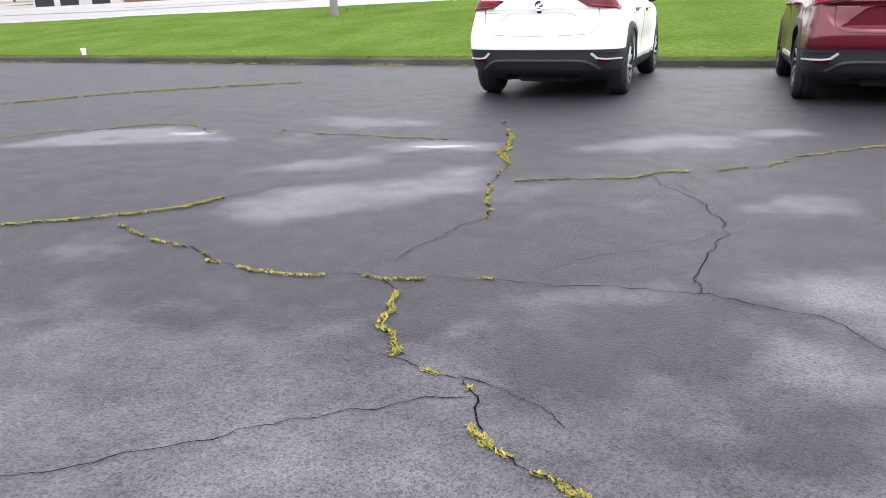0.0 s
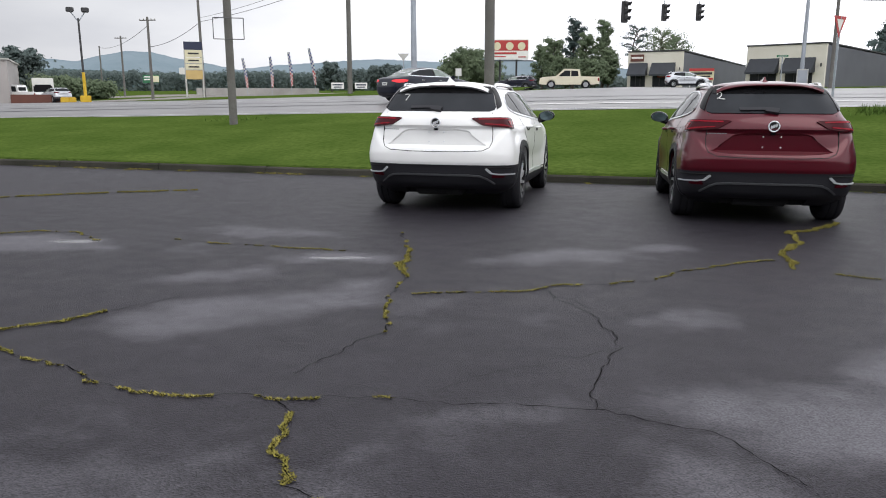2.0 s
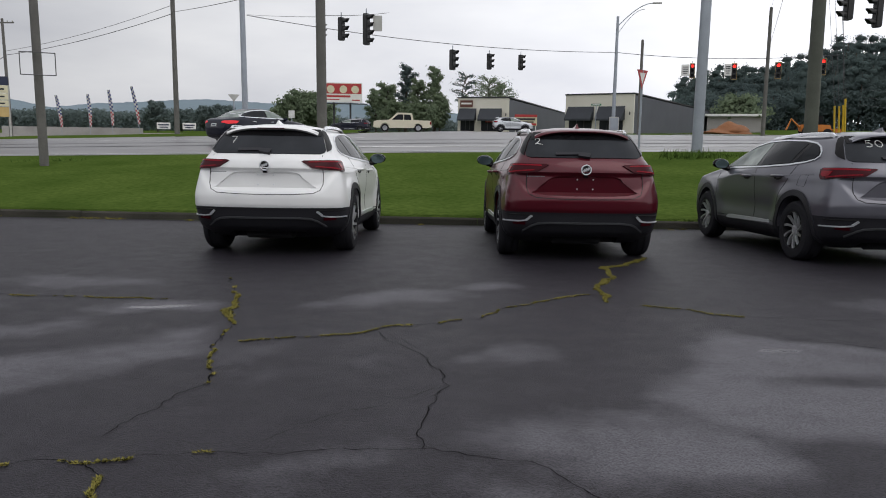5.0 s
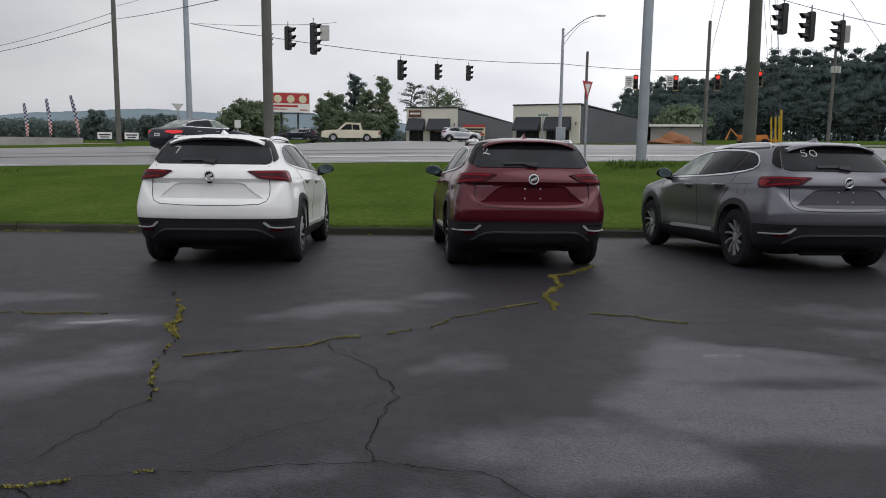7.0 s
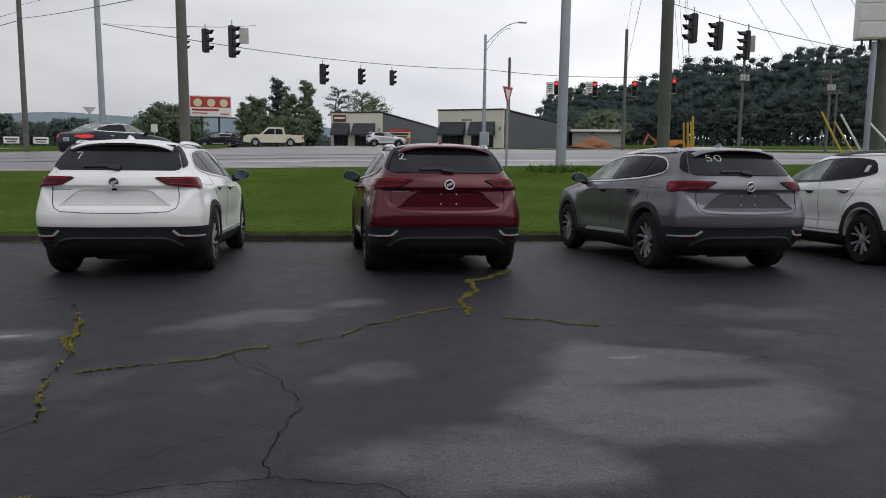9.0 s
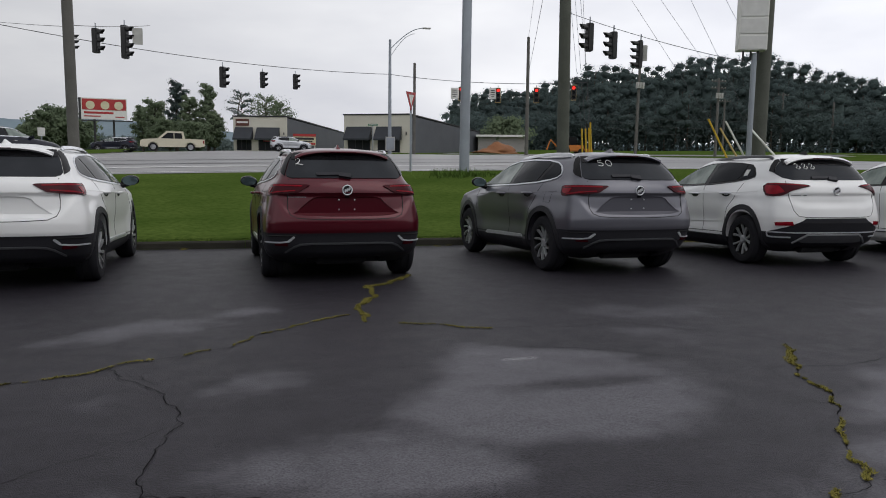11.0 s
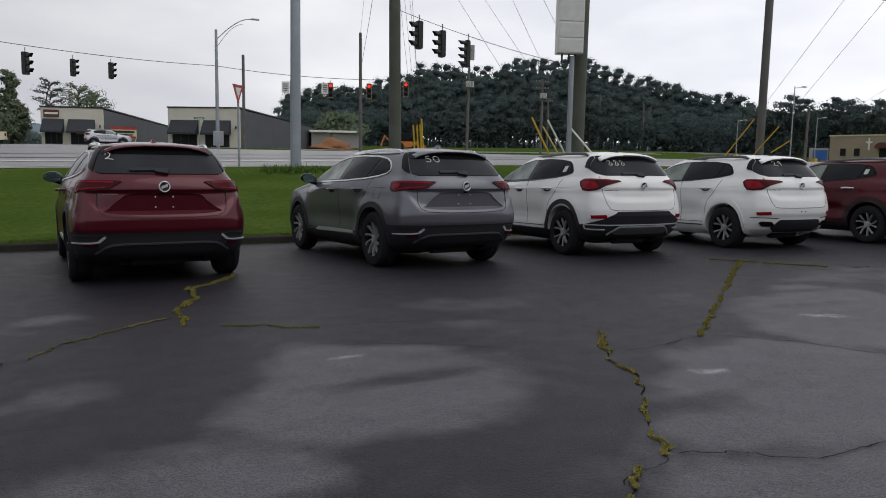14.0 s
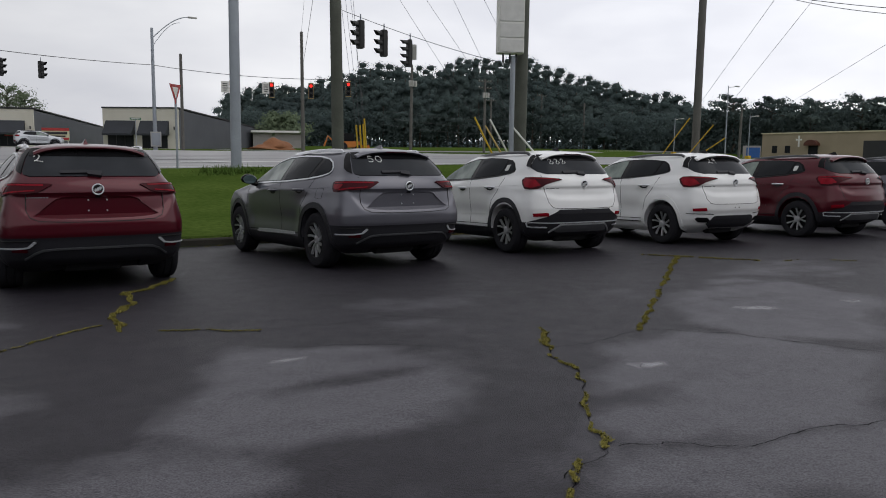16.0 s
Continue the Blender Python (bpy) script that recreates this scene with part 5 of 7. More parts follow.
crack("t", (-0.2, 1.79), (-0.14, 1.72), (-0.12, 1.7))
crack("t", (0.04, 1.6), (0.1, 1.58), (0.15, 1.55))
crack("c", (-1.3, 1.19), (-1.16, 1.22), (-1.03, 1.36), (-0.83, 1.51), (-0.75, 1.61), (-0.59, 1.72), (-0.46, 1.83), (-0.35, 1.9), (-0.26, 1.92))
crack("c", (-0.06, 5.1), (0.01, 4.85), (0.12, 4.66), (0.23, 4.6), (0.29, 4.36), (0.38, 4.13), (0.43, 3.88), (0.35, 3.67), (0.33, 3.46), (0.32, 3.19), (0.34, 3.0))
crack("h", (0.0, 4.9), (0.14, 4.82), (0.27, 4.62))
crack("h", (0.43, 3.88), (0.09, 3.5), (-0.12, 3.35), (-0.35, 3.0))
crack("m", (-0.91, 4.71), (-0.58, 4.86), (-0.24, 4.99), (-0.05, 5.2), (0.23, 5.33), (0.62, 5.56), (0.85, 5.98), (1.19, 6.3), (1.54, 6.62), (1.7, 6.65))
crack("t", (2.73, 9.22), (2.65, 9.05), (2.28, 8.46), (2.07, 8.37), (2.03, 7.63), (1.76, 7.11), (1.75, 6.65), (1.73, 6.3))
crack("m", (1.97, 6.17), (2.22, 6.05), (2.44, 5.88), (2.66, 5.79))
crack("c", (2.73, 5.79), (3.25, 5.72), (3.79, 5.77), (4.01, 5.57), (4.31, 5.26), (4.57, 4.87))
crack("c", (2.62, 5.1), (2.93, 4.98), (3.27, 4.78), (3.5, 4.6))
crack("t", (4.56, 4.68), (4.2, 4.2), (4.03, 3.9), (3.95, 3.6))
crack("m", (3.95, 3.6), (3.67, 3.25), (3.48, 3.01), (3.29, 2.77), (3.22, 2.67))
crack("t", (3.22, 2.67), (3.2, 2.54), (3.12, 2.46))
crack("t", (2.96, 2.41), (2.76, 2.28), (2.64, 2.17))
crack("c", (3.12, 2.46), (2.91, 2.38), (2.76, 2.29))
crack("c", (4.17, 4.11), (4.48, 4.08), (4.8, 4.11), (5.08, 4.2))
crack("t", (9.53, 7.74), (8.15, 6.65), (6.65, 5.44), (5.85, 4.8), (5.13, 4.23))
crack("w", (3.18, 2.47), (3.32, 2.4), (3.44, 2.35), (3.54, 2.22), (3.71, 2.17), (3.93, 2.13), (4.13, 2.14), (4.3, 2.08), (4.51, 2.02), (5.2, 1.8))
crack("t", (9.3, 8.2), (9.6, 7.69), (9.9, 7.05), (10.04, 6.78))
crack("s", (10.36, 6.57), (10.75, 6.49), (11.07, 6.11), (11.3, 5.71))
crack("w", (5.2, 4.2), (5.38, 4.07), (5.52, 3.86), (5.7, 3.55), (5.8, 3.26), (5.88, 3.02), (6.03, 2.7))
# tufts at the foot of the kerb
for i in range(900):
    x = rnd.uniform(-18, 16)
    if noise1(x * 0.9, 31) < 0.05:
        continue
    p = Vector((x, kerb_y(x) - abs(rnd.gauss(0, 0.10))))
    for _ in range(10):
        blade(p.x + rnd.uniform(-0.05, 0.05), p.y + rnd.uniform(-0.03, 0.02), lot_z(p.y), rnd.uniform(0.01, 0.04), 0.008, rnd.uniform(0.02, 0.05), rnd.random() * 6.283)
blades_object("moss", M["moss"], "yellow-green moss and weeds in asphalt cracks", "moss")

for i in range(9000):
    x = rnd.uniform(-17, 20)
    y = kerb_y(x) + rnd.uniform(0.11, 0.22)
    blade(x, y, ground_z(x, y) - 0.03, rnd.uniform(0.02, 0.06), 0.01, rnd.uniform(0.03, 0.09), 3.1416 + rnd.uniform(-0.8, 0.8))
for cx, cy, n, h in ((7.2, 22.8, 500, 0.26), (8.0, 23.1, 250, 0.18), (-11.4, 22.1, 120, 0.15), (14.9, 19.2, 250, 0.22), (11.8, 25.0, 250, 0.2)):
    for i in range(n):
        x, y = cx + rnd.gauss(0, 0.45), cy + rnd.gauss(0, 0.35)
        blade(x, y, ground_z(x, y) - 0.01, rnd.uniform(0.4, 1) * h, 0.014, rnd.uniform(0.05, 0.25), rnd.random() * 6.283)
blades_object("grass", M["blades"], "green mown grass beyond the kerb", "grass")

# road markings, tar seams and the far verges
for nm, y, x0, x1, w, mt in (("edge_line", 25.0, -120, 60, 0.16, "road_line"), ("lane_line", 36.0, -150, -4, 0.14, "road_line"), ("tar_seam", 30.0, -60, 60, 0.35, "tar"),
                             ("tar_seam", 33.0, -30, 60, 0.25, "tar"), ("lane_line", 44.0, -80, 26, 0.14, "road_line"), ("tar_seam", 40.5, -90, 28, 0.3, "tar"),
                             ("lane_line", 27.6, -6, 14, 0.5, "road_line"), ("tar_seam", 55.0, -60, 22, 0.35, "tar"), ("edge_line", 66.0, -6, 16, 0.2, "road_line")):
    sheet(nm, steps((x0, x1, 2.0)), [y, y + w], lambda x, y: ground_z(x, y) + 0.012, M[mt], label="worn white road line" if mt == "road_line" else "dark tar seam")
sheet("far_yard", steps((-220, -38, 4)), steps((54, 130, 4)), lambda x, y: ground_z(x, y) + 0.02, M["gravel"], label="grey gravel yard beyond the highway")
sheet("verge", steps((-36, -7, 1.5)), steps((48, 73, 1.5)), lambda x, y: ground_z(x, y) + 0.015 + 0.25 * max(0, min(1, (y - 50) / 12)), M["lawn"], label="grass island beside the highway",
      keep=lambda x, y: y > 50 - (x + 7) * -0.12 + 2.0 * noise1(x * 0.1) and x > -36 + (y - 50) * 0.2)
sheet("road_branch", steps((-34, 12, 2)), steps((80, 92, 2)), lambda x, y: ground_z(x, y) + 0.012, M["road"], label="branch of the wet highway")
sheet("side_road", steps((26, 200, 3)), steps((92, 98, 2)), lambda x, y: ground_z(x, y) + 0.03, M["road"], label="pale side road beyond the verge")


# ---------------------------------------------------------------- poles, wires and signals
def utility_pole(name, bearing, distance, height, r0, r1, material, label, lean=0.0, arms=0, group="utility poles", transformer=False, sink=0.0):
    x, y, z = on_ground(bearing, distance)
    p = thing(name, pose(x, y, z - 0.05 - sink, 0, lean, 0), label, "pole", group)
    n = 8
    part("shaft", tube(bmesh.new(), [(0, 0, height * i / n) for i in range(n + 1)], [r0 + (r1 - r0) * i / n for i in range(n + 1)], 14), M[material], p, smooth=50)
    part("cap", tube(bmesh.new(), [(0, 0, height), (0, 0, height + 0.05)], [r1 * 1.02, r1 * 0.6], 10), M[material], p)
    for k in range(arms):
        za = height - 0.35 - 0.9 * k
        arm = part("crossarm", box(bmesh.new(), (-1.1, -0.06, za - 0.06), (1.1, 0.06, za + 0.06), bevel=0.01), M["wood_pole"], p)
        for s in (-1.0, -0.5, 0.5, 1.0):
            part("insulator", tube(bmesh.new(), [(s, 0, za + 0.06), (s, 0, za + 0.13), (s, 0, za + 0.22)], [0.04, 0.07, 0.03], 8), M["sign_back"], arm)
    if transformer:
        for s in (-1, 0, 1):
            part("transformer", tube(bmesh.new(), [(0.38 * s, -0.3, height - 2.6), (0.38 * s, -0.3, height - 1.9)], 0.17, 12), M["sign_back"], p)
    return p


WOOD = "weathered grey wooden utility pole"
utility_pole("utility_pole", -29.0, 23.6, 11, 0.12, 0.095, "wood_pole", "weathered wooden pole standing in the lawn", lean=-0.4)
utility_pole("utility_pole", -20.4, 62, 13, 0.20, 0.15, "wood_pole", WOOD, lean=0.0)
utility_pole("utility_pole", -30.6, 85, 11.2, 0.17, 0.12, "wood_pole", WOOD, arms=1, lean=-0.8)
utility_pole("utility_pole", -34.0, 100, 9.6, 0.18, 0.13, "wood_pole", WOOD, arms=1)
utility_pole("utility_pole", -35.75, 140, 9.8, 0.18, 0.13, "wood_pole", WOOD, arms=1)
utility_pole("utility_pole", -37.1, 180, 9.8, 0.18, 0.13, "wood_pole", WOOD)
utility_pole("signal_mast", -15.75, 50, 14, 0.19, 0.14, "steel", "tall grey steel signal mast", group="signal masts", lean=-0.4)
utility_pole("utility_pole", -10.45, 25.5, 13, 0.165, 0.135, "wood_pole", "thick weathered wooden pole beside the highway", lean=-0.3)
utility_pole("signal_mast", 16.75, 25, 14, 0.165, 0.135, "steel", "thick blue-grey tapered steel signal mast", group="signal masts", lean=0.2)
utility_pole("utility_pole", 24.0, 27, 15, 0.215, 0.165, "green_pole", "thick greenish wooden utility pole", lean=-0.8)
utility_pole("utility_pole", 37.35, 24, 15, 0.215, 0.175, "green_pole", "thick dark wooden pole behind a sign box", lean=0.4)
utility_pole("utility_pole", 49.75, 30, 14, 0.15, 0.12, "wood_pole", WOOD, lean=0.2)
utility_pole("utility_pole", 21.2, 75, 11.4, 0.19, 0.14, "wood_pole", WOOD, lean=-0.3)
utility_pole("utility_pole", 29.05, 95, 10.8, 0.20, 0.15, "wood_pole", WOOD, lean=0.7, transformer=True)
utility_pole("utility_pole", 34.5, 110, 10.4, 0.20, 0.15, "wood_pole", WOOD, arms=2, transformer=True)
utility_pole("utility_pole", 34.95, 140, 8.8, 0.18, 0.14, "wood_pole", WOOD, arms=1)
utility_pole("utility_pole", 38.65, 150, 10.4, 0.2, 0.15, "wood_pole", WOOD, arms=1)
utility_pole("utility_pole", 41.75, 150, 8.6, 0.2, 0.15, "wood_pole", WOOD)
utility_pole("utility_pole", 44.2, 160, 7.6, 0.18, 0.14, "wood_pole", WOOD)
utility_pole("utility_pole", 45.15, 160, 7.6, 0.18, 0.14, "wood_pole", WOOD)
utility_pole("utility_pole", 52.5, 110, 7.2, 0.2, 0.14, "wood_pole", WOOD, lean=1.2)
utility_pole("utility_pole", 12.85, 70, 8.2, 0.14, 0.12, "wood_pole", WOOD)


def wire(a, b, sag, r, label="sagging dark overhead wire"):
    """A cable hanging between two points."""
    a, b = Vector(a), Vector(b)
    pts = [a.lerp(b, i / 20) - Vector((0, 0, sag * 4 * (i / 20) * (1 - i / 20))) for i in range(21)]
    w = part("overhead_wire", tube(bmesh.new(), pts, r, 5), M["wire"])
    return tagged(w, label, "wire", "overhead wires")


mast_l, lamp_top, span_r = aim(-15.5, 8.2, 50), aim(11.0, 6.1, 62), aim(25.5, 5.62, 58)
wire(mast_l, lamp_top, 0.55, 0.022)
wire(lamp_top, span_r, 0.35, 0.022)
wire(aim(-10.6, 8.4, 25.5), aim(-5.5, 8.75, 36), 0.05, 0.010)
wire(aim(23.7, 10.6, 28), aim(36.5, 6.75, 24.5), 0.12, 0.010)
wire(aim(-37.1, 2.9, 180), aim(-34.0, 4.4, 100), 1.0, 0.03)
wire(aim(-34.0, 3.0, 100), aim(-30.6, 4.75, 85), 0.5, 0.028)
wire(aim(-30.6, 4.75, 85), aim(-20.4, 8.05, 62), 0.35, 0.024)
wire(aim(-30.6, 5.0, 85), aim(-20.4, 8.6, 62), 0.35, 0.018)
wire(aim(-20.4, 8.15, 62), aim(-10.0, 10.9, 25.5), 0.1, 0.018)
wire(aim(-20.4, 8.95, 62), aim(-10.0, 13.0, 25.5), 0.1, 0.012)
wire(aim(-15.5, 8.25, 50), aim(-10.5, 8.3, 25.5), 0.03, 0.009)
# guy wires
top2, foot = aim(23.6, 24, 28), [aim(25.3, 2.3, 27.3), aim(25.57, 2.33, 27.3), aim(25.9, 2.8, 27.3), aim(25.81, 2.4, 27.3)]
for k, f in enumerate(foot):
    wire(aim(23.9 + 0.25 * k, 13.5 + k, 28), f, 0.0, 0.0065, "thin grey guy wire")
for k, (b0, e0, b1, e1) in enumerate(((26.7, 13.7, 34.05, 3.05), (28.7, 13.5, 36.75, 2.45), (30.9, 14.0, 36.95, 2.4), (33.3, 13.5, 35.65, 9.4))):
    wire(aim(b0, e0, 26), aim(b1, e1, 24), 0.0, 0.006, "thin grey guy wire")
wire(aim(55.7, 12.6, 27), aim(49.3, 3.0, 29), 0.0, 0.0065, "thin grey guy wire")
wire(aim(58.3, 12.6, 27), aim(50.9, 2.5, 29), 0.0, 0.0065, "thin grey guy wire")
wire(aim(63.0, 8.7, 40), aim(55.4, 3.8, 60), 0.0, 0.010)
wire(aim(49.0, 12.2, 29), aim(64.0, 9.1, 24), 0.15, 0.010)
wire(aim(54.0, 11.0, 29), aim(66.0, 8.6, 24), 0.2, 0.010)
wire(aim(22.3, 12.2, 40), aim(21.1, 5.8, 75), 0.2, 0.014)
wire(aim(21.6, 12.2, 45), aim(21.1, 8.4, 75), 0.1, 0.010)
for k in range(3):
    wire(aim(27, 3.4 - 0.5 * k, 96), aim(39, 3.1 - 0.5 * k, 150), 0.9, 0.012)
    wire(aim(38.6, 4.2 - 0.4 * k, 150), aim(60, 2.9 - 0.3 * k, 165), 1.0, 0.013)


def guard(b0, e0, b1, e1, d, colour, material):
    g = part("guy_guard", tube(bmesh.new(), [aim(b0, e0, d), aim(b1, e1, d)], 0.030, 10), M[material])
    x, y, z = aim(b1, e1, d)
    tube_low = Vector((x, y, ground_z(x, y)))
    d0 = aim(b0, e0, d)
    bm = bmesh.new()
    dirn = (aim(b1, e1, d) - d0)
    k = (d0.z - (ground_z(x, y) - 0.1)) / max(0.01, -dirn.z)
    tube(bm, [d0, d0 + dirn * k], 0.030 if d < 28 else 0.02, 10)
    bm.to_mesh(g.data)
    bm.free()
    return tagged(g, colour + " plastic guard on a guy wire", "guy guard", "guy wire guards")


for a in ((25.3, 2.33, 25.4, 0.66), (25.57, 2.33, 25.67, 0.66), (25.9, 2.8, 26.03, 0.66), (25.81, 2.4, 25.9, 0.66)):
    guard(*a, 27.3, "yellow", "yellow")
guard(34.05, 3.02, 35.25, 0.66, 24, "yellow", "yellow")
guard(35.2, 2.86, 36.45, 0.59, 24.2, "white", "sign_white")
guard(34.85, 2.4, 35.75, 0.9, 25, "dull yellow", "sign_tan")
guard(36.75, 2.45, 37.15, 2.0, 23.4, "white", "sign_white")
guard(49.3, 2.96, 47.6, 0.49, 29, "yellow", "yellow")
guard(50.9, 2.49, 49.3, 0.42, 29, "yellow", "yellow")
guard(51.7, 1.58, 50.1, 0.43, 29, "yellow", "yellow")


def signal(bearing, top, bottom, distance, face, lit=None, sections=3, dark_border=False):
    """A traffic signal head hung from a span wire; face is the way it looks, in degrees from towards the lot."""
    hi, lo = aim(bearing, top, distance), aim(bearing, bottom, distance)
    h = hi.z - lo.z
    s = thing("traffic_signal", pose(hi.x, hi.y, lo.z, 0, 0, face - bearing), "black traffic signal head " + ("showing red" if lit else "hanging unlit from a span wire"), "traffic signal", "traffic signals")
    w = h / sections
    body = part("housing", box(bmesh.new(), (-w * 0.46, -0.02, 0), (w * 0.46, w * 0.62, h), bevel=0.03), M["signal_black"], s)
    if lit:
        part("backplate_edge", box(bmesh.new(), (-w * 0.56, 0.02, -0.05), (w * 0.56, 0.05, h + 0.05), bevel=0.01), M["sign_tan"], s)
        part("backplate", box(bmesh.new(), (-w * 0.51, 0.0, -0.01), (w * 0.51, 0.04, h + 0.01), bevel=0.01), M["signal_black"], s)
    for k in range(sections):
        zc = h - w * (k + 0.5)
        hood = bmesh.new()
        rows = []
        for i in range(11):
            a = math.pi * (-0.1 + 1.2 * i / 10)
            rows.append([hood.verts.new((w * 0.38 * math.cos(a), y, zc + w * 0.38 * math.sin(a))) for y in (-0.02, -0.30 * (0.55 + 0.45 * math.sin(max(0, min(math.pi, a)))))])
        for a, b in zip(rows, rows[1:]):
            hood.faces.new((a[0], a[1], b[1], b[0]))
        part("visor", hood, M["signal_black"], body)
        lens = bmesh.new()
        bmesh.ops.create_circle(lens, cap_ends=True, segments=16, radius=w * 0.33, matrix=Matrix.Translation((0, -0.035, zc)) @ Matrix.Rotation(radians(90), 4, "X"))
        part("lens", lens, M["signal_red"] if lit and k == 0 else M["gloss_black"], body)
    part("hanger", tube(bmesh.new(), [(0, 0.1, h), (0, 0.1, h + 0.22)], 0.025, 6), M["steel"], s)
    return s


for b, e0, e1, d in ((-0.7, 6.27, 4.83, 42), (2.0, 6.02, 4.89, 50), (4.3, 5.95, 4.86, 53)):
    signal(b, e0, e1, d, 55)
signal(-8.8, 8.34, 6.74, 36, 62)
signal(-7.0, 8.66, 6.48, 36, 62, sections=4)
signal(-10.35, 7.85, 6.8, 38, 62)
for b, e0, e1 in ((16.3, 5.25, 4.32), (19.05, 5.2, 4.2), (21.85, 5.22, 4.2), (24.55, 5.4, 4.4)):
    signal(b, e0, e1, 56, 4, lit=True)
for b, e0, e1 in ((25.45, 9.73, 7.78), (27.15, 9.11, 7.24), (29.05, 8.47, 6.54)):
    signal(b, e0, e1, 28, -62, sections=3 if b < 29 else 4)


def panel(name, b0, b1, e0, e1, d, material, label, category="sign", thick=0.04, turn=None, group=""):
    """A flat sign between two bearings and two heights, square to the eye unless turned."""
    p, q = aim(b0, e0, d), aim(b1, e1, d)
    w = math.hypot(q.x - p.x, q.y - p.y)
    bm = box(bmesh.new(), (-w / 2, -thick / 2, 0), (w / 2, thick / 2, abs(q.z - p.z)), bevel=min(0.02, thick / 3))
    c = (p + q) / 2
    ob = part(name, bm, M[material], None, m=pose(c.x, c.y, min(p.z, q.z), 0, 0, -(b0 + b1) / 2 if turn is None else turn))
    return tagged(ob, label, category, group), w, abs(q.z - p.z)


def bars(parent, w, h, rows, material, thick=0.05, name="lettering"):
    """Unreadable lettering: rows of (height share, from, to, bar height share)."""
    for z, a, b, t in rows:
        part(name, box(bmesh.new(), (-w / 2 + w * a, -thick, h * z), (-w / 2 + w * b, -thick / 2 + 0.012, h * (z + t))), M[material], parent)


for b0, b1, e0, e1, d in ((-6.65, -6.0, 8.53, 7.45, 36), (29.2, 29.7, 8.13, 7.05, 28.2)):
    panel("signal_backplate", b0, b1, e0, e1, d, "sign_back", "pale metal sign hung beside a signal", "sign")
for b0, b1 in ((15.55, 16.1), (18.4, 18.9)):
    ob, w, h = panel("lane_sign", b0, b1, 5.22, 4.42, 56, "sign_white", "white lane sign hung on the span wire", "sign")
    bars(ob, w, h, [(0.74, 0.2, 0.8, 0.06), (0.56, 0.2, 0.8, 0.06), (0.36, 0.2, 0.8, 0.06), (0.18, 0.3, 0.7, 0.06)], "signal_black")

# curved-arm street lamp with its control cabinet
x, y, z = on_ground(11.05, 62)
lampost = thing("street_lamp", pose(x, y, z), "tall grey street lamp with a curved arm", "street lamp", "street lamps")
hgt = 1.18 + 62 * math.tan(radians(8.55)) - z
part("shaft", tube(bmesh.new(), [(0, 0, 0), (0, 0, hgt)], [0.16, 0.10], 12), M["steel"], lampost, smooth=50)
arm_pts = [(2.7 * (i / 10), -0.1 * i / 10, hgt - 0.75 + 1.75 * math.sin(radians(90) * (i / 10)) * 1.0) for i in range(11)]
part("arm", tube(bmesh.new(), arm_pts, 0.034, 8), M["steel"], lampost, smooth=50)
part("brace", tube(bmesh.new(), [(2.7 * (i / 10) * 0.75, 0, hgt - 1.35 + 1.9 * math.sin(radians(90) * (i / 10))) for i in range(11)], 0.02, 8), M["steel"], lampost, smooth=50)
part("lamp_head", box(bmesh.new(), (2.6, -0.18, hgt + 0.95), (3.3, 0.05, hgt + 1.07), bevel=0.04), M["sign_back"], lampost)
cabinet, w, h = panel("control_cabinet", 10.75, 11.45, 0.55, 1.57, 60.5, "sign_back", "grey metal control cabinet at a lamp post", "cabinet", thick=0.5)
part("cabinet_door", box(bmesh.new(), (-w * 0.42, -0.27, 0.08), (w * 0.42, -0.245, h - 0.08), bevel=0.005), M["steel"], cabinet)


def sign_post(name, bearing, distance, top, material, label, r=0.035):
    x, y, z = on_ground(bearing, distance)
    s = thing(name, pose(x, y, z, 0, 0, -bearing), label, "sign", "road signs")
    zt = 1.18 + distance * math.tan(radians(top)) - z
    part("post", tube(bmesh.new(), [(0, 0, -0.1), (0, 0, zt)], r, 8), M["steel"], s)
    return s, zt


def triangle(s, zc, w, h, front, border, turn):
    bm = bmesh.new()
    prism(bm, [(-w / 2, h), (w / 2, h), (0, 0)], -0.006, 0.006, pose(0, -0.05, zc, 0, 0, turn))
    t = part("plate", bm, M[border], s)
    if front:
        bm = prism(bmesh.new(), [(-w * 0.27, h * 0.85), (w * 0.27, h * 0.85), (0, h * 0.28)], -0.012, -0.007, pose(0, -0.05, zc, 0, 0, turn))
        part("centre", bm, M[front], t)


s, zt = sign_post("yield_sign", 12.75, 25, 4.85, "steel", "red and white triangular yield sign on a post")
triangle(s, zt - 0.59, 0.68, 0.59, "sign_white", "sign_red", 62)
s, zt = sign_post("yield_sign", -16.55, 46, 2.75, "steel", "back of a triangular yield sign on a post")
triangle(s, zt - 0.42, 0.66, 0.42, None, "sign_back", 10)
s, zt = sign_post("road_sign", -12.5, 52, 1.72, "steel", "small white road sign on a post")
part("plate", box(bmesh.new(), (-0.2, -0.05, zt - 0.5), (0.2, -0.03, zt), bevel=0.008), M["plate_white"], s)
s, zt = sign_post("street_sign", 9.8, 64, 2.5, "steel", "green street name sign on a post")
part("plate", box(bmesh.new(), (-0.4, -0.04, zt - 0.15), (0.4, -0.03, zt), bevel=0.005), M["sign_green"], s)
part("lettering", box(bmesh.new(), (-0.3, -0.046, zt - 0.10), (0.3, -0.041, zt - 0.05)), M["plate_white"], s)

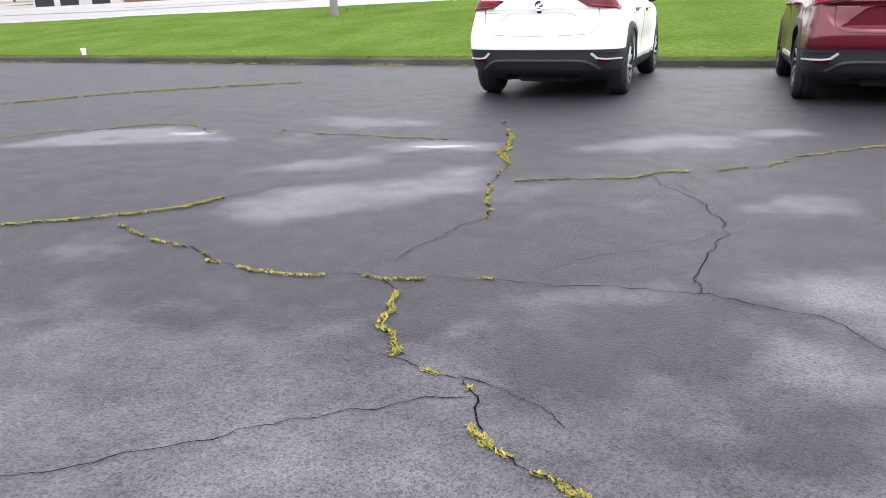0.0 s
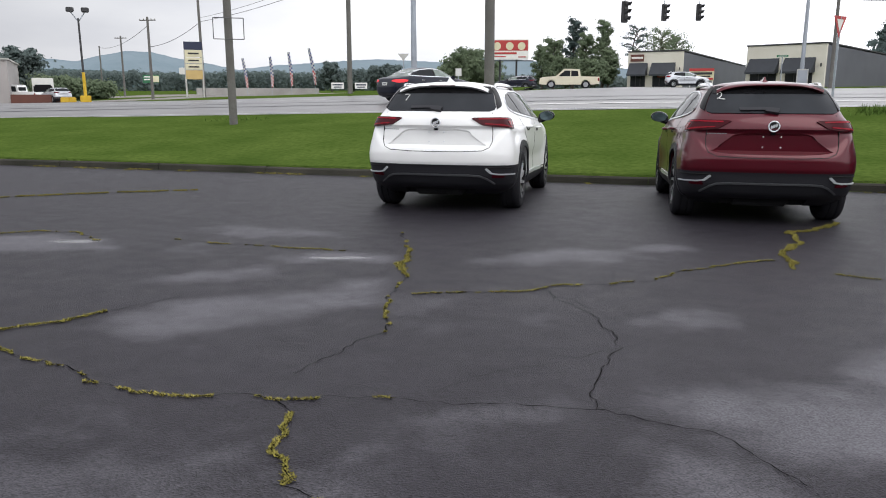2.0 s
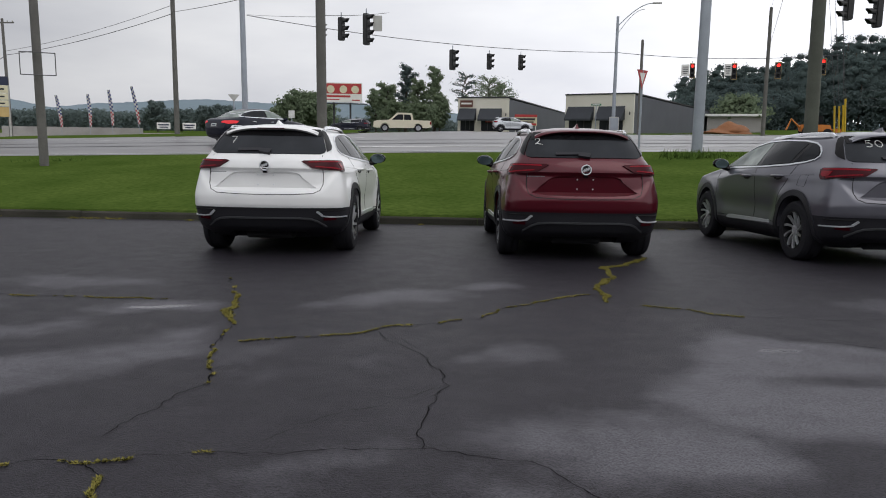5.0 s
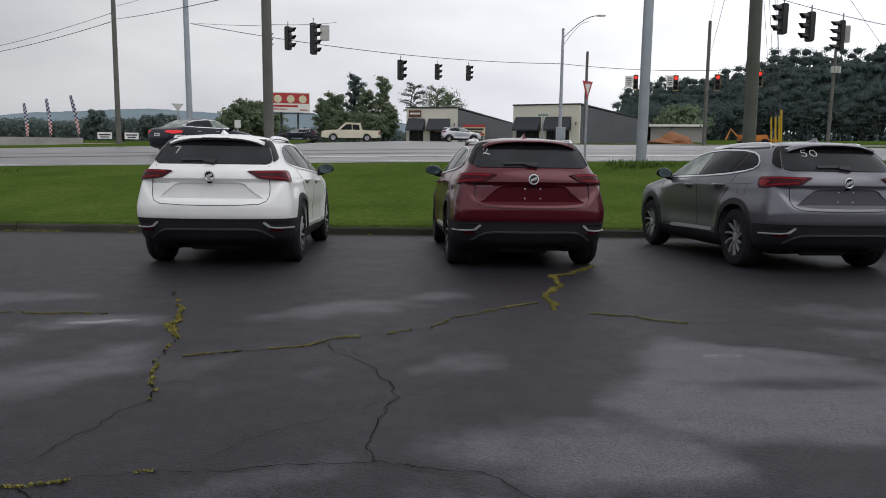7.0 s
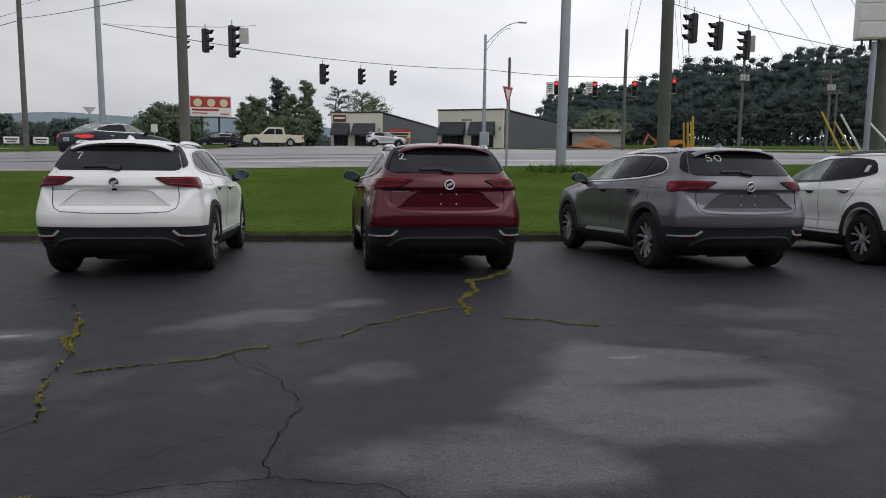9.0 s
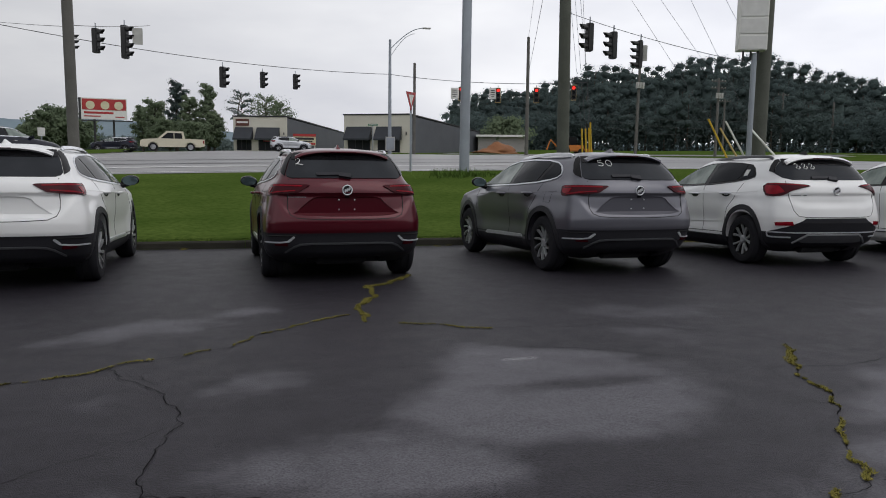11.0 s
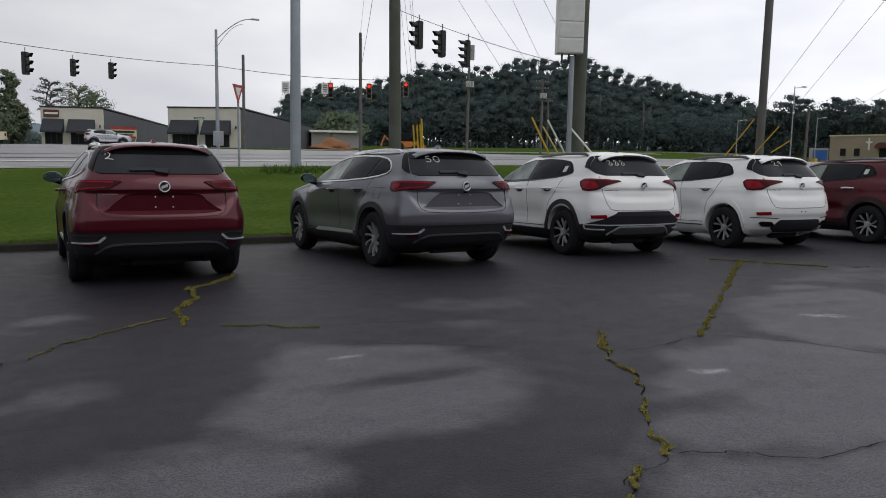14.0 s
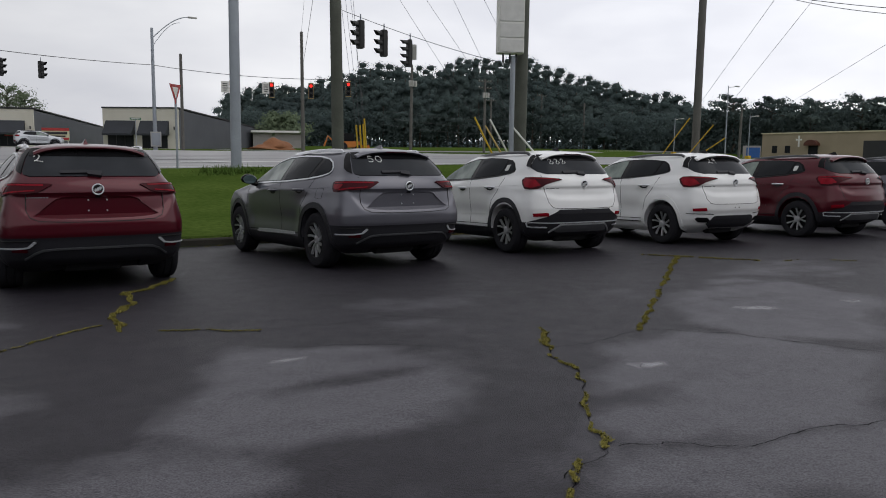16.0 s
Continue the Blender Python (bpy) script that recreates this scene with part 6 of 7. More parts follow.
# cabinet sign on its steel post in front of the thick pole
x, y, z = on_ground(36.8, 23.4)
boxsign = thing("pole_sign", pose(x, y, z, 0, 0, -24), "white blank box sign on a steel post", "sign")
part("post", tube(bmesh.new(), [(0, 0, -0.1), (0, 0, 3.8)], 0.075, 10), M["steel"], boxsign)
z0 = 1.18 + 23.4 * math.tan(radians(7.5)) - z
part("case", box(bmesh.new(), (-0.48, -0.22, z0), (0.28, 0.22, z0 + 4.2), bevel=0.015), M["sign_white"], boxsign)
zz = z0
for hh in (0.42, 0.46, 1.2, 1.2):
    part("face", box(bmesh.new(), (-0.45, -0.24, zz + 0.03), (0.25, -0.218, zz + hh - 0.03), bevel=0.006), M["plate_white"], boxsign)
    zz += hh
for i in range(3):
    part("bracket", tube(bmesh.new(), [(-0.3 + 0.2 * i, 0, z0 - 0.25), (-0.3 + 0.2 * i, 0, z0)], 0.03, 6), M["trim_dark"], boxsign)

# empty metal frame fixed to the lawn pole
a, b = aim(-30.05, 5.0, 23.4), aim(-28.0, 3.58, 23.4)
w, h = 0.84, a.z - b.z
fr = thing("sign_frame", pose((a.x + b.x) / 2, (a.y + b.y) / 2, b.z, 0, 0, 28.6), "empty dark metal sign frame on a pole", "sign frame")
for p, q in (((-w / 2, 0, 0), (w / 2, 0, 0)), ((-w / 2, 0, h), (w / 2, 0, h)), ((-w / 2, 0, 0), (-w / 2, 0, h)), ((w / 2, 0, 0), (w / 2, 0, h))):
    part("bar", tube(bmesh.new(), [p, q], 0.014, 6), M["wire"], fr)


# ---------------------------------------------------------------- trees and distance
def crown_leaves(bm_v, bm_f, centre, size, n, leaf, r):
    """n small leaf clumps scattered loosely about a centre; each carries the way its side of the crown faces."""
    for _ in range(n):
        d = Vector((r.gauss(0, 0.5), r.gauss(0, 0.5), r.gauss(0, 0.5)))
        p = Vector((centre[0] + d.x * size[0], centre[1] + d.y * size[1], centre[2] + d.z * size[2]))
        face = (d * 1.0 + Vector((r.uniform(-0.6, 0.6), r.uniform(-0.6, 0.6), 0.4 + r.uniform(-0.4, 0.4)))).normalized()
        u = face.cross(Vector((r.uniform(-1, 1), r.uniform(-1, 1), r.uniform(-1, 1)))).normalized()
        v = face.cross(u)
        k = leaf * r.uniform(0.5, 1.5)
        i = len(bm_v)
        bm_v.extend([p - u * k, p - v * k * 0.6, p + u * k, p + v * k * 0.6])
        bm_f.append((i, i + 1, i + 2, i + 3))


def leaves_mesh(name, v, f, material):
    me = bpy.data.meshes.new(name)
    me.from_pydata([tuple(p) for p in v], [], f)
    me.materials.append(material)
    return me


def tree(bearing, distance, top, width, material, label, seed, pine=False, low=0.2, leaf=0.14, dense=1.0):
    """A tapered trunk, limbs, and a crown of leaf clumps on each limb."""
    x, y, z = on_ground(bearing, distance)
    h = 1.18 + distance * math.tan(radians(top)) - z
    r = random.Random(seed)
    t = thing("tree", pose(x, y, z), label, "tree", "roadside trees")
    bm = bmesh.new()
    bend = [Vector((0.05 * h * noise1(seed, i * 0.4), 0.05 * h * noise1(seed + 5, i * 0.4), h * 0.93 * i / 6)) for i in range(7)]
    tube(bm, bend, [max(0.03, 0.028 * h * (1 - i / 6.5)) for i in range(7)], 7)
    v, f = [], []
    n = 18 if pine else 26
    for k in range(n):
        q = low + (1 - low) * (k + 0.5) / n
        p = bend[0].lerp(bend[6], q) + Vector((noise1(seed, k), noise1(k, seed), 0)) * 0.02 * h
        a = k * 2.4 + r.uniform(-0.5, 0.5)
        spread = width / 2 * (math.sin(math.pi * min(1, max(0.08, (1.02 - q) / (1.02 - low)) * 0.82 + 0.12)) ** 0.7) * r.uniform(0.55, 1.1)
        tip = p + Vector((math.cos(a) * spread, math.sin(a) * spread, 0.03 * h + (0.05 * h if not pine else 0.0)))
        tube(bm, [p - Vector((0, 0, 0.03 * h)), p.lerp(tip, 0.5) + Vector((0, 0, 0.01 * h)), tip], [0.012 * h, 0.007 * h, 0.003 * h], 5)
        s = max(0.055 * h, spread * 0.55) * (0.8 if pine else 1.0)
        for c, k2 in ((tip, 1.0), (p.lerp(tip, 0.55), 0.85)):
            crown_leaves(v, f, c, (s * k2, s * k2, s * (0.42 if pine else 0.62) * k2), int(90 * dense), leaf, r)
    part("trunk", bm, M["bark"], t)
    c = new("crown", leaves_mesh("crown", v, f, M[material]))
    c.parent = t
    return t


for a in ((-6.3, 112, 3.3, 3.2, "leaf", 1), (-5.5, 108, 3.75, 3.6, "leaf", 2), (-4.1, 112, 5.1, 3.2, "pine", 3), (-3.2, 108, 4.1, 3.4, "leaf", 4), (-2.0, 106, 5.0, 2.4, "leaf", 5), (-1.6, 104, 3.0, 3.0, "leaf", 6),
          (-4.6, 103, 2.4, 4.5, "leaf", 7), (-2.8, 101, 2.3, 4.5, "leaf", 8)):
    tree(*a[:3], a[3] * 0.8, a[4], "leafy green roadside tree with an uneven crown", a[5], low=0.06, dense=1.1, leaf=0.15)
tree(0.2, 150, 4.85, 5.0, "pine", "dark pine with sparse layered limbs", 11, pine=True, low=0.35, dense=0.6)
tree(2.0, 150, 4.35, 7.5, "leaf", "broad leafy green tree behind a shop", 12, low=0.2)
tree(3.0, 156, 3.9, 4.5, "leaf", "broad leafy green tree behind a shop", 13, low=0.2)
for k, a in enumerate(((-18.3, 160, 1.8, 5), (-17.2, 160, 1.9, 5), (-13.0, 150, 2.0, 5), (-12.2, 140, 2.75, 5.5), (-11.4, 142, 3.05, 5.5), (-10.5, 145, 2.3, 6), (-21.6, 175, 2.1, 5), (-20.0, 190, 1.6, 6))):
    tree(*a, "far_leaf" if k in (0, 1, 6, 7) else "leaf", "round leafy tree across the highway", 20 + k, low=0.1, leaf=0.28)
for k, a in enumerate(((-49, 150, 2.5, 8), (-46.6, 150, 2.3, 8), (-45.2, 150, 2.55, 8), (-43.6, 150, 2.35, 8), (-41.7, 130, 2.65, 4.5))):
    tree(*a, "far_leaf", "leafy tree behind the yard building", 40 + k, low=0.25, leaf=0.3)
for k, a in enumerate(((-40.2, 110, 0.9, 5), (-38.9, 112, 0.8, 4), (-37.4, 115, 0.6, 4))):
    tree(*a, "leaf", "low green shrubby tree at the yard's edge", 50 + k, low=0.03, leaf=0.22)
for k, (b, d, e, w) in enumerate(((50.2, 150, 3.75, 7), (52.0, 150, 4.6, 8), (53.2, 160, 3.6, 7), (54.5, 150, 4.5, 8), (55.4, 160, 3.9, 7), (56.9, 150, 4.25, 8), (58.4, 165, 3.6, 8), (59.9, 150, 4.45, 9), (61.3, 150, 4.25, 9), (63.0, 150, 4.4, 9), (65.0, 150, 4.2, 9), (67.5, 150, 4.3, 9))):
    tree(b, d, e, w, "pine", "tall dark pine beyond the side road", 60 + k, pine=True, low=0.42, leaf=0.24, dense=0.9)


def skyline(b, knots):
    return float(np.interp(b, [k[0] for k in knots], [k[1] for k in knots]))


WOODS = [(15.4, 3.8), (17.1, 4.6), (21.3, 5.1), (24.7, 5.9), (25.3, 6.7), (28.6, 6.5), (30.0, 6.6), (30.9, 6.2), (32.0, 7.2), (34.2, 7.0), (37.8, 7.0), (39.7, 6.4), (42.4, 5.6), (44.5, 5.1),
         (46.6, 4.35), (48.1, 4.4), (50.1, 3.65), (51.3, 3.1), (56, 3.2), (62, 3.4), (70, 3.4)]


def pine_clump(v, f, c, size, n, leaf, r):
    """A tuft of needles: small leaf cards over the upper skin of a flattened ball."""
    for _ in range(n):
        d = Vector((r.gauss(0, 1), r.gauss(0, 1), r.gauss(0.25, 0.8))).normalized()
        p = Vector((c[0] + d.x * size, c[1] + d.y * size, c[2] + d.z * size * 0.62))
        p = p.lerp(Vector(c), 0.55 * r.random() ** 1.5) + Vector((r.uniform(-0.22, 0.22), r.uniform(-0.22, 0.22), r.uniform(-0.22, 0.22))) * size
        face = (d + Vector((r.uniform(-0.5, 0.5), r.uniform(-0.5, 0.5), r.uniform(-0.2, 0.5)))).normalized()
        u = face.cross(Vector((r.uniform(-1, 1), r.uniform(-1, 1), r.uniform(-1, 1)))).normalized()
        w = face.cross(u)
        k = leaf * r.uniform(0.5, 1.4)
        i = len(v)
        v.extend([p - u * k, p - w * k * 0.6, p + u * k, p + w * k * 0.6])
        f.append((i, i + 1, i + 2, i + 3))


v, f = [], []
r = random.Random(9)
ball = bmesh.new()
bmesh.ops.create_icosphere(ball, subdivisions=2, radius=1.0)
BALL_V, BALL_F = [q.co.copy() for q in ball.verts], [tuple(q.index for q in face.verts) for face in ball.faces]
ball.free()
core_v, core_f = [], []


def core(c, rx, rz, seed):
    """A rough solid heart of foliage that closes a clump."""
    i = len(core_v)
    for q in BALL_V:
        k = 0.9 + 0.45 * noise1(q.x * 1.7 + seed, q.y * 1.7, q.z * 1.7)
        core_v.append((c[0] + q.x * rx * k, c[1] + q.y * rx * k, c[2] + q.z * rz * k))
    core_f.extend(tuple(i + j for j in face) for face in BALL_F)


trunks = bmesh.new()
for row, (d, drop) in enumerate(((152, 3.0), (157, 1.9), (163, 1.05), (170, 0.4), (178, 0.0))):
    b = 15.2
    while b < 70:
        b += r.uniform(0.55, 0.95)
        e = skyline(b, WOODS) - drop * r.uniform(0.7, 1.3) + 0.42 + r.uniform(-0.32, 0.20)
        dd = d + r.uniform(-3, 3)
        x, y, z = on_ground(b, dd)
        h = 1.18 + dd * math.tan(radians(e)) - z
        wide = r.uniform(1.9, 2.8)
        tube(trunks, [(x, y, z), (x, y, z + h * 0.95)], [0.22, 0.07], 5)
        if row:
            core((x, y, z + h * 0.48), wide * 0.70, h * 0.40, b)
        for k in range(9):
            q = 0.42 + 0.58 * (k + r.random()) / 9
            spread = wide * (0.9 if q < 0.75 else 0.9 - 2.4 * (q - 0.75)) * r.uniform(0.4, 1.0)
            a = k * 2.4 + r.uniform(-0.6, 0.6)
            size = r.uniform(1.1, 1.9)
            c = (x + math.cos(a) * spread, y + math.sin(a) * spread, z + h * q - size * 0.6)
            core(c, size * 0.60, size * 0.42, b * 7 + k)
            pine_clump(v, f, c, size, 150, 0.165, r)
woods = thing("pine_wood", None, "dense dark pine wood behind the junction", "trees", "", "stuff")
part("trunks", trunks, M["bark"], woods)
hearts = new("inner_foliage", leaves_mesh("inner_foliage", core_v, core_f, M["pine"]))
hearts.data.polygons.foreach_set("use_smooth", [True] * len(hearts.data.polygons))
hearts.parent = woods
c = new("crowns", leaves_mesh("crowns", v, f, M["pine"]))
c.parent = woods
tree(19.6, 130, 3.0, 7, "leaf", "lighter green leafy tree before the wood", 80, low=0.08, leaf=0.28)
# a low wall of growth closing the foot of the wood, and far treelines
v, f = [], []
for i in range(9000):
    b = r.uniform(15, 70)
    crown_leaves(v, f, aim(b, 0.80 + r.random() ** 1.3 * 2.4, 149 + r.uniform(-1, 4)), (1.0, 1.0, 0.8), 4, 0.24, r)
o = tagged(new("undergrowth", leaves_mesh("undergrowth", v, f, M["pine"])), "dark undergrowth at the wood's edge", "bushes", "", "stuff")
v, f = [], []
LINE = [(-60, 1.3), (-44, 1.2), (-40, 1.3), (-36, 1.25), (-31, 1.2), (-28, 1.35), (-24, 1.3), (-20, 1.2), (-15, 1.0), (-9, 1.1), (-5, 1.3), (0, 1.0), (8, 0.9)]
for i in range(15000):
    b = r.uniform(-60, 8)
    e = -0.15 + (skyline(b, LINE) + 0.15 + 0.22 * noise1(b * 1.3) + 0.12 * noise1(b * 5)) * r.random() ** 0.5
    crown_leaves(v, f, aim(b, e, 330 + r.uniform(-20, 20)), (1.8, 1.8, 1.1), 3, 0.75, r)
o = tagged(new("treeline", leaves_mesh("treeline", v, f, M["far_leaf"])), "line of distant trees with haze in their colour", "trees", "", "stuff")

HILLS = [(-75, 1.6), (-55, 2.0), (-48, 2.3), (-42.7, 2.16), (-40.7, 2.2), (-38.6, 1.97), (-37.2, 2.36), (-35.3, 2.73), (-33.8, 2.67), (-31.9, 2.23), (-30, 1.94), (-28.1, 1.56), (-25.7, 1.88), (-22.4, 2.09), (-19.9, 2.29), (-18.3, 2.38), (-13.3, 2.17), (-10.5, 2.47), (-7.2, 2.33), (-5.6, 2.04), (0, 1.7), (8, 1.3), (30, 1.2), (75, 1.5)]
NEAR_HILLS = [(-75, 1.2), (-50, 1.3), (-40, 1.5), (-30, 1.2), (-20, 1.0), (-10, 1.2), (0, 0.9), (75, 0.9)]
# the farther ridge takes the paler haze colour
for nm, knots, d, mt, rough in (("backdrop", HILLS, 2600, "hazed_hill", 0.05), ("backdrop", NEAR_HILLS, 1400, "hazed_hill_near", 0.06)):
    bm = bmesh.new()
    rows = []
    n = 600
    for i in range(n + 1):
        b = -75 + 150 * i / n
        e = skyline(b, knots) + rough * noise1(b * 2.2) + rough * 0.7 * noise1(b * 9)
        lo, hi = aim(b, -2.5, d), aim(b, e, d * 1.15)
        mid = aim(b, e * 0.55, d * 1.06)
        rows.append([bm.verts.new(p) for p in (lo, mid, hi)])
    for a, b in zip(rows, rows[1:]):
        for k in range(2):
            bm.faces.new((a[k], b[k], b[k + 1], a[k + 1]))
    tagged(part(nm, bm, M[mt], smooth=180), "wooded ridge with blue-grey haze in its colour", "", "", "structure")


# ---------------------------------------------------------------- buildings
def shop(b0, d0, b1, d1, b2, d2, height, back_height, label, awnings, signs):
    """A shop with a pale front from (b0, d0) to (b1, d1) and a dark side running back to (b2, d2)."""
    p, q, s = Vector(spot(b0, d0)), Vector(spot(b1, d1)), Vector(spot(b2, d2))
    z = min(ground_z(*p), ground_z(*q)) - 0.05
    w = (q - p).length
    deep = (s - q).length
    ang = math.degrees(math.atan2((q - p).y, (q - p).x))
    ob = thing("shop_building", pose(p.x, p.y, z, 0, 0, ang), label, "building", "shops")
    part("front_wall", box(bmesh.new(), (0, 0, 0), (w, 0.3, height)), M["stucco"], ob, "pale stone-faced front wall")
    bm = bmesh.new()
    prism(bm, [(0.31, 0), (deep, 0), (deep, back_height), (0.31, height - 0.1)], 0, w - 0.004, pose(w - 0.002, 0, 0, 0, 0, 90) @ Matrix.Identity(4))
    part("side_wall", bm, M["grey_siding"], ob, "dark grey metal siding")
    part("parapet", box(bmesh.new(), (-0.1, -0.1, height), (w + 0.1, 0.4, height + 0.18), bevel=0.03), M["trim_dark"], ob)
    roof = bmesh.new()
    prism(roof, [(0.3, height + 0.02), (deep + 0.1, back_height + 0.05), (deep + 0.1, back_height + 0.2), (0.3, height + 0.17)], -0.1, w + 0.1, pose(w, 0, 0, 0, 0, 90))
    part("roof", roof, M["trim_dark"], ob)
    for k, (x0, x1) in enumerate(awnings):
        x0, x1 = x0 * w, x1 * w
        win = part("window", box(bmesh.new(), (x0 + 0.25, -0.03, 0.12), (x1 - 0.25, 0.05, height * 0.55)), M["dark_glass"], ob, "dark shop window")
        for i in range(4):
            xx = x0 + 0.25 + (x1 - x0 - 0.5) * i / 3
            part("mullion", box(bmesh.new(), (xx - 0.04, -0.06, 0.12), (xx + 0.04, -0.031, height * 0.55)), M["trim_dark"], win)
        bm = bmesh.new()
        prism(bm, [(0, height * 0.70), (-1.1, height * 0.38), (-1.1, height * 0.33), (0, height * 0.36)], x0, x1, pose(0, 0, 0, 0, 0, 0) @ Matrix(((0, 1, 0, 0), (1, 0, 0, 0), (0, 0, 1, 0), (0, 0, 0, 1))))
        part("awning", bm, M["awning"], ob, "dark canvas awning")
    for k in (0.06, 0.5, 0.95):
        lampb = part("wall_lamp", box(bmesh.new(), (k * w - 0.06, -0.15, height * 0.48), (k * w + 0.06, 0, height * 0.56), bevel=0.02), M["trim_dark"], ob)
    for x0, x1, z0, z1, mt in signs:
        sg = part("shop_sign", box(bmesh.new(), (x0 * w, -0.12, z0 * height), (x1 * w, -0.05, z1 * height), bevel=0.01), M[mt], ob)
        part("lettering", box(bmesh.new(), (x0 * w + 0.15, -0.135, (z0 * 0.6 + z1 * 0.4) * height), (x1 * w - 0.15, -0.121, (z0 * 0.35 + z1 * 0.65) * height)), M["sign_white"], sg)
    return ob


shop(-0.25, 102, 3.5, 100, 7.9, 138, 4.35, 3.6, "shop with pale front, dark awnings and grey siding", ((0.03, 0.37), (0.44, 0.87)), ((0.05, 0.30, 0.74, 0.94, "sign_brown"), (0.56, 0.76, 0.29, 0.37, "sign_red")))
shop(7.65, 104, 12.5, 100, 18.3, 142, 4.95, 3.3, "shop with pale front, dark awnings and long grey siding", ((0.04, 0.43), (0.5, 0.88)), ())
ob, w, h = panel("lease_sign", 3.95, 5.6, 0.85, 1.68, 97, "sign_cream", "large lease sign with red top and unreadable lettering", "sign", 0.08)
bars(ob, w, h, [(0.78, 0.0, 1.0, 0.22)], "sign_red", 0.10)
bars(ob, w, h, [(0.50, 0.08, 0.92, 0.18), (0.30, 0.15, 0.85, 0.10)], "signal_black", 0.10)
bars(ob, w, h, [(0.06, 0.03, 0.97, 0.18)], "sign_red", 0.10)
for s in (-1, 1):
    part("post", box(bmesh.new(), (s * w * 0.45 - 0.05, 0.05, -0.9), (s * w * 0.45 + 0.05, 0.13, h)), M["sign_white"], ob)

# yard building with its red banner
p, q = Vector(spot(-48.0, 94.0)), Vector(spot(-42.65, 93.0))
z = ground_z(*q) - 0.3
w = (q - p).length
yard = thing("warehouse", pose(p.x, p.y, z, 0, 0, math.degrees(math.atan2((q - p).y, (q - p).x))), "low grey metal warehouse with a red banner", "building")
hh = 1.18 + 92 * math.tan(radians(2.0)) - z
part("wall", box(bmesh.new(), (0, 0, 0), (w, 18, hh)), M["shed_wall"], yard)
part("roof", box(bmesh.new(), (-0.2, -0.2, hh), (w + 0.2, 18.2, hh + 0.18), bevel=0.03), M["sign_back"], yard)
ban = part("banner", box(bmesh.new(), (w * 0.19, -0.08, hh * 0.66), (w * 0.83, -0.02, hh * 0.88)), M["sign_red"], yard, "red banner with white lettering")
for z0, a, b in ((0.78, 0.1, 0.95), (0.69, 0.3, 0.85)):
    part("lettering", box(bmesh.new(), (w * 0.19 + w * 0.64 * a, -0.1, hh * z0), (w * 0.19 + w * 0.64 * b, -0.081, hh * (z0 + 0.05))), M["sign_white"], ban)
for a in (5.3, 2.2, 7.7):
    part("window", box(bmesh.new(), (w - a - 0.9, -0.05, hh * 0.06), (w - a + 0.9, 0.0, hh * 0.28)), M["dark_glass"], yard)
part("low_wall", box(bmesh.new(), (w + 0.1, -1.0, 0), (w + 5.5, -0.6, 1.3), bevel=0.03), M["sign_brown"], yard)

# tan church
p, q = Vector(spot(53.95, 140)), Vector(spot(72, 118))
z = ground_z(*p) - 0.6
w = (q - p).length
church = thing("church_building", pose(p.x, p.y, z, 0, 0, math.degrees(math.atan2((q - p).y, (q - p).x))), "flat-roofed tan church with a white cross", "building")
hh = 1.18 + 140 * math.tan(radians(1.83)) - z
part("wall", box(bmesh.new(), (0, 0, 0), (w, 14, hh)), M["tan_wall"], church)
part("parapet", box(bmesh.new(), (-0.15, -0.15, hh), (w + 0.15, 14.2, hh + 0.2), bevel=0.03), M["sign_cream"], church)
for a in (2.0, 4.4):
    part("window", box(bmesh.new(), (a, -0.05, hh * 0.28), (a + 0.95, 0.02, hh * 0.55)), M["dark_glass"], church)
d = part("door", box(bmesh.new(), (8.6, -0.06, 0.2), (10.2, 0.02, hh * 0.56)), M["dark_glass"], church)
bm = bmesh.new()
prism(bm, [(9.4 + 1.15 * math.cos(math.pi * i / 12), hh * 0.55 + 0.9 * math.sin(math.pi * i / 12)) for i in range(13)], -0.9, -0.01)
part("door_canopy", bm, M["sign_brown"], church)
bm = bmesh.new()
box(bm, (6.75, -0.12, hh * 0.5), (7.0, -0.02, hh * 0.92))
box(bm, (6.35, -0.121, hh * 0.74), (7.4, -0.021, hh * 0.80))
part("cross", bm, M["sign_white"], church)
part("garage_door", box(bmesh.new(), (17.5, -0.05, 0.1), (26.5, 0.02, hh * 0.70)), M["trim_dark"], church)
part("roof_unit", box(bmesh.new(), (20.0, 4, hh), (24.5, 7, hh + 1.1), bevel=0.05), M["sign_back"], church)
ob, w, h = panel("blue_shed", 52.75, 53.9, 0.2, 1.05, 132, "shed_wall", "small shed with a bright blue tarpaulin front", "shed", thick=2.0)
part("tarpaulin", box(bmesh.new(), (-w * 0.3, -1.06, 0.1), (w * 0.45, -1.01, h * 0.85)), M["blue_cover"], ob)

# shed, clay heap and digger beside the wood
ob, w, h = panel("metal_shed", 17.6, 21.1, 0.55, 1.62, 128, "shed_wall", "long low metal shed with a pale roof", "shed", thick=5.0)
part("roof", box(bmesh.new(), (-w / 2 - 0.3, -3.2, h), (w / 2 + 0.3, 2.6, h + 0.35), bevel=0.03), M["sign_white"], ob)
x, y, z = on_ground(19.1, 112)
bm = bmesh.new()
bmesh.ops.create_icosphere(bm, subdivisions=4, radius=1.0)
for q in bm.verts:
    k = 1 + 0.35 * noise1(q.co.x * 1.6, q.co.y * 1.6, q.co.z * 1.6) + 0.1 * noise1(q.co.x * 6, q.co.y * 6, q.co.z * 6)
    q.co = Vector((q.co.x * 3.5 * k, q.co.y * 2.2 * k, max(-0.1, q.co.z) * 1.7 * k * max(0.2, 1 - 0.75 * math.hypot(q.co.x, q.co.y))))
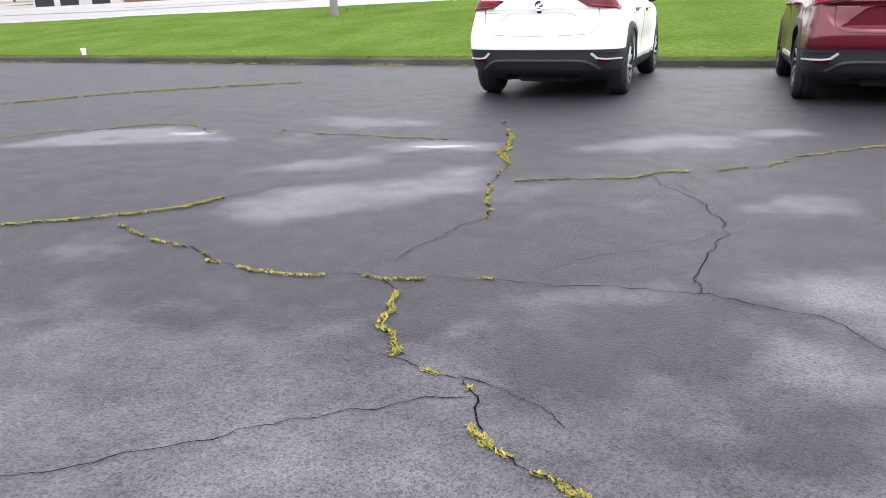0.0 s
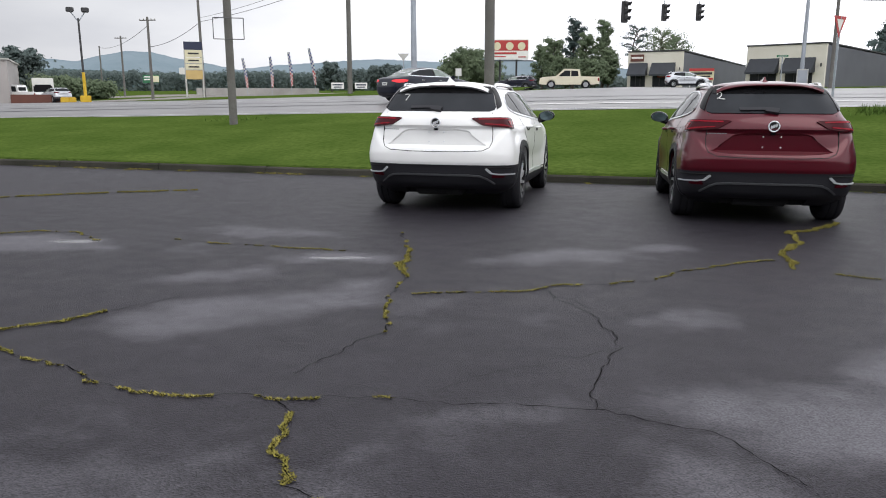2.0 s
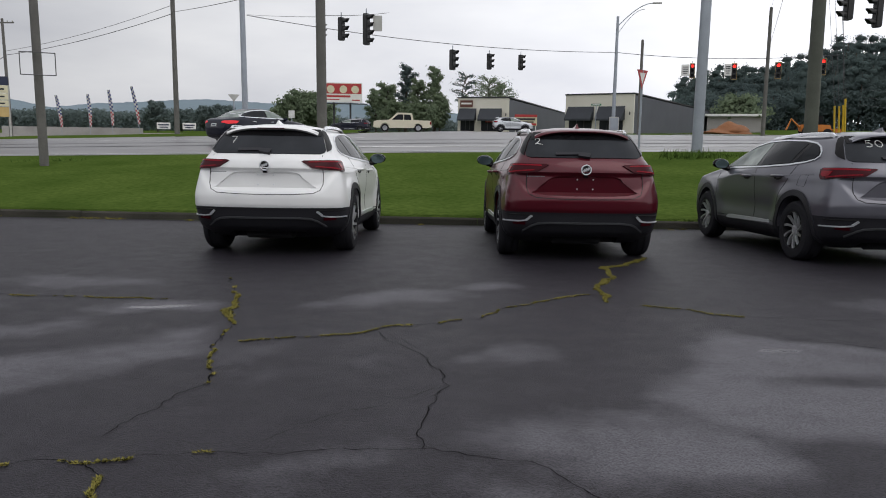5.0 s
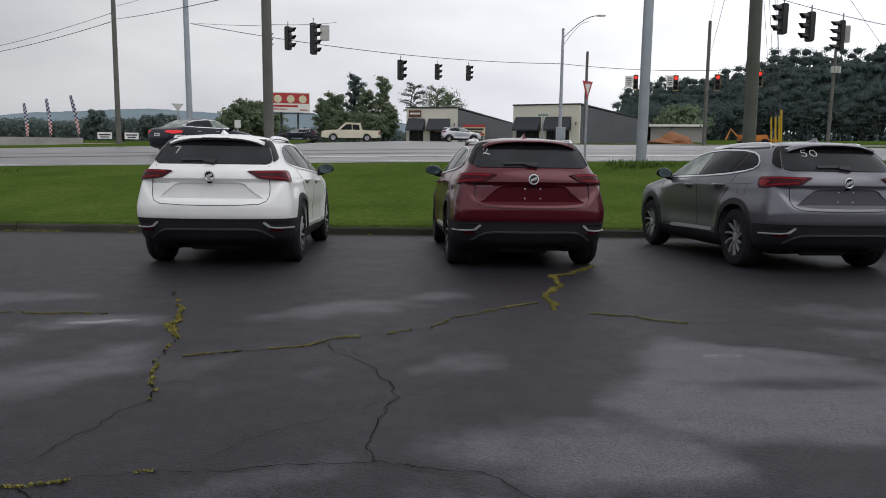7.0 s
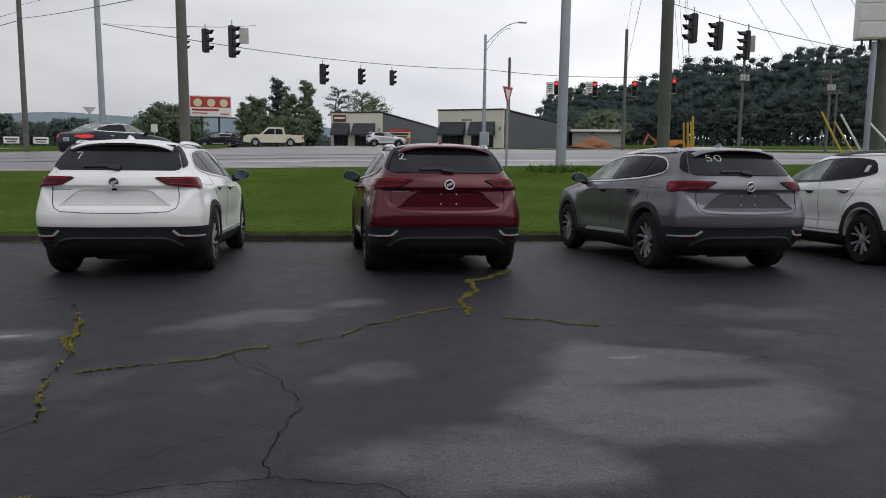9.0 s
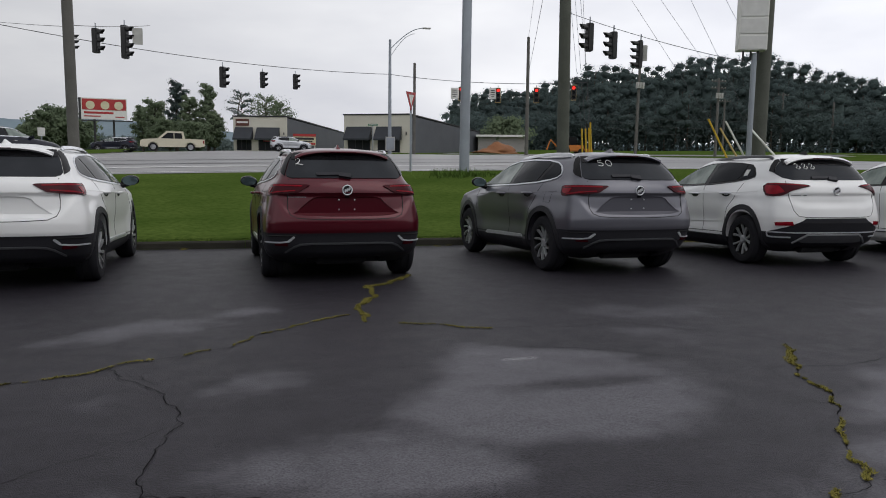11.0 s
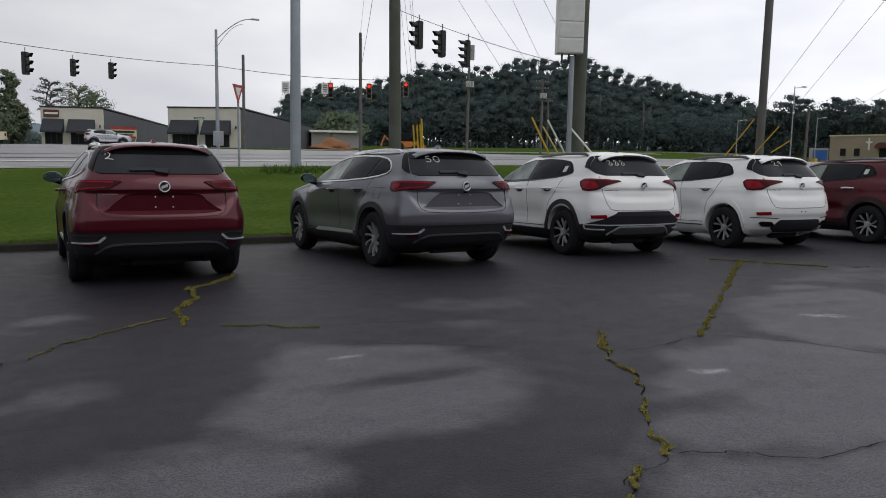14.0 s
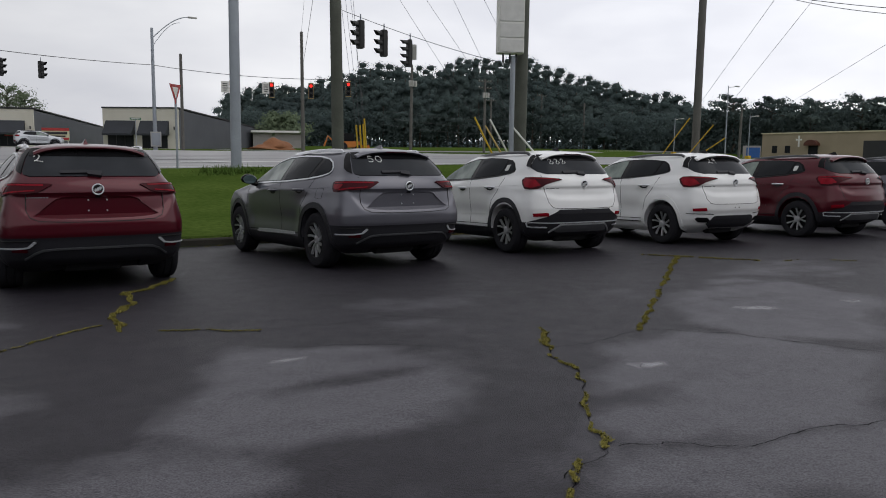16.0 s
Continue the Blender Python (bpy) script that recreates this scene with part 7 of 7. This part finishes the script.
tagged(part("soil_mound", bm, M["clay"], m=pose(x, y, z), smooth=180), "heap of orange-red clay soil", "heap")
x, y, z = on_ground(24.4, 100)
dig = thing("backhoe", pose(x, y, z, 0, 0, -100), "orange-yellow backhoe loader parked on the verge", "backhoe")
part("body", box(bmesh.new(), (-0.8, -1.6, 0.55), (0.8, 1.6, 1.35), bevel=0.1), M["orange"], dig)
part("cab", box(bmesh.new(), (-0.7, -0.6, 1.35), (0.7, 0.7, 2.4), bevel=0.08), M["gloss_black"], dig)
part("boom", tube(bmesh.new(), [(0, -1.6, 1.0), (0, -2.6, 2.0), (0, -3.1, 0.7)], 0.12, 6), M["orange"], dig)
part("bucket", box(bmesh.new(), (-0.9, 2.0, 0.2), (0.9, 2.7, 0.9), bevel=0.08), M["orange"], dig)
part("bucket_arm", tube(bmesh.new(), [(0, 1.4, 1.1), (0, 2.2, 0.6)], 0.1, 6), M["orange"], dig)
for s in (-1, 1):
    for yy, rr in ((-0.9, 0.62), (1.2, 0.45)):
        part("wheel", lathe(bmesh.new(), [(0.02, -0.16), (rr, -0.16), (rr, 0.16), (0.02, 0.16)], 20, "X", pose(s * 0.85, yy, rr)), M["tyre"], dig)

# billboard
bb, w, h = panel("billboard", -10.15, -7.3, 2.36, 3.78, 128, "sign_white", "roadside billboard with a red and white poster", "billboard", 0.35)
part("red_band", box(bmesh.new(), (-w / 2 + 0.15, -0.21, h * 0.44), (w / 2 - 0.12, -0.176, h * 0.95)), M["sign_red"], bb)
part("side_frame", box(bmesh.new(), (-w / 2 - 0.35, -0.15, -0.1), (-w / 2 - 0.01, 0.2, h)), M["trim_dark"], bb)
for k in (0.2, 0.52, 0.82):
    part("picture", lathe(bmesh.new(), [(0.001, 0.0), (0.62, 0.0), (0.62, 0.02), (0.001, 0.021)], 20, "X", Matrix.Translation((-w / 2 + w * k, -0.22, h * 0.66)) @ pose(0, 0, 0, 0, 0, -90)), M["sign_cream"], bb)
bars(bb, w, h, [(0.26, 0.06, 0.70, 0.10), (0.12, 0.06, 0.42, 0.05), (0.10, 0.74, 0.94, 0.05)], "sign_red", 0.21)
part("catwalk", box(bmesh.new(), (-w / 2, -0.9, -0.3), (w / 2 + 0.8, -0.2, -0.15)), M["trim_dark"], bb)
for k in (-0.22, 0.2):
    part("post", tube(bmesh.new(), [(k * w, 0.2, -5.2), (k * w, 0.2, 0.1)], 0.16, 8), M["trim_dark"], bb)

# pylon sign of the yard
x, y, z = on_ground(-31.2, 80)
py = thing("pylon_sign", pose(x, y, z, 0, 0, 31.2), "tall sign with cream panels and dark top", "sign")
k = lambda e: 1.18 + 80 * math.tan(radians(e)) - z
for s in (-0.8, 0.8):
    part("post", box(bmesh.new(), (s - 0.08, -0.1, -0.2), (s + 0.08, 0.1, k(2.86))), M["sign_back"], py)
part("top_panel", box(bmesh.new(), (-0.86, -0.15, k(2.86)), (0.86, 0.15, k(3.40)), bevel=0.02), M["sign_navy"], py)
for e0, e1, mt in ((2.38, 2.84, "sign_cream"), (1.94, 2.34, "sign_cream"), (1.52, 1.90, "sign_cream"), (0.86, 1.48, "sign_tan")):
    pn = part("panel", box(bmesh.new(), (-0.78, -0.13, k(e0)), (0.78, 0.13, k(e1)), bevel=0.02), M[mt], py)
    if mt == "sign_cream":
        part("lettering", box(bmesh.new(), (-0.5, -0.145, k(e0 * 0.62 + e1 * 0.38)), (0.5, -0.131, k(e0 * 0.38 + e1 * 0.62))), M["signal_black"], pn)
ob, w, h = panel("yard_sign", -34.55, -33.5, 0.6, 1.14, 112, "sign_green", "green and yellow sign board beside a pole", "sign", 0.1)
bars(ob, w, h, [(0.1, 0.62, 0.98, 0.8)], "sign_cream", 0.12, "panel")
bars(ob, w, h, [(0.68, 0.06, 0.5, 0.14), (0.36, 0.06, 0.5, 0.14)], "sign_white", 0.12)
panel("small_sign", -32.2, -31.8, 1.19, 1.65, 82, "sign_white", "small white hanging sign by the pylon", "sign", 0.06)
panel("low_barrier", -31.1, -22.6, -0.25, 0.28, 98, "concrete", "long low concrete barrier wall", "barrier", thick=0.5)
for b0, b1 in ((-21.7, -20.8), (-20.0, -19.1)):
    ob, w, h = panel("banner_sign", b0, b1, 0.25, 0.69, 92, "sign_white", "white banner sign on the grass island", "banner", 0.05)
    bars(ob, w, h, [(0.55, 0.1, 0.9, 0.2), (0.2, 0.2, 0.8, 0.15)], "sign_navy", 0.06)

for b0, e0, b1, e1 in ((-27.95, 2.34, -27.6, 0.3), (-26.05, 2.47, -25.9, 0.3), (-24.75, 2.80, -24.5, 0.3), (-23.3, 3.08, -22.75, 0.3)):
    lo, hi = aim(b1, e1, 96), aim(b0, e0, 96)
    lo.z = ground_z(lo.x, lo.y)
    fl = thing("feather_flag", Matrix.Translation(lo), "tall feather flag with red white and blue pattern", "flag", "feather flags")
    d = hi - lo
    part("pole", tube(bmesh.new(), [(0, 0, 0), d], 0.03, 6), M["steel"], fl)
    for i in range(18):
        q0, q1 = 0.24 + 0.76 * i / 18, 0.24 + 0.76 * (i + 1) / 18
        for s in (0, 1):
            ww = 0.19 * (0.55 + 0.45 * math.sin(math.pi * (q0 - 0.2) / 0.85))
            bm = bmesh.new()
            a0, a1 = d * q0, d * q1
            x0, x1 = (0.02 + ww * s, 0.02 + ww * (s + 1))
            vs = [bm.verts.new(p) for p in (a0 + Vector((x0, 0, 0)), a0 + Vector((x1, 0, 0)), a1 + Vector((x1, 0, 0)), a1 + Vector((x0, 0, 0)))]
            bm.faces.new(vs)
            bmesh.ops.solidify(bm, geom=bm.faces[:], thickness=0.02)
            part("cloth", bm, M["flag_blue"] if (i + s) % 2 == 0 and i > 6 else (M["flag_red"] if (i + s) % 2 == 0 else M["sign_white"]), fl)

# twin-headed yard lamp on a yellow block
x, y, z = on_ground(-38.25, 76)
yl = thing("yard_lamp", pose(x, y, z, 0, -0.3, 38), "twin-headed yard lamp on a yellow concrete block", "street lamp")
part("block", box(bmesh.new(), (-0.45, -0.45, -0.1), (0.45, 0.45, 0.6), bevel=0.06), M["yellow"], yl)
part("sleeve", tube(bmesh.new(), [(0, 0, 0.6), (0, 0, 2.6)], 0.14, 10), M["yellow"], yl)
part("shaft", tube(bmesh.new(), [(0, 0, 0.6), (0, 0, 7.2)], [0.11, 0.08], 10), M["trim_dark"], yl)
for s in (-1, 1):
    part("arm", tube(bmesh.new(), [(0, 0, 6.9), (s * 0.55, 0, 7.7)], 0.05, 6), M["steel"], yl)
    part("lamp_head", box(bmesh.new(), (s * 0.6 - 0.32, -0.25, 7.7), (s * 0.6 + 0.32, 0.25, 8.1), bevel=0.06), M["trim_dark"], yl)
x, y, z = on_ground(-39.3, 78)
tagged(part("concrete_block", box(bmesh.new(), (-0.5, -0.5, -0.1), (0.5, 0.5, 0.5), bevel=0.08), M["yellow"], m=pose(x, y, z)), "yellow painted concrete block in the yard", "block")
for b, d, top, lab in ((51.6, 92, 5.15, "slim pale street lamp by the church"), (53.1, 115, 3.1, "slim pale street lamp by the church"), (48.15, 120, 2.95, "slim pale street lamp before the wood")):
    x, y, z = on_ground(b, d)
    h = 1.18 + d * math.tan(radians(top)) - z
    sl = thing("street_lamp", pose(x, y, z), lab, "street lamp", "street lamps")
    part("shaft", tube(bmesh.new(), [(0, 0, 0), (0, 0, h)], [0.08, 0.05], 8), M["steel"], sl)
    part("arm", tube(bmesh.new(), [(0, 0, h - 0.2), (1.4, 0, h + 0.0)], 0.04, 6), M["sign_back"], sl)
    part("lamp_head", box(bmesh.new(), (1.2, -0.12, h - 0.06), (1.8, 0.12, h + 0.08), bevel=0.03), M["sign_back"], sl)
    part("base_block", box(bmesh.new(), (-0.3, -0.3, -0.1), (0.3, 0.3, 0.7), bevel=0.04), M["yellow"], sl)


# ---------------------------------------------------------------- traffic and yard vehicles
SEDAN_RINGS = [
    (0.18, -0.70, 3.55, 0.72), (0.26, -0.95, 3.62, 0.84), (0.40, -1.03, 3.68, 0.90), (0.60, -1.06, 3.70, 0.915), (0.75, -1.05, 3.66, 0.91), (0.85, -1.02, 3.40, 0.90),
    (0.93, -0.98, 2.95, 0.885), (0.99, -0.85, 2.45, 0.865), (1.05, -0.45, 2.25, 0.82), (1.15, -0.22, 2.02, 0.76), (1.27, 0.05, 1.75, 0.69), (1.37, 0.35, 1.45, 0.60), (1.42, 0.6, 1.2, 0.48), (1.435, 0.8, 1.0, 0.3),
]


def sedan(m, paint, label):
    sh = Shell(SEDAN_RINGS, power=5.0)
    car = thing("car", m, label, "car", "cars on the highway")
    r, base = 0.33, 2.78
    cutters = []
    for y in (0, base):
        for s in (-1, 1):
            c = bmesh.new()
            bmesh.ops.create_cone(c, cap_ends=True, segments=32, radius1=r + 0.05, radius2=r + 0.05, depth=0.5, matrix=Matrix.Translation((s * 0.85, y, r)) @ Matrix.Rotation(radians(90), 4, "Y"))
            cutters.append(c)
    body = cut(sh.solid(), cutters)
    wells = split_off(body, lambda c: c.z < 0.19 or any(math.hypot(c.y - y, c.z - r) < r + 0.047 and abs(c.x) < 0.89 for y in (0, base)))
    part("body", body, paint, car, smooth=40)
    part("underbody", wells, M["underside"], car)
    part("rear_window", patch(bmesh.new(), [(-0.66, 1.05), (0.66, 1.05), (0.5, 1.34), (-0.5, 1.34)], sh.rear), M["door_glass"], car, smooth=30)
    part("bumper_insert", patch(bmesh.new(), [(-0.6, 0.22), (0.6, 0.22), (0.55, 0.36), (-0.55, 0.36)], sh.rear), M["black_plastic"], car)
    pl = part("number_plate", patch(bmesh.new(), [(-0.16, 0.68), (0.16, 0.68), (0.16, 0.80), (-0.16, 0.80)], sh.rear, 0.008), M["plate_white"], car)
    part("plate_bar", patch(bmesh.new(), [(-0.11, 0.72), (0.11, 0.72), (0.11, 0.76), (-0.11, 0.76)], sh.rear, 0.012), M["sign_navy"], pl)
    for s in (-1, 1):
        lamp = part("tail_lamp", patch(bmesh.new(), [(s * a, b) for a, b in ((0.42, 0.84), (0.45, 0.90), (0.9, 0.93), (1.15, 0.90), (1.1, 0.82), (0.75, 0.78))], sh.round, 0.012, 0.05), M["brake_red"], car, "lit red tail lamp", smooth=30)
        S = lambda y, z, s=s: sh.side(y, z, s)
        dlo = [(2.15, 1.03), (0.2, 1.06), (-0.28, 1.08), (-0.05, 1.22), (0.35, 1.33), (0.9, 1.375), (1.4, 1.34), (1.75, 1.22)]
        part("window_surround", patch(bmesh.new(), dlo, S), M["gloss_black"], car, smooth=30)
        part("window_trim", stroke(bmesh.new(), dlo, 0.03, S, 0.01, closed=True), M["chrome"], car)
        part("front_window", patch(bmesh.new(), [(2.0, 1.05), (1.05, 1.07), (1.05, 1.34), (1.4, 1.31), (1.7, 1.2)], S, 0.008), M["door_glass"], car)
        part("back_window", patch(bmesh.new(), [(0.95, 1.07), (0.0, 1.09), (0.1, 1.22), (0.4, 1.31), (0.95, 1.345)], S, 0.008), M["dark_glass"], car)
        q = S(2.0, 1.02)
        part("mirror", box(bmesh.new(), (q.x - 0.02 * s, q.y - 0.06, q.z - 0.05), (q.x + 0.2 * s, q.y + 0.08, q.z + 0.08), bevel=0.04), paint, car)
        for y in (1.15, 0.2):
            q = S(y, 0.9)
            part("door_handle", box(bmesh.new(), (q.x, q.y, q.z - 0.015), (q.x + 0.03 * s, q.y + 0.18, q.z + 0.015), bevel=0.006), M["chrome"], car)
        for y in (0, base):
            wheel(car, s * 0.80, y, r, 0.22, 5, dark=False)
    part("windscreen", patch(bmesh.new(), [(-0.68, 1.03), (0.68, 1.03), (0.52, 1.35), (-0.52, 1.35)], sh.front), M["dark_glass"], car)
    return car


def on_road(bearing, distance, turn):
    x, y = spot(bearing, distance)
    slope = math.degrees(math.atan2(ground_z(x, y + 1) - ground_z(x, y - 1), 2))
    return pose(x, y, ground_z(x, y) + 0.005, 0, 0, turn)


def pickup(m, paint, label):
    """Crew-cab pickup, its bed open behind the cab."""
    t = thing("pickup_truck", m, label, "truck", "cars on the highway")
    r = 0.40
    bm = bmesh.new()
    prof = [(-1.35, 0.55), (-1.35, 1.15), (-0.02, 1.17), (0.0, 1.2), (3.1, 1.2), (4.45, 1.12), (4.75, 1.0), (4.8, 0.5), (4.2, 0.42), (-0.9, 0.45)]
    prism(bm, prof, -0.97, 0.97, Matrix(((0, 1, 0, 0), (1, 0, 0, 0), (0, 0, 1, 0), (0, 0, 0, 1))))
    bmesh.ops.bevel(bm, geom=bm.edges[:], offset=0.05, segments=2, affect="EDGES")
    cutters = []
    for y in (0, 3.6):
        for s in (-1, 1):
            c = bmesh.new()
            bmesh.ops.create_cone(c, cap_ends=True, segments=28, radius1=r + 0.08, radius2=r + 0.08, depth=0.5, matrix=Matrix.Translation((s * 0.95, y, r + 0.03)) @ Matrix.Rotation(radians(90), 4, "Y"))
            cutters.append(c)
    bed = bmesh.new()
    box(bed, (-0.8, -1.25, 0.75), (0.8, 0.55, 1.6))
    cutters.append(bed)
    part("body", cut(bm, cutters), paint, t)
    cab = bmesh.new()
    prism(cab, [(0.60, 1.15), (0.74, 1.90), (2.25, 1.93), (3.10, 1.18)], -0.84, 0.84, Matrix(((0, 1, 0, 0), (1, 0, 0, 0), (0, 0, 1, 0), (0, 0, 0, 1))))
    bmesh.ops.bevel(cab, geom=cab.edges[:], offset=0.08, segments=3, affect="EDGES")
    part("cab", cab, paint, t, smooth=40)
    for s in (-1, 1):
        for nm, o in (("back_window", [(0.76, 1.24), (0.85, 1.80), (1.54, 1.83), (1.54, 1.24)]), ("front_window", [(1.62, 1.24), (1.62, 1.83), (2.20, 1.82), (2.86, 1.26)])):
            part(nm, prism(bmesh.new(), o, 0.83 * s, 0.852 * s, Matrix(((0, 1, 0, 0), (1, 0, 0, 0), (0, 0, 1, 0), (0, 0, 0, 1)))), M["dark_glass"], t)
        part("tail_lamp", box(bmesh.new(), (s * 0.80, -1.37, 0.75), (s * 0.975, -1.2, 1.1), bevel=0.02), M["lamp_red"], t)
        part("mirror", box(bmesh.new(), (s * 0.86, 2.5, 1.22), (s * 1.12, 2.6, 1.45), bevel=0.03), M["gloss_black"], t)
        for y in (0, 3.6):
            wheel(t, s * 0.86, y, r, 0.26, 6, dark=False)
    part("rear_window", box(bmesh.new(), (-0.62, 0.585, 1.35), (0.62, 0.68, 1.72), m=None, bevel=0.02), M["dark_glass"], t)
    part("bumper", box(bmesh.new(), (-0.95, -1.5, 0.45), (0.95, -1.3, 0.65), bevel=0.04), M["chrome"], t)
    part("chassis", box(bmesh.new(), (-0.7, -1.1, 0.35), (0.7, 4.3, 0.55)), M["underside"], t)
    return t


sedan(on_road(-16.6, 33.0, -34), M["navy_paint"], "dark navy sedan waiting on the highway")
suv("car", on_road(2.9, 83.0, -90), M["silver_paint"], "silver crossover driving on the wet highway", "", small=True)["group"] = "cars on the highway"
pickup(on_road(-3.2, 84.0, 95), M["cream_paint"], "cream crew-cab pickup on the highway")
suv("car", on_road(-7.3, 88.0, 80), M["navy_paint"], "dark blue SUV on the highway", "")["group"] = "cars on the highway"
pickup(on_road(-51.6, 84, 141), M["white_paint"], "white crew-cab pickup parked across the gravel yard")["group"] = "yard vehicles"
x, y, z = on_ground(-53.8, 78)
tagged(part("concrete_block", box(bmesh.new(), (-0.5, -0.5, -0.1), (0.5, 0.5, 0.6), bevel=0.08), M["yellow"], m=pose(x, y, z)), "yellow painted concrete block in the yard", "block")
pickup(on_road(-41.6, 96, 100), M["white_paint"], "white pickup parked in the gravel yard")["group"] = "yard vehicles"
suv("car", on_road(-39.7, 92, 60), M["silver_paint"], "silver car parked in the gravel yard", "")["group"] = "yard vehicles"
x, y, z = on_ground(-40.7, 100)
van = thing("box_truck", pose(x, y, z, 0, 0, 40), "white box truck parked in the gravel yard", "truck", "yard vehicles")
part("box", box(bmesh.new(), (-1.1, 0, 0.7), (1.1, 3.4, 2.75), bevel=0.05), M["sign_white"], van)
part("cab", box(bmesh.new(), (-0.95, -1.5, 0.5), (0.95, -0.05, 2.0), bevel=0.15), M["gloss_black"], van)
for s in (-1, 1):
    for yy in (-0.8, 2.4):
        part("wheel", lathe(bmesh.new(), [(0.02, -0.12), (0.4, -0.12), (0.4, 0.12), (0.02, 0.12)], 18, "X", pose(s * 0.9, yy, 0.4)), M["tyre"], van)
x, y, z = on_ground(-45.9, 20.3)
cup = bmesh.new()
tube(cup, [(0, 0, 0), (0, 0, 0.14)], [0.045, 0.06], 14)
tagged(part("paper_cup", cup, M["sign_white"], m=pose(x, y, z, 12, 6, 0)), "white paper cup lying on the lawn", "cup")
